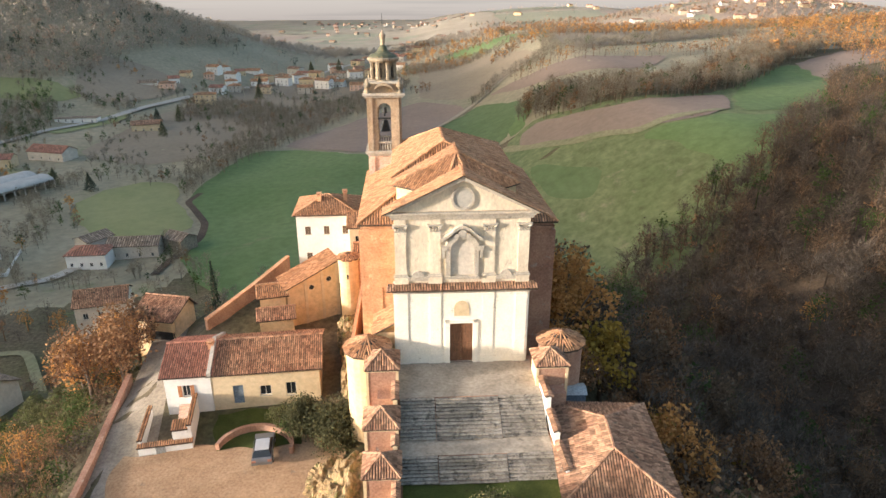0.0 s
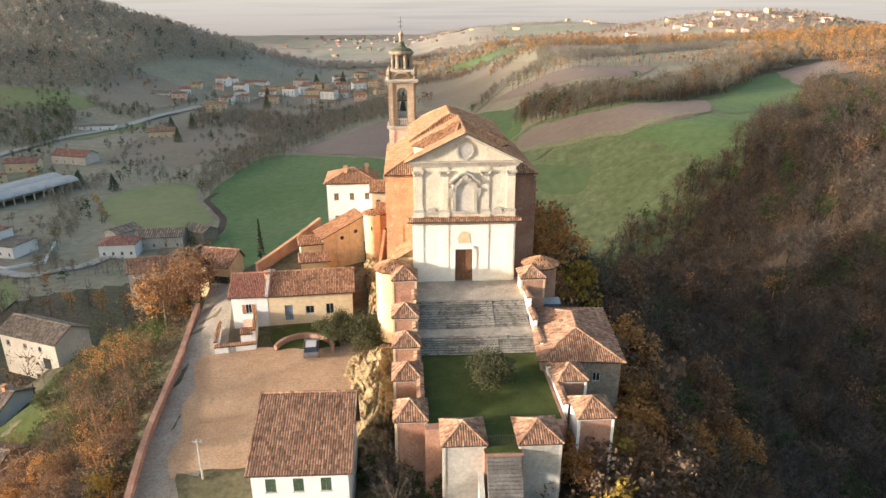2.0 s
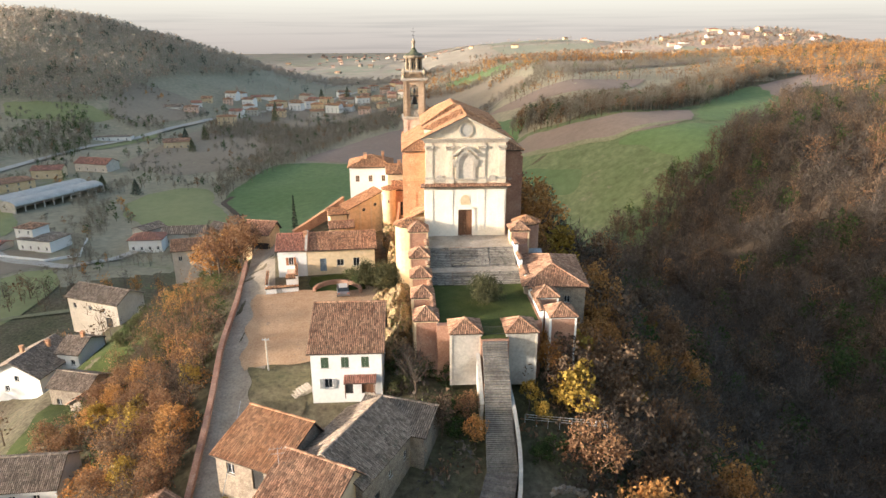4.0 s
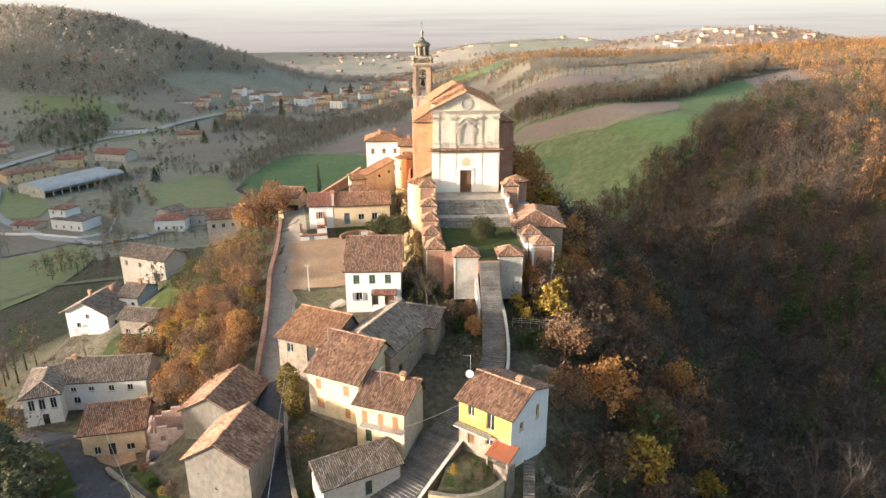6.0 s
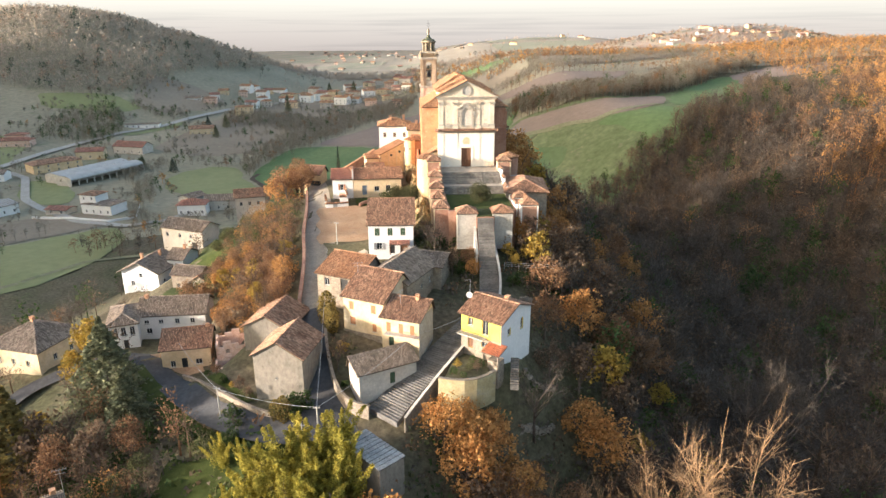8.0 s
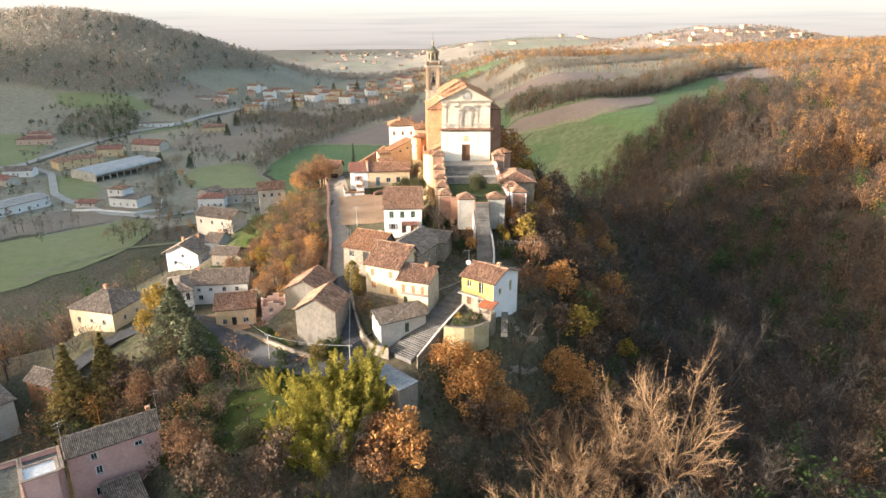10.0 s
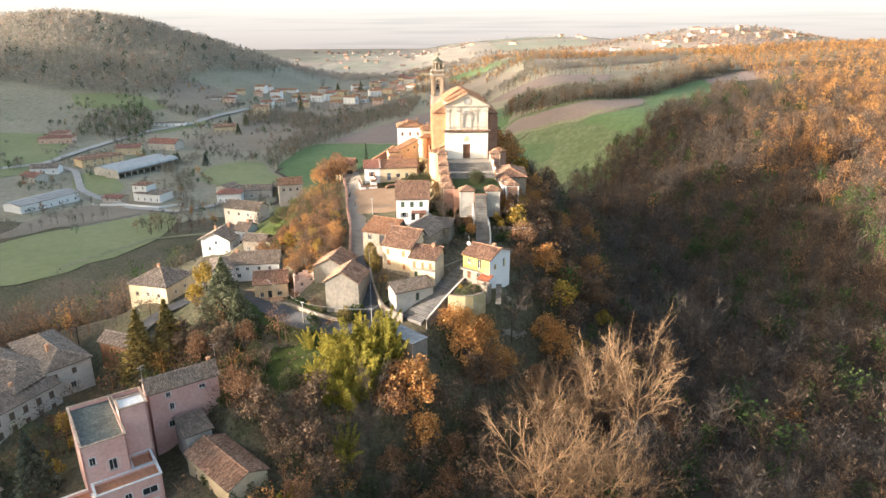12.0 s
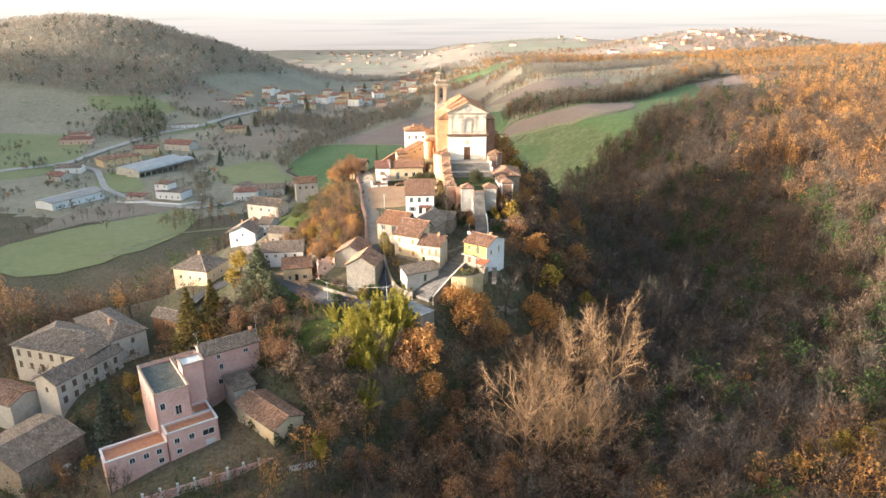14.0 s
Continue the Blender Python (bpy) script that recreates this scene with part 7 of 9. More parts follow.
def vaulted_shed(x, y, length, width, turn, bays=10):
    """A long shed under a ribbed barrel roof, one side open between pillars."""
    z = float(gz(x, y)) - 0.4
    t = thing("warehouse", "long open-sided shed under a ribbed pale barrel roof", "shed", "sheds in the valley", pose(x, y, z, 0, 0, turn))
    hw, n = width / 2, 10
    ring = [(hw * 1.04 * math.cos(math.pi * k / n), 4.6 + 2.2 * math.sin(math.pi * k / n)) for k in range(n + 1)]
    for i in range(bays * 2):
        x0, x1 = length * i / (bays * 2), length * (i + 1) / (bays * 2) - 0.12
        g = Geo()
        g.add([(xx, yy, zz + d) for d in (0, 0.18) for xx in (x0, x1) for yy, zz in ring],
              [(k, k + 1, n + 2 + k, n + 1 + k) for k in range(n)] + [(2 * n + 2 + k, 3 * n + 3 + k, 3 * n + 4 + k, 2 * n + 3 + k) for k in range(n)]
              + [(0, n + 1, 3 * n + 3, 2 * n + 2), (n, 3 * n + 2, 4 * n + 3, 2 * n + 1)])
        part("roof_panel", g, "shed_roof", t)
    for i in range(bays + 1):
        g = Geo()
        g.box(length * i / bays - 0.3, -hw, 0, length * i / bays + 0.3, -hw + 0.5, 4.7)
        part("pillar", g, "beige", t)
    g = Geo()
    g.box(0, hw - 0.4, 0, length, hw, 4.7)
    part("back_wall", g, "beige", t)
    for xx in (0, length - 0.35):
        g = Geo()
        g.add([(xa, yy, zz) for xa in (xx, xx + 0.35) for yy, zz in [(hw, 0)] + ring + [(-hw, 0)]], [tuple(range(n + 3)), tuple(range(n + 3, 2 * n + 6))[::-1]])
        part("end_wall", g, "beige", t)


vaulted_shed(-231, 281, 54, 12.5, 66.5)
vaulted_shed(-243, 290, 52, 12.5, 66.5)
far_house(-257, 322, 30, 14, 6, 50, "ochre", "tile", "ochre farm range with an orange-brown hipped roof", 5, 2.2, "hip")
far_house(-256, 360, 18, 10, 5.5, 12, "cream", "tile_red", "cream house with a red roof by the sheds", 3)
far_house(-237, 378, 25, 12, 5.5, -14, "beige", "tile_red", "long farmhouse with a broad red roof beside the road", 4, 3.0)
far_house(-332, 392, 26, 12, 5.0, 10, "salmon", "tile_red", "low reddish house in the valley", 4, 1.8, "hip")
far_house(-332, 398, 14, 10, 8.0, 10, "salmon", "tile_red", "raised middle part of the reddish house", 3, 1.4, "hip")
far_house(-285, 294, 18, 9, 4.5, 8, "white", "tile_grey", "low white house beside the lane", 3)
far_house(-283, 272, 15, 9, 4, -25, "beige", "tile_red", "low farm building with a red roof", 2)
far_house(-233, 212, 36, 15, 5, 66, "white", "shed_roof", "long white workshop with a pale ribbed roof", 7, 1.4, tw=1.6, name="warehouse")
far_house(-180, 219, 17, 12, 5.2, -14, "white", "tile_grey", "white cubic villa with terraces", 4, 0.5, "hip")
far_house(-186, 223, 9.5, 9, 9.4, -14, "white", "tile", "taller part of the white villa", 2, 1.3, "hip")
far_house(-203, 222, 12, 8, 2.8, -10, "beige", "tile_red", "low garage with a red-brown roof beside the villa", 2, 1.0)
for ax, ay, bx, by in ((-212, 216, -190, 212), (-190, 212, -168, 206), (-168, 206, -158, 214), (-158, 214, -166, 236)):
    wall_path("garden_wall", [(ax, ay, float(gz(ax, ay)) + 1.3), (bx, by, float(gz(bx, by)) + 1.3)], 0.4, 1.2, ("white", "white"), "low white garden wall round the villa")
far_house(-264, 474, 20, 9, 4.0, 8, "white", "tile_grey", "low white bungalow with a terrace", 3, 0.8, "hip")
far_house(-277, 471, 10, 7, 3.0, 8, "white", "tile_grey", "flat white annex of the bungalow", 2, 0.5, "hip")
far_house(-210, 458, 20, 11, 5.5, 20, "cream", "tile", "pale farmhouse beside the road", 4)
far_house(-202, 556, 17, 11, 9.5, 12, "cream", "tile_bright", "cream block of flats with an orange roof", 4, 1.5, "hip")
far_house(-265, 592, 16, 8, 4, 10, "white", "tile_grey", "long white house above the road", 3)
far_house(-247, 590, 13, 10, 7, 10, "salmon", "tile", "salmon house above the road", 3, 1.5, "hip")
far_house(-120, 232, 19, 9, 5.5, 6, "beige", "tile_grey", "brown-roofed farm range with an open barn front", 4, 2.2)
far_house(-107, 238, 10, 8, 5, -30, "stone", "tile_grey", "stone barn of the farm", 2, 2.0)
far_house(-136, 240, 11, 9, 5, 60, "grey", "tile_grey", "grey lean-to barn by the farm", 1, 1.6)
far_house(-133, 222, 14, 10, 5.5, 6, "white", "tile_red", "white farmhouse with a dark red hipped roof", 4, 2.2, "hip")
far_house(-52, 600, 9, 8, 7, 0, "salmon", "tile", "lone pale house in the fields", 2)
spots = []
while len(spots) < 46:
    t = random.random()
    x, y = -235 + 190 * t + random.uniform(-25, 25), 590 + 250 * t * random.uniform(0.2, 1.3) + random.uniform(-20, 90)
    if all((x - a) ** 2 + (y - b) ** 2 > 330 for a, b in spots):
        spots.append((x, y))
for x, y in spots:
    far_house(x, y, random.uniform(9, 17), random.uniform(8, 11), random.choice((5.5, 6.5, 8.5)), random.uniform(-30, 30), random.choice(("white", "cream", "beige", "cream", "salmon", "white")),
              random.choice(("tile_bright", "tile", "tile_red", "tile_bright")), "village house with a tiled roof in the valley", 3, 1.9, random.choice(("x", "x", "hip")), tw=1.2)
spots = []
while len(spots) < 44:
    c = random.choice(((590, 1290, 110, 60), (430, 1150, 90, 60), (690, 1180, 80, 60), (330, 1840, 150, 70), (520, 820, 60, 40)))
    x, y = random.gauss(c[0], c[2]), random.gauss(c[1], c[3])
    if all((x - a) ** 2 + (y - b) ** 2 > 350 for a, b in spots):
        spots.append((x, y))
for x, y in spots:
    far_house(x, y, random.uniform(10, 20), random.uniform(9, 12), random.choice((6, 8)), random.uniform(-30, 30), random.choice(("white", "cream", "cream", "salmon", "ochre")),
              random.choice(("tile_bright", "tile_red", "tile")), "hilltop village house with a tiled roof", 0, 2.0, random.choice(("x", "hip")), tw=2.0)

spots = []
while len(spots) < 80:
    x, y = random.uniform(-520, 120), random.uniform(1050, 2600)
    if abs(x) < 0.55 * y and all((x - a) ** 2 + (y - b) ** 2 > 900 for a, b in spots):
        spots.append((x, y))
for x, y in spots:
    far_house(x, y, random.uniform(7, 14), random.uniform(8, 14), random.choice((4, 5, 7)), random.uniform(-30, 30), random.choice(("plaster_grey", "salmon", "beige", "stone")),
              random.choice(("tile_bright", "tile_red", "tile")), "pale town building on the distant plain", 0, 1.6, "x", tw=3.0)

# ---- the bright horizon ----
# glowing backdrop ring: haze of sky and far plain painted by height
hz = bpy.data.materials.new("glowing_haze_horizon")
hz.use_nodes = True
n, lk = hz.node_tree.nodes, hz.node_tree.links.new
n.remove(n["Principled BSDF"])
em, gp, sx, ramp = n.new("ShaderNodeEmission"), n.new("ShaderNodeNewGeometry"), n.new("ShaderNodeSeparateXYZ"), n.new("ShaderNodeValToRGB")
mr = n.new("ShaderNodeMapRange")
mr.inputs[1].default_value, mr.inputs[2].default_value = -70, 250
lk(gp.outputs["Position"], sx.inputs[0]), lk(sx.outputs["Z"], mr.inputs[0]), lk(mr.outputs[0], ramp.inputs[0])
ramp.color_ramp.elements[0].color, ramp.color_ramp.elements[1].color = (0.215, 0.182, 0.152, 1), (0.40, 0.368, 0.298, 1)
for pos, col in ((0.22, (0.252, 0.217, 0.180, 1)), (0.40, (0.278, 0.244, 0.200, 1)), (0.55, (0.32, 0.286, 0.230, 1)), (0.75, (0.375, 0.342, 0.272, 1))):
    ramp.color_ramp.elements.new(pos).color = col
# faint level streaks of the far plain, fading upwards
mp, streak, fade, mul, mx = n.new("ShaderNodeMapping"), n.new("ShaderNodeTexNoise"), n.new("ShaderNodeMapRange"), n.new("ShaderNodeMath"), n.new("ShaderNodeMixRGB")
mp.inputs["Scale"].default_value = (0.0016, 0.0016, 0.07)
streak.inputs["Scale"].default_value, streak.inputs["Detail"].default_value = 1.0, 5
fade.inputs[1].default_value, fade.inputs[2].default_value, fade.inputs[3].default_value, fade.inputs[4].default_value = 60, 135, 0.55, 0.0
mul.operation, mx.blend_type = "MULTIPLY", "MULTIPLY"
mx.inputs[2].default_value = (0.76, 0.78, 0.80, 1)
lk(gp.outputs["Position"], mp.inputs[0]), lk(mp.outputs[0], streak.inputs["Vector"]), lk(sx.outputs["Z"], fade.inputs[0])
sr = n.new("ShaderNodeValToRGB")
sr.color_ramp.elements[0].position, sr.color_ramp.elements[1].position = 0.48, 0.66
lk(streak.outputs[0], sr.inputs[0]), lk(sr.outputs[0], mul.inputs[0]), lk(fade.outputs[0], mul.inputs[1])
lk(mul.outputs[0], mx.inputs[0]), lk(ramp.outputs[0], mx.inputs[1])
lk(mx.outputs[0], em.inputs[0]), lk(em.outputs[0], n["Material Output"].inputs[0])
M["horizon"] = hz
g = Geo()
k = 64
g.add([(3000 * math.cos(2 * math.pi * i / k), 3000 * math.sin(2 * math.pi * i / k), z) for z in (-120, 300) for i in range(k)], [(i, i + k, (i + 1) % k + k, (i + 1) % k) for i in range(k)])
tagged(part("backdrop", g, "horizon"), "glowing painted backdrop of hazy sky and plain along the horizon", "sky", kind="structure")


# ---- aerials, fountain and ivy at the hill's foot ----
def aerial(x, y, z, h, turn):
    t = thing("aerial", "thin metal television aerial on a mast", "aerial", m=pose(x, y, z, 0, 0, turn))
    g = Geo()
    g.tube([(0, 0, -1.2), (0, 0, h)], 0.04, 0.03, 6)
    part("mast", g, "metal", t)
    for k, w in ((h - 0.1, 0.9), (h - 0.7, 0.7)):
        g = Geo()
        g.tube([(-w, 0, k), (w, 0, k)], 0.025, 0.025, 4)
        part("boom", g, "metal", t)
    for i in range(5):
        g = Geo()
        g.tube([(-0.8 + 0.4 * i, -0.35, h - 0.08), (-0.8 + 0.4 * i, 0.35, h - 0.08)], 0.015, 0.015, 4)
        part("element", g, "metal", t)


aerial(-54.6, -27.6, -26.6, 4.0, 20)
aerial(-66.4, -36.2, -27.6, 4.4, 60)
aerial(-19.0, 8.4, -9.4, 2.6, 10)
aerial(-11.0, 0.6, -11.4, 2.4, 70)
fountain = thing("fountain", "pale stone garden fountain with a round basin", "fountain", m=pose(-92.0, -54.5, float(gz(-92.0, -54.5))))
g = Geo()
g.lathe(0, 0, [(1.5, -0.5), (1.6, 0.45), (1.75, 0.55), (1.45, 0.6), (1.35, 0.3), (0.3, 0.25)], 20)
part("basin", g, "grey", fountain)
g = Geo()
g.lathe(0, 0, [(0.35, 0.2), (0.18, 0.6), (0.16, 1.3), (0.3, 1.45)], 12)
part("pedestal", g, "grey", fountain)
g = Geo()
g.lathe(0, 0, [(0.2, 1.4), (0.8, 1.75), (0.85, 1.85), (0.2, 1.7), (0.12, 2.3), (0.02, 2.5)], 16)
part("bowl", g, "frame", fountain)


# ---- trees ----
def leaf_mesh(name, V, mat):
    """One mesh of loose triangles, one to each quad of V: n x 4 x 3."""
    T = np.stack([V[:, 0], V[:, 1], (V[:, 2] + V[:, 3]) / 2], 1)
    me = bpy.data.meshes.new(name)
    k = len(T)
    me.vertices.add(3 * k)
    me.vertices.foreach_set("co", np.ascontiguousarray(T, dtype=np.float32).ravel())
    me.loops.add(3 * k)
    me.loops.foreach_set("vertex_index", np.arange(3 * k, dtype=np.int32))
    me.polygons.add(k)
    me.polygons.foreach_set("loop_start", np.arange(0, 3 * k, 3, dtype=np.int32))
    me.materials.append(M[mat])
    me.update(calc_edges=True)
    return me


def quad_mesh(name, V, mat):
    """One mesh of loose quads; V: n x 4 x 3."""
    me = bpy.data.meshes.new(name)
    k = len(V)
    me.vertices.add(4 * k)
    me.vertices.foreach_set("co", np.ascontiguousarray(V, dtype=np.float32).ravel())
    me.loops.add(4 * k)
    me.loops.foreach_set("vertex_index", np.arange(4 * k, dtype=np.int32))
    me.polygons.add(k)
    me.polygons.foreach_set("loop_start", np.arange(0, 4 * k, 4, dtype=np.int32))
    me.materials.append(M[mat])
    me.update(calc_edges=True)
    return me


def unit(a):
    return a / np.maximum(np.linalg.norm(a, axis=-1, keepdims=True), 1e-6)


def leaf_quads(rs, C, size, flat=0.0):
    """Small leaf quads at the centres C, turned at random."""
    k = len(C)
    a = unit(rs.normal(size=(k, 3)) * (1, 1, 1 - flat))
    b = unit(np.cross(a, rs.normal(size=(k, 3))))
    s = size * rs.uniform(0.6, 1.3, (k, 1))
    a, b = a * s, b * s * 0.7
    return np.stack([C - a - b * 0.4, C + a * 0.2 - b, C + a + b * 0.3, C - a * 0.3 + b], 1)


def stick_quads(rs, P, Q, w):
    """Thin slivers from P to Q."""
    d = unit(Q - P)
    s = unit(np.cross(d, rs.normal(size=P.shape))) * np.reshape(w, (-1, 1)) * 0.5
    return np.stack([P - s, P + s, Q + s * 0.35, Q - s * 0.35], 1)


def ball(rs, k):
    return unit(rs.normal(size=(k, 3))) * rs.uniform(0, 1, (k, 1)) ** (1 / 3)


def leafy_crown(seed, h, rx, clumps, leaves, size, low=0.3, clump_r=0.28):
    rs = np.random.RandomState(seed)
    c = ball(rs, clumps) ** 1
    c = c * (0.75 + 0.25 * rs.uniform(size=(clumps, 1))) * (rx, rx, h * (1 - low) / 2) + (0, 0, h * (1 + low) / 2)
    c[:, :2] *= (1.15 - 0.5 * np.clip((c[:, 2:] / h - 0.5) * 2, 0, 1))
    which = rs.randint(0, clumps, leaves)
    r = rx * clump_r * rs.uniform(0.6, 1.4, clumps)
    p = c[which] + unit(rs.normal(size=(leaves, 3))) * (r[which] * rs.uniform(0.3, 1, leaves) ** 0.5)[:, None]
    return leaf_quads(rs, p, size), c


def branches(seed, h, spread, up, limbs, subs, twigs, fork=0.35):
    """Segments of a bare tree: limbs, sub-limbs and twigs as arrays of (start, end, width)."""
    rs = np.random.RandomState(seed)
    big, sub, fine = [], [], []
    for i in range(limbs):
        t = fork + (1 - fork) * 0.55 * (i / limbs)
        a = i * 2.4 + rs.uniform(-0.4, 0.4)
        p = np.array([0, 0, h * t * 0.8])
        d = unit(np.array([math.cos(a) * spread, math.sin(a) * spread, up]) + rs.normal(size=3) * 0.1)
        L = h * rs.uniform(0.42, 0.6)
        q = p + d * L * 0.55
        q2 = q + unit(d + np.array([0, 0, 0.35])) * L * 0.5
        big += [(p, q, 0.05 * h * 0.35), (q, q2, 0.05 * h * 0.2)]
        for j in range(subs):
            s = rs.uniform(0.25, 1.0)
            o = p + (q - p) * min(1, s * 1.8) if s < 0.55 else q + (q2 - q) * (s - 0.55) / 0.45
            d2 = unit(d + rs.normal(size=3) * 0.55 + np.array([0, 0, up * 0.25]))
            e = o + d2 * h * rs.uniform(0.13, 0.24)
            sub.append((o, e, 0.0055 * h))
            for k in range(twigs):
                o2 = o + (e - o) * rs.uniform(0.3, 1)
                d3 = unit(d2 + rs.normal(size=3) * 0.6 + np.array([0, 0, up * 0.2]))
                fine.append((o2, o2 + d3 * h * rs.uniform(0.06, 0.13), 0.0028 * h))
    return big, sub, fine


def sticks(rs, segs):
    P, Q, w = (np.array([s[k] for s in segs]) for k in range(3))
    return stick_quads(rs, P, Q, w)


def trunk_mesh(h, r, big, mat, name="trunk"):
    g = Geo()
    g.tube([(0, 0, -1.0), (0.02 * h, 0.01 * h, h * 0.3), (0, 0, h * 0.62)], r, r * 0.35, 7)
    for p, q, w in big:
        g.tube([tuple(p), tuple((p + q) / 2 + (0, 0, 0.01 * h)), tuple(q)], max(w * 0.55, 0.05), max(w * 0.28, 0.03), 4)
    return g.mesh(name, mat, True)


KINDS = {}


def leafy_kind(key, mat, h, rx, clumps, leaves, size, seeds, low=0.3, bark="bark", clump_r=0.28, fine_twigs=0, limbs=9):
    out = []
    for s in seeds:
        V, c = leafy_crown(s, h, rx, clumps, leaves, size, low, clump_r)
        rs = np.random.RandomState(s)
        big = [(np.array([0, 0, h * rs.uniform(0.2, 0.5)]), p * 0.95, 0.02 * h) for p in c[:limbs]]
        if fine_twigs:
            o = c[rs.randint(0, clumps, fine_twigs)]
            d = unit(rs.normal(size=(fine_twigs, 3)) + (0, 0, 0.8)) * rx * rs.uniform(0.2, 0.5, (fine_twigs, 1))
            V = np.concatenate([V, stick_quads(rs, o, o + d, np.full(fine_twigs, 0.05))])
        out.append((trunk_mesh(h, 0.028 * h, big, bark), quad_mesh("crown", V, mat)))
    KINDS[key] = out


def bare_kind(key, mat, h, spread, up, limbs, subs, twigs, seeds, bark="bark", leaves=0, leaf_size=0.22, fork=0.3):
    out = []
    for s in seeds:
        big, sub, fine = branches(s, h, spread, up, limbs, subs, twigs, fork)
        rs = np.random.RandomState(s)
        V = np.concatenate([sticks(rs, sub), sticks(rs, fine)])
        if leaves:
            e = np.array([f[1] for f in fine])
            V = np.concatenate([V, leaf_quads(rs, e[rs.randint(0, len(e), leaves)] + rs.normal(size=(leaves, 3)) * 0.3, leaf_size)])
        out.append((trunk_mesh(h, 0.024 * h, big, bark), quad_mesh("crown", V, mat)))
    KINDS[key] = out


leafy_kind("orange", "leaves_orange", 9, 3.4, 60, 1900, 0.17, (1, 2, 3), fine_twigs=80)
leafy_kind("rust", "leaves_rust", 9, 3.3, 54, 1850, 0.155, (4, 5, 6), fine_twigs=120)
leafy_kind("brown", "leaves_brown", 9, 3.2, 30, 700, 0.24, (7, 8, 9), fine_twigs=200)
leafy_kind("gold", "leaves_gold", 7, 2.6, 26, 1000, 0.2, (10, 11), fine_twigs=60)
leafy_kind("olive", "leaves_olive", 4.5, 2.2, 36, 1500, 0.115, (15, 16, 17), low=0.15)
leafy_kind("green", "leaves_green", 3.2, 1.6, 30, 1000, 0.12, (18, 19, 20), low=0.02)
leafy_kind("bush", "leaves_bush", 3.0, 1.75, 70, 9000, 0.07, (71, 72), low=0.0, clump_r=0.42)
bare_kind("twig", "leaves_twig", 9, 0.7, 1.1, 8, 11, 9, (31, 32, 33, 34))
bare_kind("twig_brown", "leaves_brown", 9, 0.65, 1.1, 8, 10, 8, (35, 36, 37), leaves=420)
bare_kind("poplar", "bark_pale", 13, 0.95, 0.85, 11, 14, 11, (41, 42, 43), bark="bark_pale", fork=0.2)


def conifer(key, mat, h, r, n, seeds, size=0.28):
    out = []
    for s in seeds:
        rs = np.random.RandomState(s)
        z = rs.uniform(0.06, 1, n) ** 0.85
        tier = np.round(z * 13) / 13 + rs.normal(size=n) * 0.015
        a = rs.uniform(0, 2 * math.pi, n)
        wob = 1 + 0.25 * np.sin(a * 3 + s) + 0.2 * np.sin(a * 7 + tier * 30)
        rad = r * (1.02 - tier) * wob * rs.uniform(0.25, 1, n) ** 0.5
        C = np.stack([np.cos(a) * rad, np.sin(a) * rad, h * tier - rad * 0.22 + 0.4], 1)
        out.append((trunk_mesh(h, 0.02 * h, [], "bark"), quad_mesh("crown", leaf_quads(rs, C, size, 0.5), mat)))
    KINDS[key] = out


def bamboo_kind(key, mat, h, spread, culms, leaves, seeds):
    """Arching culms, each a feathery plume of narrow drooping leaves."""
    out = []
    for s in seeds:
        rs = np.random.RandomState(s)
        foot = rs.normal(size=(culms, 2)) * spread * 0.35
        lean = foot * 0.9 + rs.normal(size=(culms, 2)) * spread * 0.4
        tall = h * rs.uniform(0.55, 1.0, culms)
        k = rs.randint(0, culms, leaves)
        t = 1 - rs.uniform(0, 0.86, leaves) ** 1.25
        bend = (t ** 2)[:, None]
        r = 0.62 * (1 - t ** 3) + 0.1
        C = np.concatenate([foot[k] + lean[k] * bend, (tall[k] * (t - 0.1 * t ** 4))[:, None]], 1) + ball(rs, leaves) * np.stack([r, r, r * 0.9], 1)
        P0 = np.concatenate([foot, np.full((culms, 1), -0.5)], 1)
        P1 = np.concatenate([foot + lean * 0.3, tall[:, None] * 0.54], 1)
        P2 = np.concatenate([foot + lean, tall[:, None] * 0.9], 1)
        S = np.concatenate([stick_quads(rs, P0, P1, np.full(culms, 0.09)), stick_quads(rs, P1, P2, np.full(culms, 0.06))])
        d = unit(rs.normal(size=(leaves, 3)) * (1, 1, 0.5) - (0, 0, 0.5)) * rs.uniform(0.14, 0.27, (leaves, 1))
        out.append((trunk_mesh(h * 0.7, 0.07, [], "leaves_lime"), quad_mesh("crown", np.concatenate([stick_quads(rs, C - d, C + d, np.full(leaves, 0.13)), S]), mat)))
    KINDS[key] = out


bamboo_kind("lime", "leaves_lime", 8.5, 2.2, 15, 3600, (12, 13, 14))
conifer("cedar", "leaves_cedar", 13, 4.6, 4200, (51, 52), 0.24)
conifer("larch", "leaves_conifer_gold", 13, 3.2, 2200, (53, 54), 0.27)
conifer("spruce", "leaves_blue", 8, 3.0, 1600, (55,), 0.25)
conifer("cypress", "leaves_conifer", 7, 0.75, 900, (56,), 0.16)


def column_kind(key, mat, h, r, n, seed):
    rs = np.random.RandomState(seed)
    z = rs.uniform(0.02, 1, n)
    a = rs.uniform(0, 2 * math.pi, n)
    rad = r * np.sin(np.clip(z * 0.92 + 0.08, 0, 1) * math.pi) ** 0.55 * rs.uniform(0.6, 1, n) * (1 + 0.2 * np.sin(a * 4 + z * 9))
    C = np.stack([np.cos(a) * rad, np.sin(a) * rad, h * z], 1)
    KINDS[key] = [(trunk_mesh(h, 0.1, [], "bark"), quad_mesh("crown", leaf_quads(rs, C, 0.16), mat))]


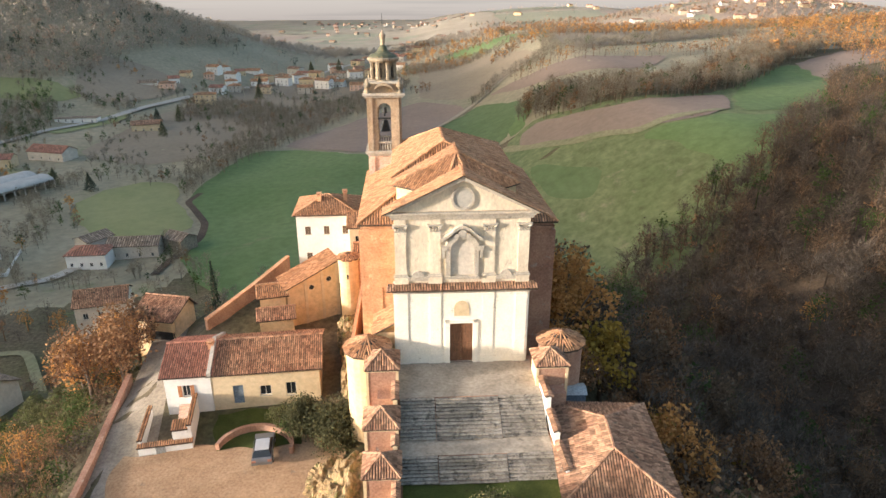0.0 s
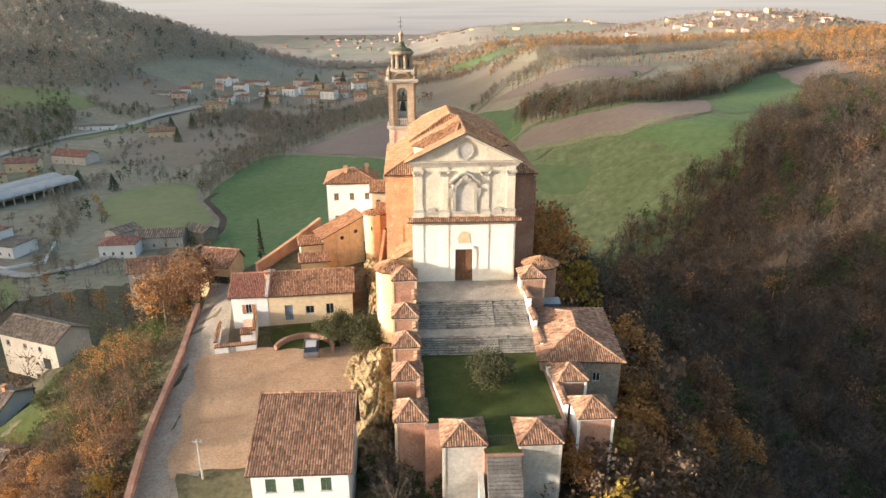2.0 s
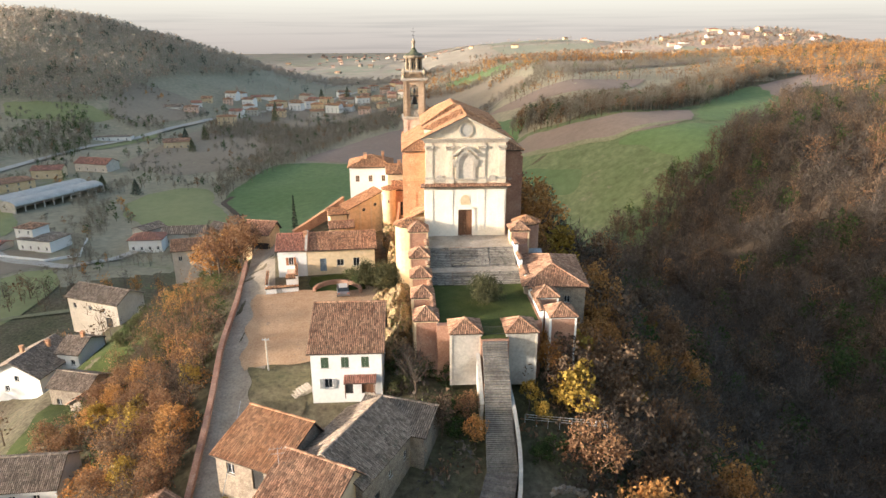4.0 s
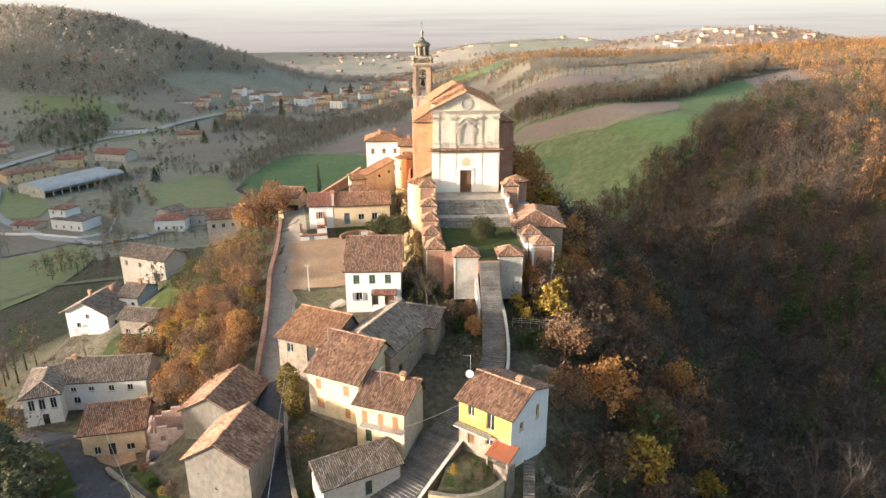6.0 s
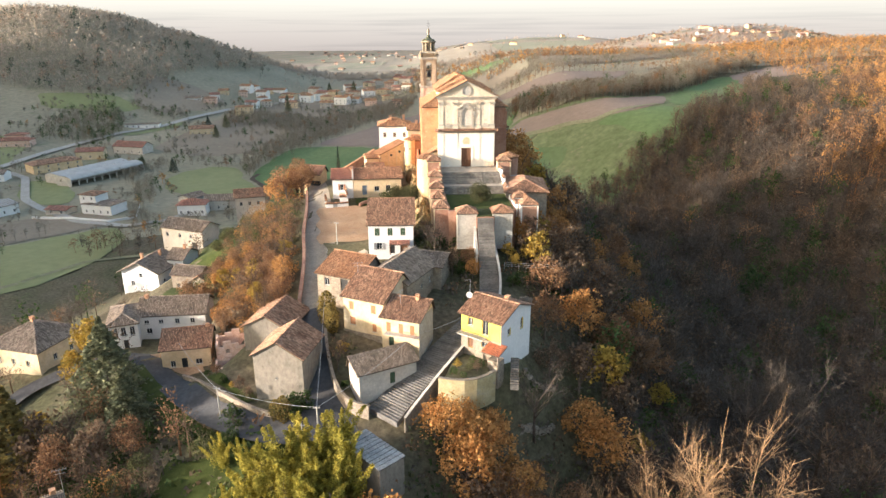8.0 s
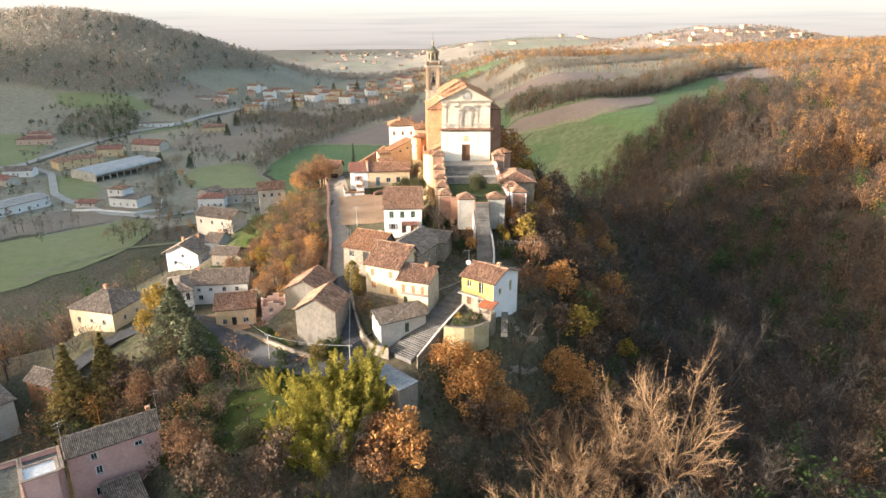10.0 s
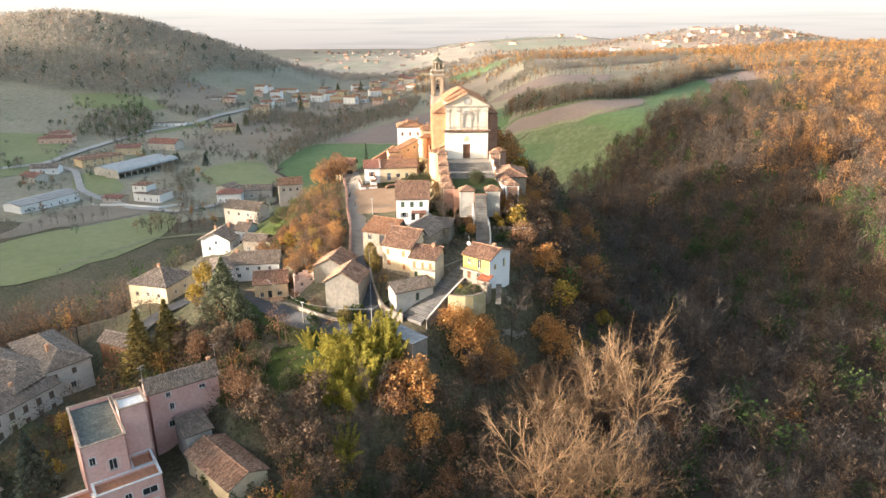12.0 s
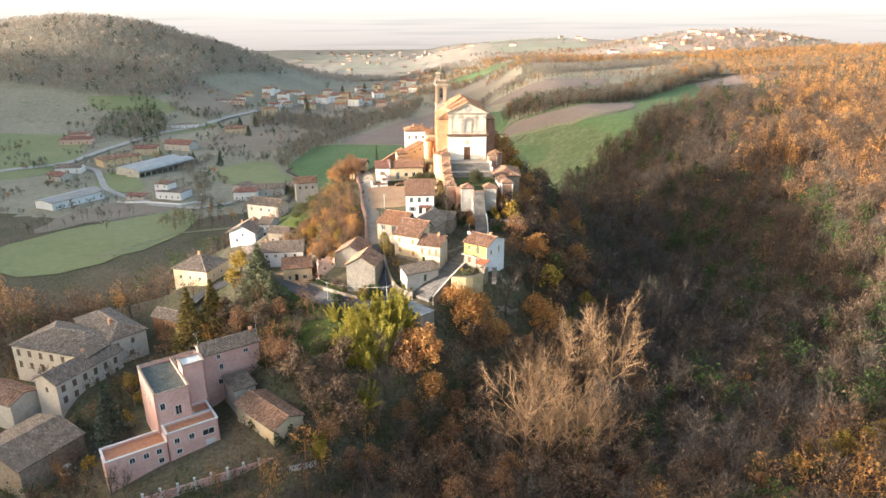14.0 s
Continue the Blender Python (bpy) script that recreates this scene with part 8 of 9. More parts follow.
column_kind("column", "leaves_conifer", 6.5, 0.8, 1100, 61)
column_kind("thuja", "leaves_conifer_gold", 6.0, 1.5, 1500, 62)
LABELS = {"orange": ("bright orange autumn oak with full crown", "tree"), "rust": ("rust-brown autumn oak with thinning leaves", "tree"), "brown": ("brown half-bare tree on the slope", "tree"),
          "gold": ("golden-yellow autumn tree with dense leaves", "tree"), "lime": ("tall feathery yellow-green bamboo clump", "bamboo"), "olive": ("round grey-green olive tree with dense crown", "tree"), "green": ("dense dark green evergreen shrub", "shrub"),
          "bush": ("round dense grey-green olive bush", "shrub"), "twig": ("leafless grey-brown tree on the slope", "tree"), "twig_brown": ("nearly leafless brown tree on the slope", "tree"), "poplar": ("pale leafless poplar catching the sun", "tree"),
          "cedar": ("large spreading grey-green cedar tree", "tree"), "larch": ("tall dark larch turning gold", "tree"), "spruce": ("blue spruce in the garden", "tree"), "cypress": ("narrow dark green cypress tree", "tree"),
          "column": ("clipped dark columnar cypress", "tree"), "thuja": ("broad golden-green thuja beside the house", "tree")}
rng = random.Random(77)


def tree(key, x, y, s=1.0, z=None, sz=None):
    v = rng.randrange(len(KINDS[key]))
    tm, cm = KINDS[key][v]
    base = float(gz(x, y)) - 0.1 if z is None else z
    lab, cat = LABELS[key]
    t = thing("shrub" if cat == "shrub" else "bamboo" if cat == "bamboo" else "tree", lab, cat, "", pose(x, y, base, 0, 0, rng.uniform(0, 360)))
    t.scale = (s, s, sz or s * rng.uniform(0.9, 1.12))
    part("trunk", tm, None, t)
    part("crown", cm, None, t)
    return t


# trees that stand out one by one
for key, x, y, s in (("bush", -11.6, 59.4, 1.8), ("bush", -16.0, 61.0, 1.3), ("green", -17.6, 60.5, 0.8), ("green", -14.6, 60.8, 0.8), ("olive", -18.8, 61.6, 0.7), ("cypress", -34.4, 88.0, 1.0),
                     ("rust", -43.0, 76.0, 1.35), ("rust", -46.5, 72.5, 1.3), ("orange", -45.0, 79.0, 1.15), ("rust", -41.5, 72.0, 1.0), ("orange", -49.5, 76.0, 1.2), ("brown", -44, 81.5, 1.1), ("orange", 16.0, 77.0, 1.9), ("orange", 17.5, 84.0, 1.2), ("rust", 16.5, 68.0, 1.0), ("gold", 21.0, 73.0, 1.8), ("rust", 34, 91, 1.5), ("rust", 42, 72, 1.5), ("orange", 24, 112, 1.3), ("gold", 29, 110, 1.1), ("rust", 26, 54.5, 1.35), ("rust", 25.0, 46, 1.4), ("orange", 22.5, 50, 1.1), ("brown", 26, 38, 1.4), ("rust", 40, 62, 1.4), ("brown", 33, 84, 1.4), ("rust", 23.5, 33.5, 1.0), ("rust", 29.0, 29.0, 1.3), ("brown", 22.5, 26, 1.2), ("green", 17.5, 20.5, 1.3), ("rust", 17.0, 27.0, 0.8),
                     ("orange", 12.6, 31.5, 0.9), ("orange", 15.5, 35.5, 1.15), ("orange", 21.5, 40.0, 1.35), ("orange", 22.5, 46.5, 1.4), ("rust", 19.5, 34.0, 1.2), ("brown", 13.5, 27.0, 0.8), ("orange", 24.0, 57.0, 1.6), ("rust", 21.0, 62.0, 1.2), ("gold", 27.0, 66.0, 1.3), ("orange", 31.0, 48.0, 1.3), ("green", -8.4, 33.0, 1.3), ("twig_brown", -6.4, 30.5, 0.6), ("green", -4.6, 31.0, 1.1), ("green", -1.6, 30.0, 1.0), ("olive", -7.6, 27.6, 0.8), ("brown", 9.6, 29.5, 0.6), ("orange", 11.4, 34.5, 0.75), ("green", -27.4, -12.6, 1.25), ("green", -25.6, -12.0, 1.05), ("green", -29.4, -12.6, 0.7), ("brown", -37.4, -5.6, 0.32), ("green", -40.6, -3.4, 0.5), ("brown", -35.0, -8.4, 0.28), ("rust", -42.6, -1.4, 0.25), ("green", -44.6, 0.2, 0.45), ("gold", -38.8, -5.2, 0.22), ("olive", -36.2, -7.2, 0.35), ("olive", -34.6, -8.8, 0.4), ("gold", -68.2, 7.4, 1.35), ("brown", -66, -14, 1.2), ("rust", -62, -17.5, 1.1), ("brown", -56, -17, 1.1), ("rust", -51.5, -15.5, 0.9), ("green", -46, -12, 1.0), ("green", -42.2, -14.8, 1.1), ("olive", -39, -18, 1.0), ("green", -35.5, -16.5, 0.9), ("green", -32, -20, 1.1), ("gold", -72, -6, 0.8), ("lime", -36, -20.5, 0.7), ("lime", -31, -22.5, 0.75), ("gold", -70.6, 4.8, 1.0), ("thuja", -24.4, 6.0, 1.15), ("thuja", -23.2, 3.6, 0.9), ("rust", 1.2, 22.5, 0.55), ("orange", 2.0, 19.0, 0.5), ("gold", 9.2, 24.8, 0.6), ("gold", 10.6, 22.4, 0.55), ("green", 0.2, 24.6, 0.8), ("green", -0.4, 20.5, 1.0),
                     ("green", 11.5, 18.0, 1.0), ("green", 9.6, 17.0, 0.9), ("twig", -5.6, 26.5, 0.75), ("twig", -7.0, 29.0, 0.6), ("green", -3.8, 23.0, 1.0), ("brown", -2.0, 20.5, 0.6),
                     ("orange", -3.6, -18.0, 1.25), ("orange", 1.6, -18.0, 1.45), ("orange", 6.6, -20.5, 1.3), ("orange", 3.4, -15.2, 1.1), ("orange", -1.0, -15.6, 0.95), ("orange", -0.4, -22.5, 1.4), ("rust", 4.0, -23.5, 1.3), ("rust", 9.5, -17.5, 0.9), ("gold", 24.5, 2.1, 1.75), ("orange", -12.0, -34.5, 1.75), ("rust", -16.0, -36.0, 1.3), ("orange", -9.6, -37.5, 1.2),
                     ("lime", -21.5, -31.5, 1.4), ("lime", -25.5, -34, 1.3), ("lime", -29.5, -34.5, 1.2), ("lime", -25.7, -44, 1.1), ("lime", -18.5, -24.8, 1.25), ("lime", -21.5, -26.5, 1.19), ("lime", -24.5, -27.0, 1.00), ("lime", -19.5, -28.5, 1.25), ("lime", -23.0, -30.0, 1.19), ("lime", -26.5, -30.0, 1.00), ("lime", -17.0, -28.0, 1.12), ("lime", -30, -31, 1.1), ("lime", -21, -33, 1.3), ("lime", -18.5, -22.0, 1.3), ("lime", -22.0, -23.5, 1.2), ("lime", -26.0, -25.0, 1.2), ("lime", -29.0, -28.0, 1.1), ("lime", -24.5, -36.0, 1.1), ("lime", -33.0, -30.5, 0.8),
                     ("twig", -64.5, -4.5, 1.0), ("gold", -69.0, 2.0, 1.1), ("green", -36.4, -13.0, 1.1), ("thuja", -28.2, -13.8, 0.75), ("thuja", -29.6, -13.2, 0.65),
                     ("spruce", -85.0, -47.0, 1.75), ("gold", -79.5, -38.5, 0.9), ("gold", -83.5, -42.0, 0.7), ("gold", -75.8, -54.8, 0.6), ("green", -51.0, -47.0, 1.2), ("green", -37.6, -53.0, 1.3), ("olive", -76.5, -41.5, 0.8),
                     ("twig", -76, -66, 0.8), ("twig", -72, -68, 0.8), ("rust", -88, -62, 0.5),  ("twig_brown", -21.0, -5.0, 0.6), ("green", -19.6, -8.0, 0.6), ("gold", -20.6, -2.2, 0.5),
                     ("gold", -86.0, -33.0, 1.0), ("gold", -82.0, -36.0, 0.75), ("gold", -88.5, -38.5, 0.55), ("lime", -33.5, -57.5, 0.9), ("gold", -84.0, -58.5, 0.7), ("rust", -46.0, -36.0, 1.15), ("brown", -42.0, -40.0, 1.2), ("rust", -49.5, -31.0, 1.0), ("brown", -38.0, -43.0, 1.1), ("brown", -34.0, -38.0, 1.0), ("twig_brown", -36.5, -47.5, 1.0), ("green", -39.5, -57.5, 1.2), ("green", -50.0, -50.0, 0.9), ("cedar", -200, 492, 0.9), ("cedar", -194, 446, 0.8), ("spruce", -214, 486, 1.3), ("cedar", -168, 600, 1.0), ("spruce", -130, 690, 1.6), ("cedar", -150, 760, 1.2), ("cedar", -120, 770, 1.2), ("spruce", -180, 650, 1.5), ("cedar", -205, 330, 0.8), ("spruce", -180, 318, 1.2), ("rust", 49, -64, 1.0), ("orange", 42, -66, 0.8), ("rust", 32, -63, 0.9), ("orange", 24, -60, 0.7), ("gold", 63, -69, 1.2), ("gold", 70, -66, 1.3), ("gold", 77, -63, 1.3), ("gold", 85, -58, 1.2), ("gold", 92, -52, 1.2), ("rust", 57, -66, 1.0), ("orange", 8, -56, 0.9), ("column", -38.0, 131.0, 0.9), ("rust", -91, -30, 0.4), ("twig_brown", -120, 60, 1.0)):
    tree(key, x, y, s)
tree("bush", 4.4, 39.3, 1.3, -4.0)
for x, y, s in ((61.5, 6.7, 2.4), (55.0, 8.5, 2.1)):
    tree("twig", x, y, s, None, s * 1.15)
for key, x, y, s in (("cedar", -59.5, -4.0, 1.75), ("cedar", -55.0, -8.5, 1.15), ("larch", -76.0, -16.5, 1.9), ("larch", -70.5, -13.5, 1.7)):
    tree(key, x, y, s, None, s * 0.72)
for key, x, y, s in (("olive", 0.2, -9.4, 0.32), ("green", 2.2, -8.0, 0.45), ("gold", -1.6, -8.6, 0.28), ("green", -2.2, -10.2, 0.45), ("green", 0.8, -6.2, 0.4), ("twig_brown", 1.4, -10.2, 0.25), ("green", -0.8, -11.2, 0.35)):
    tree(key, x, y, s, -18.6)
for x, y, s, sz in ((11.8, -51.4, 1.55, 2.15), (17.5, -53.0, 1.4, 1.9), (23.0, -53.5, 1.5, 1.85), (28.5, -52.0, 1.2, 1.45), (37.4, -26.0, 1.75, 2.4), (29.0, -24.0, 1.5, 2.2), (15.5, -28.4, 1.35, 1.7), (21.0, -27.0, 1.2, 1.65)):
    tree("poplar", x, y, s, None, sz)


def east_edge(y):
    return np.interp(y, SPINE_Y, SPINE_X) + np.interp(y, SPINE_Y, FLAT_R)


def meadow_side(x, y):
    """True east and south of the meadow's edge."""
    return x > np.interp(y, [120, 150, 185, 207, 222, 257, 274, 330, 412, 450], [-5, 15, 48, 69, 112, 145, 166, 190, 238, 300])


rng = random.Random(5)
# flanks of the ridge: single trees of mixed autumn kinds
done = []


def scatter(n, box_, kinds, s0, s1, gap, test=None):
    k, tries = 0, 0
    while k < n and tries < 4000:
        tries += 1
        x, y = rng.uniform(box_[0], box_[2]), rng.uniform(box_[1], box_[3])
        if test and not test(x, y):
            continue
        if any((x - a) ** 2 + (y - b) ** 2 < gap * gap for a, b in done):
            continue
        done.append((x, y))
        tree(rng.choice(kinds), x, y, rng.uniform(s0, s1))
        k += 1


scatter(88, (10, -30, 46, 118), ["twig", "twig_brown", "brown", "rust", "orange", "brown", "gold", "rust", "brown"], 0.85, 1.5, 2.6, lambda x, y: x > east_edge(y) + 1.5 + (6 if 36 < y < 62 else 0) and not (4 < x < 14 and -8 < y < 4))
scatter(60, (-62, 10, -33, 40), ["rust", "orange", "twig_brown", "rust", "gold", "rust"], 0.5, 0.78, 3.0, lambda x, y: x < np.interp(y, [10, 25, 55, 72], [-33.5, -35, -40, -43]) and not (-70 < x < -46 and y < 31) and not (x > -46 and y < 11) and not (x < -55 and 33 < y < 62) and not (x < -50 and 14 < y < 32))
scatter(44, (-68, 40, -44, 84), ["olive", "olive", "green", "olive", "green"], 0.55, 0.85, 2.8, lambda x, y: x < -46.5 and not (x < -54 and y < 64) and x < np.interp(y, [10, 25, 55, 72], [-33.5, -35, -40.5, -43]))
scatter(50, (-34, -70, 10, -30), ["twig", "twig_brown", "brown", "twig", "rust"], 0.8, 1.3, 3.3, lambda x, y: not (-34 < x < -16 and y > -34))
scatter(30, (-50, -72, 36, -22), ["twig_brown", "brown", "twig"], 0.9, 1.4, 3.4, lambda x, y: x > -9 and y < -24)


scatter(22, (-66, -32, -34, 2), ["green", "olive", "green", "olive"], 0.8, 1.25, 3.2, lambda x, y: y < np.interp(x, [-90, -63, -54, -42, -31, -20], [-16, 0, -7, -20, -24.5, -24]) and not (-46 < x < -33 and -30 < y < -18) and (x + 59.5) ** 2 + (y + 4) ** 2 > 120)


# ---- woods too dense to count ----
def wood_template(seed, leaves, twigs, size, h=9.0, rx=3.0, tw=0.11):
    """A tree of the woods: leaves, boughs from the trunk and a haze of fine twigs through the crown."""
    rs = np.random.RandomState(seed)
    V, c = leafy_crown(seed, h, rx, 16, max(leaves, 1), size, 0.22, 0.33)
    n = twigs // 2
    o = np.stack([rs.normal(size=n) * 0.3, rs.normal(size=n) * 0.3, h * rs.uniform(0.25, 0.7, n)], 1)
    d = unit(rs.normal(size=(n, 3)) * (1, 1, 0.4) + (0, 0, 0.9)) * h * rs.uniform(0.22, 0.42, (n, 1))
    S = stick_quads(rs, o, o + d, np.full(n, tw))
    m = twigs
    p = c[rs.randint(0, len(c), m)] + ball(rs, m) * rx * 0.42
    e = unit(p * (1, 1, 0) / rx + rs.normal(size=(m, 3)) * 0.45 + (0, 0, 0.9)) * h * rs.uniform(0.1, 0.2, (m, 1))
    B = stick_quads(rs, p - e * 0.5, p + e * 0.5, np.full(m, tw * 0.8))
    T = stick_quads(rs, np.array([[0, 0, -1.0], [0, 0, -1.0]]), np.array([[0, 0, h * 0.7], [0.2, 0, h * 0.7]]), np.array([0.4, 0.4]))
    return np.concatenate([V, S, B, T])


def woods(name, label, mat, spots_, templates, s0, s1, seed):
    """One object of many trees at the given places."""
    rs = np.random.RandomState(seed)
    out = []
    for x, y in spots_:
        V = templates[rs.randint(len(templates))]
        a, s = rs.uniform(0, 6.28), rs.uniform(s0, s1)
        c, sn = math.cos(a) * s, math.sin(a) * s
        W = np.empty_like(V)
        W[..., 0] = V[..., 0] * c - V[..., 1] * sn + x
        W[..., 1] = V[..., 0] * sn + V[..., 1] * c + y
        W[..., 2] = V[..., 2] * s * rs.uniform(0.85, 1.2) + float(gz(x, y))
        out.append(W)
    if out:
        tagged(new(name, leaf_mesh(name, np.concatenate(out), mat)), label, "woodland", kind="stuff")


def jitter_grid(x0, y0, x1, y1, step, seed, test):
    rs = np.random.RandomState(seed)
    X, Y = np.meshgrid(np.arange(x0, x1, step), np.arange(y0, y1, step))
    P = np.stack([X.ravel(), Y.ravel()], 1) + rs.uniform(-0.5, 0.5, (X.size, 2)) * step
    keep = test(P[:, 0], P[:, 1])
    return P[keep], rs


near_mix = (("woods_twig", "leafless grey-brown woodland in the ravine", "leaves_twig", 12, 90), ("woods_brown", "brown late-autumn woodland in the ravine", "leaves_brown", 46, 70),
            ("woods_rust", "rust-orange oak woodland on the slope", "leaves_rust", 130, 30), ("woods_orange", "orange sunlit woodland on the slope", "leaves_orange", 140, 24), ("woods_green", "ivy-green evergreen patches in the wood", "leaves_green", 130, 10))


def split(P, rs, weights):
    """weights(x, y) -> one row of shares per kind."""
    w = np.stack(weights(P[:, 0], P[:, 1]), 1)
    w = np.cumsum(w / w.sum(1, keepdims=True), 1)
    return (rs.uniform(size=(len(P), 1)) > w).sum(1)


def in_view(x, y):
    return (np.abs(x + 5) < 0.74 * (y + 190) + 25)


P, rs = jitter_grid(10, -128, 300, 330, 4.7, 8, lambda x, y: in_view(x, y) & (x > east_edge(np.clip(y, -250, 118)) + np.where(y < 118, 9, 0)) & meadow_side(x, np.maximum(y, 120)) & ~((x < 24) & (y > -30) & (y < 110)) & ~((x < 24) & (y > -72) & (y < -30)) & ((y < 118) | (x > 12)))
far_up = lambda x, y: smooth((x - 0.62 * np.maximum(y, 20) - 28) / 40) * np.maximum(smooth((gz(x, y) + 33) / 16), 0.45 * smooth((-40 - y) / 30))
low_east = lambda x, y: smooth((x - 75) / 35) * (1 - far_up(x, y)) * (y < 110)
patchy = lambda x, y: 0.5 + 0.5 * np.sin(x * 0.05 + 1.7 * np.sin(y * 0.043)) * np.sin(y * 0.061 + x * 0.023)
kind = split(P, rs, lambda x, y: (1.2 - far_up(x, y) * 0.9 - 0.75 * low_east(x, y), 0.7 + 0.3 * low_east(x, y), 0.04 + 0.9 * far_up(x, y) * (0.35 + 0.65 * patchy(x, y)), 0.015 + 0.8 * far_up(x, y) * (0.2 + 0.8 * patchy(x, y)), 0.24 * (1 - far_up(x, y)) + 0.3 * low_east(x, y)))
for i, (nm, lb, mt, lv, tg) in enumerate(near_mix):
    woods(nm, lb, mt, P[kind == i], [wood_template(100 + 10 * i + j, int(lv * 1.5), int(tg * 1.3), 0.28 if i in (2, 3) else 0.36, tw=0.13) for j in range(5)], 0.85, 1.6, 40 + i)
# foreground strip below the camera's way, west side thickets
P, rs = jitter_grid(-60, -125, 60, -70, 5.4, 9, lambda x, y: in_view(x, y) & (x > -34) & (x < 58))
kind = split(P, rs, lambda x, y: (0.9 + 0 * x, 0.9 + 0 * x, 0.5 + 0 * x, 0.1 + 0 * x, 0.08 + 0 * x))
for i, (nm, lb, mt, lv, tg) in enumerate(near_mix):
    woods(nm, lb.replace("in the ravine", "at the hill's foot").replace("on the slope", "at the hill's foot"), mt, P[kind == i], [wood_template(200 + 10 * i + j, lv * 2, tg * 2, 0.17, tw=0.06) for j in range(3)], 0.85, 1.5, 60 + i)


def near_line(x, y, pts, r):
    d = np.full(x.shape, 1e9)
    for (ax, ay), (bx, by) in zip(pts, pts[1:]):
        t = np.clip(((x - ax) * (bx - ax) + (y - ay) * (by - ay)) / ((bx - ax) ** 2 + (by - ay) ** 2), 0, 1)
        d = np.minimum(d, np.hypot(x - ax - t * (bx - ax), y - ay - t * (by - ay)))
    return d < r


# valley: stream-side woods, hedges, copses
river_wood = [(-137, 324), (-146, 349), (-141, 396), (-140, 450), (-158, 500), (-206, 499), (-216, 545), (-182, 575), (-128, 547), (-77, 605), (-50, 650), (-30, 640), (-38, 516), (-79, 487), (-100, 422), (-118, 370), (-127, 330), (-124, 301)]
dark_wood = [(-331, 424), (-352, 496), (-318, 532), (-287, 486), (-266, 421), (-283, 406)]
foot_wood = [(-112, 262), (-70, 205), (-40, 175), (-30, 150), (-70, 160), (-112, 205), (-118, 235)]
hedges = [[(-202, 305), (-193, 338), (-170, 346), (-148, 346)], [(-205, 300), (-185, 285), (-165, 240)], [(-118, 205), (-150, 200), (-165, 232)], [(-290, 300), (-270, 350), (-262, 385)], [(60, 480), (130, 500), (250, 560)], [(25, 470), (40, 500), (78, 500), (84, 560)], [(-30, 700), (60, 660), (150, 640)], [(-300, 540), (-270, 515), (-246, 520)], [(-232, 150), (-204, 176), (-190, 186)], [(-110, 690), (-60, 700), (0, 745)]]
P, rs = jitter_grid(-380, 140, 260, 760, 4.4, 12, lambda x, y: in_view(x, y) & (inside(x, y, river_wood) | inside(x, y, dark_wood) | (inside(x, y, foot_wood) & (np.sin(x * 0.3) * np.sin(y * 0.23) > 0.1)) | near_line(x, y, hedges[0], 5) | near_line(x, y, hedges[1], 5) | near_line(x, y, hedges[2], 4) | near_line(x, y, hedges[3], 4) | near_line(x, y, hedges[4], 12) | near_line(x, y, hedges[5], 6) | near_line(x, y, hedges[6], 13) | near_line(x, y, hedges[7], 5) | near_line(x, y, hedges[8], 3) | near_line(x, y, hedges[9], 14)))
kind = split(P, rs, lambda x, y: (1.5 + 0 * x, 0.8 + 0 * x, 0.05 + 0 * x, 0.0 + 0 * x, 0.10 + 1.2 * (x < -260)))
for i, (nm, lb, mt, lv, tg) in enumerate(near_mix):
    woods("hedgerow", lb.split(" ")[0] + " hedgerow trees along the stream", "leaves_twig_hazed" if i < 2 else mt, P[kind == i], [wood_template(300 + 10 * i + j, lv // 2 + 14, int(tg * 0.8), 0.5) for j in range(3)], 0.55, 1.0, 80 + i)


def clear_of(x, y):
    """False over the houses and courts at the hill's foot."""
    c, s = math.cos(math.radians(36)), math.sin(math.radians(36))
    u, v = (x + 66.3) * c + (y + 58.5) * s, -(x + 66.3) * s + (y + 58.5) * c
    a, b = (x + 44) * 0.675 + (y + 55.9) * 0.738, -(x + 44) * 0.738 + (y + 55.9) * 0.675
    villa = ((x > -128) & (x < -98) & (y > -30 + (-99 - x) * 0.25) & (y < 0)) | near_line(x, y, [(-105, -36), (-97, -18)], 9) | ((x > -112) & (x < -86) & (y > -22) & (y < 4))
    return ~((u > -15) & (u < 24) & (v > -9) & (v < 27)) & ~((a > -4) & (a < 10) & (b > -3) & (b < 19)) & ~villa


# bushes and small trees dotted over the valley, along its plots and round its houses
lots = [(-230, 300), (-257, 322), (-245, 365), (-332, 392), (-180, 219), (-233, 212), (-264, 474), (-210, 458), (-120, 232), (-285, 294)]
P, rs = jitter_grid(-380, 190, -100, 640, 7.0, 52, lambda x, y: in_view(x, y) & (np.sin(x * 0.083 + 2.1 * np.sin(y * 0.021)) * np.sin(y * 0.071 + x * 0.017) > 0.2) & ~inside(x, y, [(-128, 308), (-123, 402), (-32, 363), (10, 250), (-30, 160), (-103, 228)]) & ~inside(x, y, [(-181, 301), (-143, 340), (-106, 264), (-145, 252)]) & ~near_line(x, y, [(-304, 329), (-290, 405), (-254, 481), (-218, 588)], 6) & ~near_line(x, y, [(-304, 329), (-268, 303), (-220, 236), (-155, 200)], 5) & (np.min([np.hypot(x - a, y - b) for a, b in lots], axis=0) > 16))
kind = split(P, rs, lambda x, y: (1.1 + 0 * x, 0.8 + 0 * x, 0.12 + 0 * x, 0.03 + 0 * x, 0.5 + 0 * x))
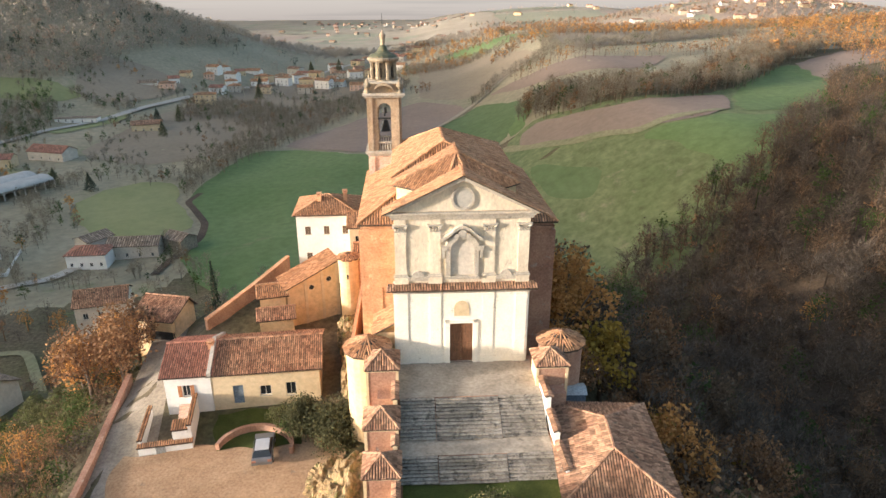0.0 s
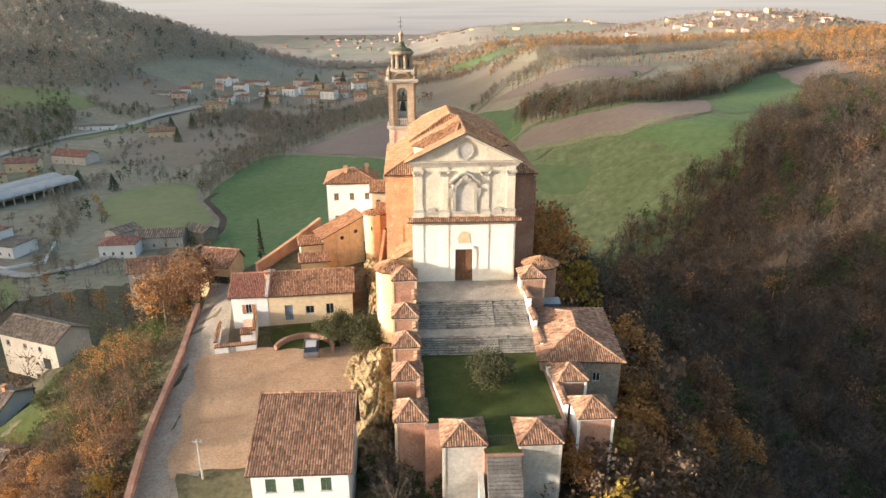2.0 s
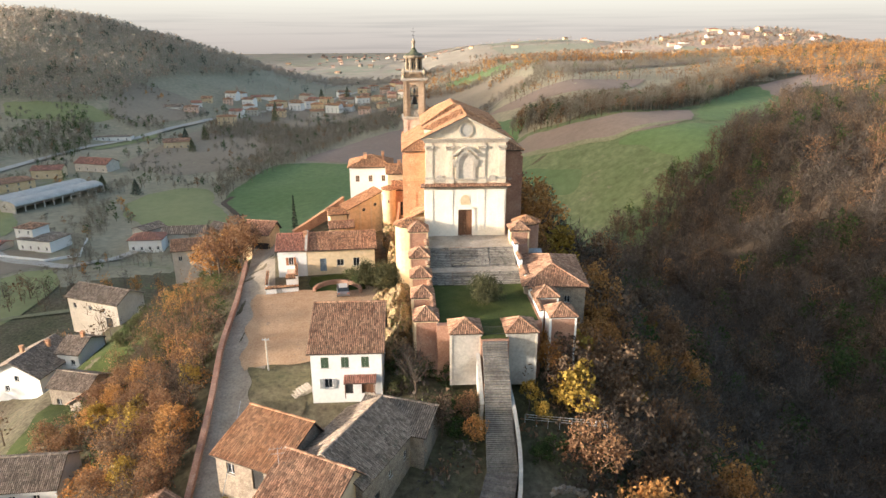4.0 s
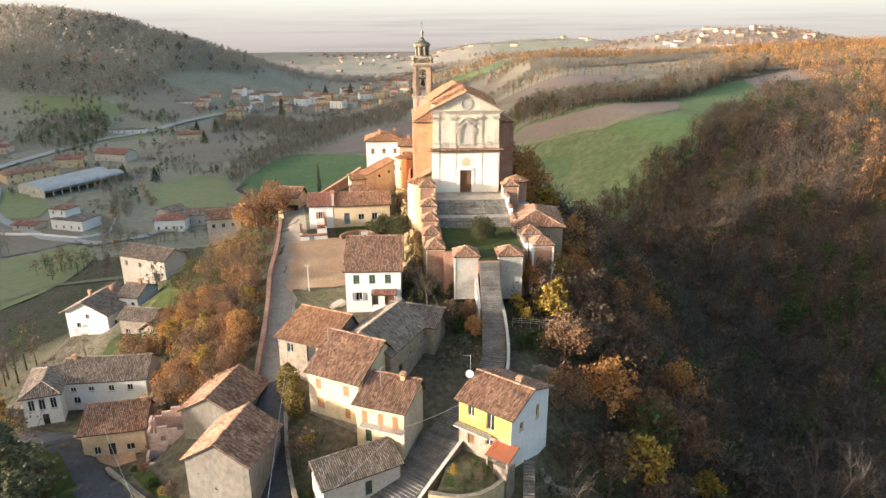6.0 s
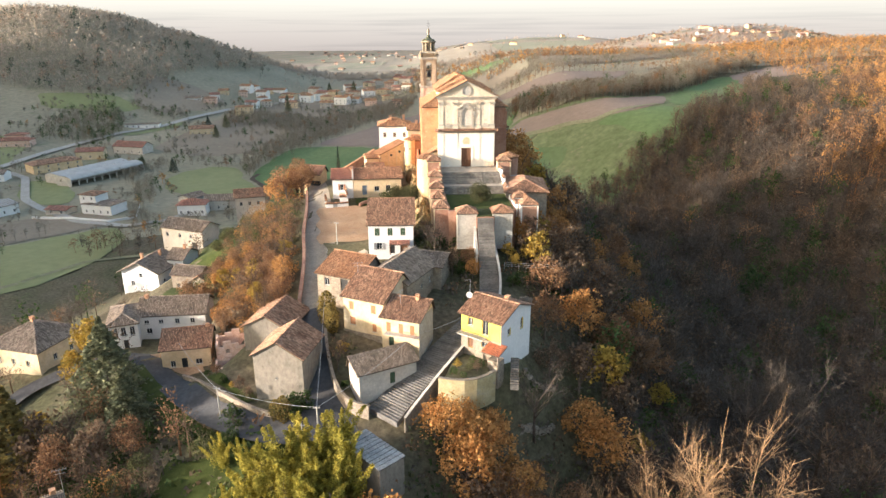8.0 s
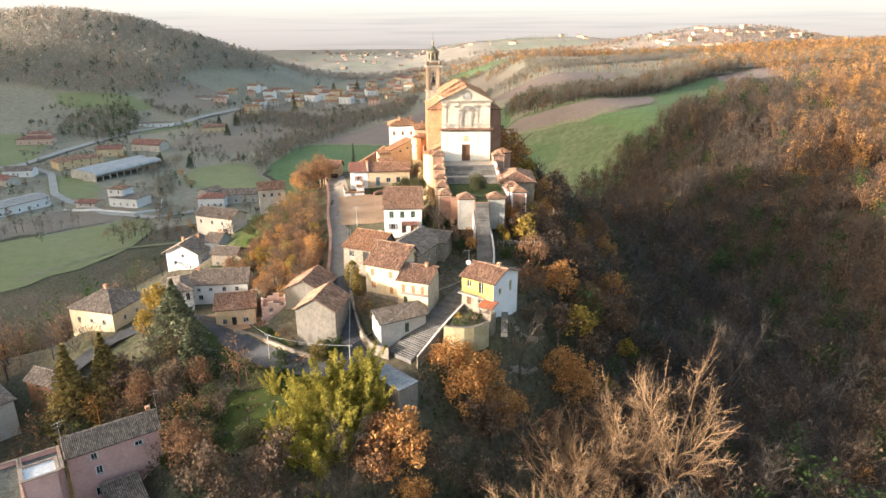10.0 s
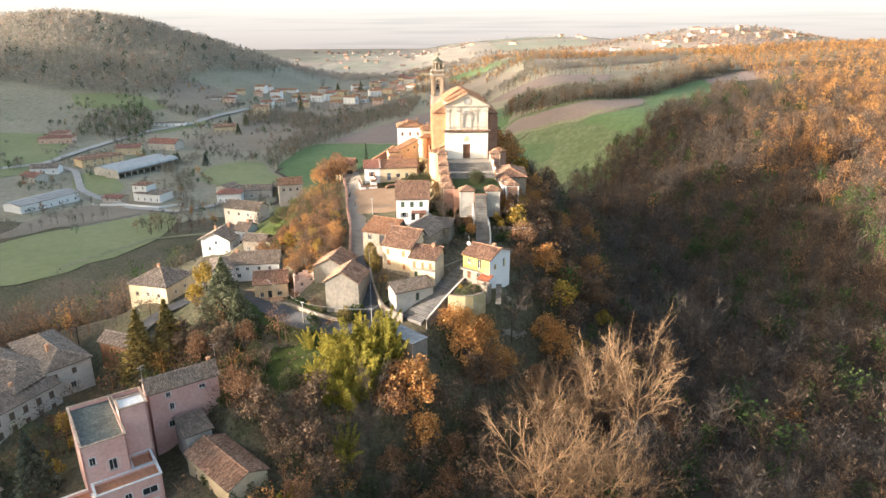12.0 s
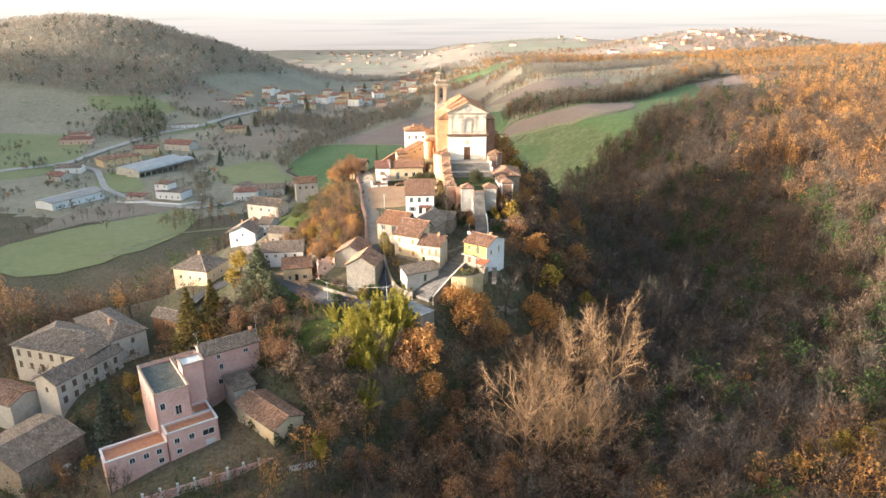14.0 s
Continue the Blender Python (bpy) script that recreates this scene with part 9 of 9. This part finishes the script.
for i, (nm, lb, mt, lv, tg) in enumerate(near_mix):
    woods("hedgerow", lb.split(" ")[0] + " small trees and bushes dotted over the valley", "leaves_twig_hazed" if i < 2 else mt, P[kind == i], [wood_template(340 + 10 * i + j, lv // 3 + 40, int(tg * 0.4), 0.75) for j in range(3)], 0.35, 0.8, 280 + i)
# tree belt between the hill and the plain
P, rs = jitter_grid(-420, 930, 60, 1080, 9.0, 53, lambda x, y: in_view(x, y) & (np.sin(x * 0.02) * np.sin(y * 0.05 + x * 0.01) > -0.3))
woods("woods_twig", "haze-pale leafless trees between the hill and the plain", "leaves_pale", P, [wood_template(380 + j, 30, 20, 0.9) for j in range(3)], 0.8, 1.4, 290)

# dense brush between the lane and the sheds below it
P, rs = jitter_grid(-58, 6, -32, 62, 2.7, 61, lambda x, y: (x < np.interp(y, [6, 10, 25, 55, 72], [-39.5, -34, -35.6, -41, -44])) & ~((x < -54) & (y > 33)) & ~((x < -47) & (y < 34)) & ~((x < -38) & (y < 13)))
kind = split(P, rs, lambda x, y: (0.5 + 0 * x, 0.9 + 0 * x, 1.0 + 0 * x, 0.5 + 0 * x, 0.12 + 0 * x))
for i, (nm, lb, mt, lv, tg) in enumerate(near_mix):
    woods("thicket", lb.split(" ")[0] + " brush crowding the bank below the lane", mt, P[kind == i], [wood_template(470 + 10 * i + j, int(lv * 2.2) + 60, tg, 0.17, tw=0.06) for j in range(4)], 0.5, 0.92, 350 + i)

# west slope of the hamlet and the valley floor: scattered thickets
P, rs = jitter_grid(-190, -10, -60, 175, 5.2, 13, lambda x, y: in_view(x, y) & (np.sin(x * 0.11 + 2) * np.sin(y * 0.09 + x * 0.02) > -0.1) & ~((x < -112) & (y > 55) & (y < 155)) & ~((x > -100) & (y < 26)) & ~((x > -100) & (y > 84) & (y < 110)) & ~((x > -104) & (y > 44) & (y < 76)) & ~((x > -75) & (y > 26) & (y < 60)))
kind = split(P, rs, lambda x, y: (1.0 + 0 * x, 1.0 + 0 * x, 0.35 + 0 * x, 0.1 + 0 * x, 0.25 + 0 * x))
for i, (nm, lb, mt, lv, tg) in enumerate(near_mix):
    woods("thicket", lb.split(" ")[0] + " trees and thickets below the hamlet", mt, P[kind == i], [wood_template(400 + 10 * i + j, int(lv * 0.9), int(tg * 0.7), 0.4) for j in range(3)], 0.6, 1.15, 100 + i)
P, rs = jitter_grid(-200, -8, -84, 62, 6.2, 44, lambda x, y: in_view(x, y) & clear_of(x, y) & ~((x > -96) & (y > 4)) & ~near_line(x, y, [(-80, 6), (-88, -8)], 5) & ~((x < -112) & (y > 52)))
kind = split(P, rs, lambda x, y: (0.9 + 0 * x, 1.0 + 0 * x, 0.5 + 0 * x, 0.25 + 0 * x, 0.3 + 0 * x))
for i, (nm, lb, mt, lv, tg) in enumerate(near_mix):
    woods("thicket", lb.split(" ")[0] + " trees on the slope behind the villa", mt, P[kind == i], [wood_template(430 + 10 * i + j, int(lv * 1.1), int(tg * 0.8), 0.34) for j in range(3)], 1.0, 1.7, 330 + i)
P, rs = jitter_grid(-135, -115, -4, 8, 4.3, 19, lambda x, y: in_view(x, y) & (clear_of(x, y)) & ~((x > -32) & (y > -42)) & ~((x > -44) & (x < -31) & (y > -36) & (y < -18)) & ~((x > -56) & (y > -16)) & ~near_line(x, y, [(-20, -15.5), (-40, -9.5), (-63, 14), (-88, -8)], 6) & ~((x > -82) & (x < -70) & (y > -12) & (y < 0)))
kind = split(P, rs, lambda x, y: (0.7 + 0 * x, 1.0 + 0 * x, 0.8 + 0 * x, 0.22 + 0 * x, 0.4 + 0 * x))
for i, (nm, lb, mt, lv, tg) in enumerate(near_mix):
    woods("thicket", lb.split(" ")[0] + " trees and hedges round the gardens", mt, P[kind == i], [wood_template(450 + 10 * i + j, lv + 50, int(tg * 0.8), 0.26) for j in range(4)], 0.5, 1.1, 110 + i)
# wooded strip beyond the meadow and the bright woods on the far ridge
strip = [(56, 374), (74, 344), (94, 322), (116, 330), (146, 348), (172, 384), (205, 425), (250, 455)]
P, rs = jitter_grid(40, 290, 560, 900, 5.2, 14, lambda x, y: in_view(x, y) & (near_line(x, y, [(60, 462), (100, 445), (200, 455), (265, 505)], 11) | near_line(x, y, [(205, 462), (270, 512)], 24) | ((x > 232) & (y < 640) & (x > 250 + (y - 400) * 0.2)) | near_line(x, y, [(120, 640), (260, 700), (420, 720)], 32)))
kind = split(P, rs, lambda x, y: (0.9 - 0.5 * smooth((x - 200) / 100), 0.7 + 0 * x, 0.4 + 0.6 * smooth((x - 200) / 100), 0.2 + 0.9 * smooth((x - 200) / 100), 0.05 + 0 * x))
for i, (nm, lb, mt, lv, tg) in enumerate(near_mix):
    woods(nm, lb.split(" ")[0] + " distant woodland beyond the meadow", "leaves_twig_hazed" if i == 0 else mt, P[kind == i], [wood_template(500 + 10 * i + j, lv // 4, tg // 4, 0.68) for j in range(3)], 0.7, 1.15, 120 + i)
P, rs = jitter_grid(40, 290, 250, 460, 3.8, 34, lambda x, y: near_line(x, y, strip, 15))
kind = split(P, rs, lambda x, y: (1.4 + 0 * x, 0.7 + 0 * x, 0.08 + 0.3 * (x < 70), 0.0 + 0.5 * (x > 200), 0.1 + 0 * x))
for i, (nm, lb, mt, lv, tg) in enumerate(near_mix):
    woods(nm, lb.split(" ")[0] + " copse along the far side of the meadow", "leaves_twig_hazed" if i == 0 else mt, P[kind == i], [wood_template(550 + 10 * i + j, lv, tg, 0.45) for j in range(3)], 0.9, 1.4, 320 + i)
# far woods, mostly in leaf colours paled in place of haze
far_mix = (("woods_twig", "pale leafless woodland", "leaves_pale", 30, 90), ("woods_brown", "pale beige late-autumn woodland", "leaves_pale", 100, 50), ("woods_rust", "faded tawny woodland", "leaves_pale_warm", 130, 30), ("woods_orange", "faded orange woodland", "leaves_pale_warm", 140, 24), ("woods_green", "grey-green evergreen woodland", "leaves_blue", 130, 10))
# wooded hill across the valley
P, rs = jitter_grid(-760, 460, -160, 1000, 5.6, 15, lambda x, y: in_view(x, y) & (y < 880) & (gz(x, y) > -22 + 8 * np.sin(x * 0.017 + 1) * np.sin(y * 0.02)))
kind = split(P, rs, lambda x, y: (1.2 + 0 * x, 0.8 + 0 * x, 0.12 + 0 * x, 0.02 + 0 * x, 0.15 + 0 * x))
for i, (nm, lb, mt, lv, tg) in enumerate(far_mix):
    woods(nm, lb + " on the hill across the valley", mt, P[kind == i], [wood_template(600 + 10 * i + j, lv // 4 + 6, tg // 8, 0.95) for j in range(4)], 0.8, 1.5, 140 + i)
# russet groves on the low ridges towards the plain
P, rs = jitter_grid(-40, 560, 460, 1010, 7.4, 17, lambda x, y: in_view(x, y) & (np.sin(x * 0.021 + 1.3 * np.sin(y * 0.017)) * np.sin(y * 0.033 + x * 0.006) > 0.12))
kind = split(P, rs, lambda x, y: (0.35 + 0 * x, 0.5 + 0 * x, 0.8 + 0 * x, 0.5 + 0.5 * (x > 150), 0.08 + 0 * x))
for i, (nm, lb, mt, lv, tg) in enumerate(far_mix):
    woods(nm, lb + " on the low ridges", ("leaves_twig_hazed", "leaves_twig_hazed", "leaves_rust", "leaves_orange", "leaves_blue")[i], P[kind == i], [wood_template(640 + 10 * i + j, lv // 4 + 8, tg // 8, 0.95) for j in range(4)], 0.6, 1.1, 160 + i)
P, rs = jitter_grid(60, 1010, 900, 1520, 12.0, 18, lambda x, y: in_view(x, y) & (np.sin(x * 0.013 + 1.1 * np.sin(y * 0.011)) * np.sin(y * 0.021 + x * 0.004) > 0.0))
kind = split(P, rs, lambda x, y: (0.5 + 0 * x, 0.5 + 0 * x, 0.9 + 0 * x, 0.5 + 0 * x, 0.08 + 0 * x))
for i, (nm, lb, mt, lv, tg) in enumerate(far_mix):
    woods(nm, lb + " below the far hill town", ("leaves_twig_hazed", "leaves_twig_hazed", "leaves_pale_warm", "leaves_rust", "leaves_blue")[i], P[kind == i], [wood_template(690 + 10 * i + j, lv // 6 + 8, tg // 12, 1.4) for j in range(4)], 0.7, 1.2, 170 + i)
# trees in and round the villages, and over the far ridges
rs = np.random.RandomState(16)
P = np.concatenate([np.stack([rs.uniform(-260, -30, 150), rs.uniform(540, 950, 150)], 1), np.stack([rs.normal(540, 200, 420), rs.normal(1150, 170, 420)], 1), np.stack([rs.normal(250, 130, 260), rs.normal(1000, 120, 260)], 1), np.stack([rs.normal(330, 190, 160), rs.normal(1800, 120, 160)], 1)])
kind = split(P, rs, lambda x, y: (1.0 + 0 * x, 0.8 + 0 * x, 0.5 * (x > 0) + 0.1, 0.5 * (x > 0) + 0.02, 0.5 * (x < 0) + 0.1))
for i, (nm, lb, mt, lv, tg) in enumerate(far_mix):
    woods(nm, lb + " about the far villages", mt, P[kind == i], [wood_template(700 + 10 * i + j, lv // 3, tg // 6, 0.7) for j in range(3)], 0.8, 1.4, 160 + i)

# undergrowth over the wooded slopes
def bush_template(seed, n=12):
    rs = np.random.RandomState(seed)
    c = ball(rs, n) * (1.1, 1.1, 0.7) + (0, 0, 0.5)
    return leaf_quads(rs, c, 0.42)


P, rs = jitter_grid(-110, -128, 120, 130, 3.1, 18, lambda x, y: in_view(x, y) & ((x > east_edge(y) + 1.0) | (y < -28) & (x > -34) | ((x < np.interp(y, [10, 25, 55, 72], [-33.5, -35, -40.5, -43])) & (y > 26) & (x > -66)) | ((y < -12) & (x > -62) & (x < -30) & (y > -34))) & ~((x > 3) & (x < 20) & (y > -9) & (y < 3)) & ~((x < 21) & (x > 8) & (y > 38) & (y < 62)))
kind = split(P, rs, lambda x, y: (0.7 + 0 * x, 1.0 + 0 * x, 0.25 + 0 * x, 0.3 + 0.5 * (x < 0), 0.25 + 0.3 * (x < 0)))
for i, (mt, word) in enumerate((("leaves_twig", "leafless"), ("leaves_brown", "brown"), ("leaves_rust", "rusty"), ("leaves_olive", "olive-green"), ("leaves_green", "dark green"))):
    woods("undergrowth", word + " brambles and undergrowth on the slope", mt, P[kind == i], [bush_template(800 + 10 * i + j) for j in range(4)], 0.6, 1.4, 180 + i)


def shrub_template(seed, n=30, size=0.3):
    rs = np.random.RandomState(seed)
    c = unit(rs.normal(size=(n, 3))) * rs.uniform(0.45, 1, (n, 1)) * (1.5, 1.5, 1.15) + (0, 0, 0.8)
    return leaf_quads(rs, c, size)


paved = [[(6.0, 14), (3.2, 7.5), (-1.6, 1.0), (-8.9, -9.0), (-13.2, -14.0)], [(-28.3, 10), (-23.4, -11), (-16, -24)], [(-20, -15.5), (-40, -9.5), (-63, 14), (-88, -8)]]
P, rs = jitter_grid(-95, -80, 44, 27, 2.6, 28, lambda x, y: in_view(x, y) & clear_of(x, y) & (((x > -3.4) & (x < 2.0) & (y > 5) & (y < 26)) | ((x > -21.5) & (x < -15) & (y > -9) & (y < -0.5)) | (y < -24) | (x > 8.5) | ((x < -20) & (y < np.interp(x, [-90, -63, -54, -42, -31, -20], [-16, 2, -5, -18, -22.5, -22]))) | ((x > -38) & (x < -27) & (y > -12.5) & (y < -9.8)) | ((x > -8.6) & (x < 1.8) & (y > 25.5) & (y < 33.5)) | ((x > -9.8) & (x < -6.2) & (y > 33) & (y < 40)) | ((x > -9) & (x < 9) & (y < -15))) & ((x < 8.5) | (x > 7 + np.maximum(0, 3 - np.abs(y + 2)))) & ~near_line(x, y, paved[0], 4) & ~near_line(x, y, paved[1], 5) & ~near_line(x, y, paved[2], 5) & ~((x > -46) & (x < -33) & (y > -30) & (y < -18)) & ~((x > -85) & (x < -70) & (y > -16) & (y < 2)))
kind = split(P, rs, lambda x, y: (0.9 + 0 * x, 1.0 + 0 * x, 0.3 + 0 * x, 0.6 + 0.9 * (x < -14), 0.35 + 0.7 * (x < -14)))
for i, (mt, word) in enumerate((("leaves_twig", "leafless"), ("leaves_brown", "brown"), ("leaves_rust", "rusty"), ("leaves_olive", "olive-green"), ("leaves_green", "dark green"))):
    woods("shrubs", word + " shrubs crowding the slope below the houses", mt, P[kind == i], [shrub_template(900 + 10 * i + j) for j in range(4)], 0.75, 1.65, 200 + i)

# golden scrub on the slope between the lane and the lower houses
P, rs = jitter_grid(-62, 4, -31, 80, 1.9, 38, lambda x, y: (x < np.interp(y, [4, 10, 25, 38, 55, 72, 80], [-38, -33.4, -34.4, -36.9, -39.2, -42.6, -44])) & ~near_line(x, y, [(-52, 3.5), (-63, 14)], 5) & ~((x < -46) & (y < 17.5)) & ~((x < -51.5) & (y < 30.5) & (y > 14)) & ~((x > -40) & (y < 12.5)) & ~((x > -45) & (y < 10)))
kind = split(P, rs, lambda x, y: (0.25 + 0 * x, 0.4 + 0 * x, 0.9 * (y < 46) + 0.1, 0.7 * (y < 44) + 0.1, 0.35 + 1.0 * (y > 42), 0.15 + 0.4 * (y > 42)))
for i, (mt, word) in enumerate((("leaves_twig", "leafless"), ("leaves_brown", "brown"), ("leaves_rust", "rusty"), ("leaves_orange", "golden-orange"), ("leaves_olive", "olive-green"), ("leaves_green", "dark green"))):
    woods("shrubs", word + " scrub on the bank beside the lane", mt, P[kind == i], [shrub_template(950 + 10 * i + j, 260, 0.15) for j in range(4)], 0.6, 1.55, 220 + i)

# ivy over the front of the low shed
rs = np.random.RandomState(61)
n = 900
u, z = rs.uniform(-0.3, 7.6, n), rs.uniform(0, 1, n)
z = -43.6 + 6.4 * z * (0.75 + 0.25 * np.sin(u * 1.7 + 1))
C = np.stack([-44.0 + 0.675 * u + 0.1 + rs.uniform(0, 0.25, n), -55.9 + 0.738 * u - rs.uniform(0.05, 0.4, n), z], 1)
tagged(new("ivy", quad_mesh("ivy", leaf_quads(rs, C, 0.2), "leaves_green")), "dark green ivy covering the shed's gable", "ivy", kind="stuff")

# brush filling the wood on the far side of the ravine
P, rs = jitter_grid(40, 100, 230, 330, 5.4, 48, lambda x, y: in_view(x, y) & meadow_side(x, y))
kind = split(P, rs, lambda x, y: (1.2 + 0 * x, 1.0 + 0 * x, 0.25 + 0 * x))
for i, (mt, word) in enumerate((("leaves_twig", "grey leafless"), ("leaves_brown", "brown"), ("leaves_rust", "rusty"))):
    woods("undergrowth", word + " brush in the wood beside the meadow", mt, P[kind == i], [bush_template(860 + 10 * i + j, 14) for j in range(3)], 1.2, 2.6, 240 + i)
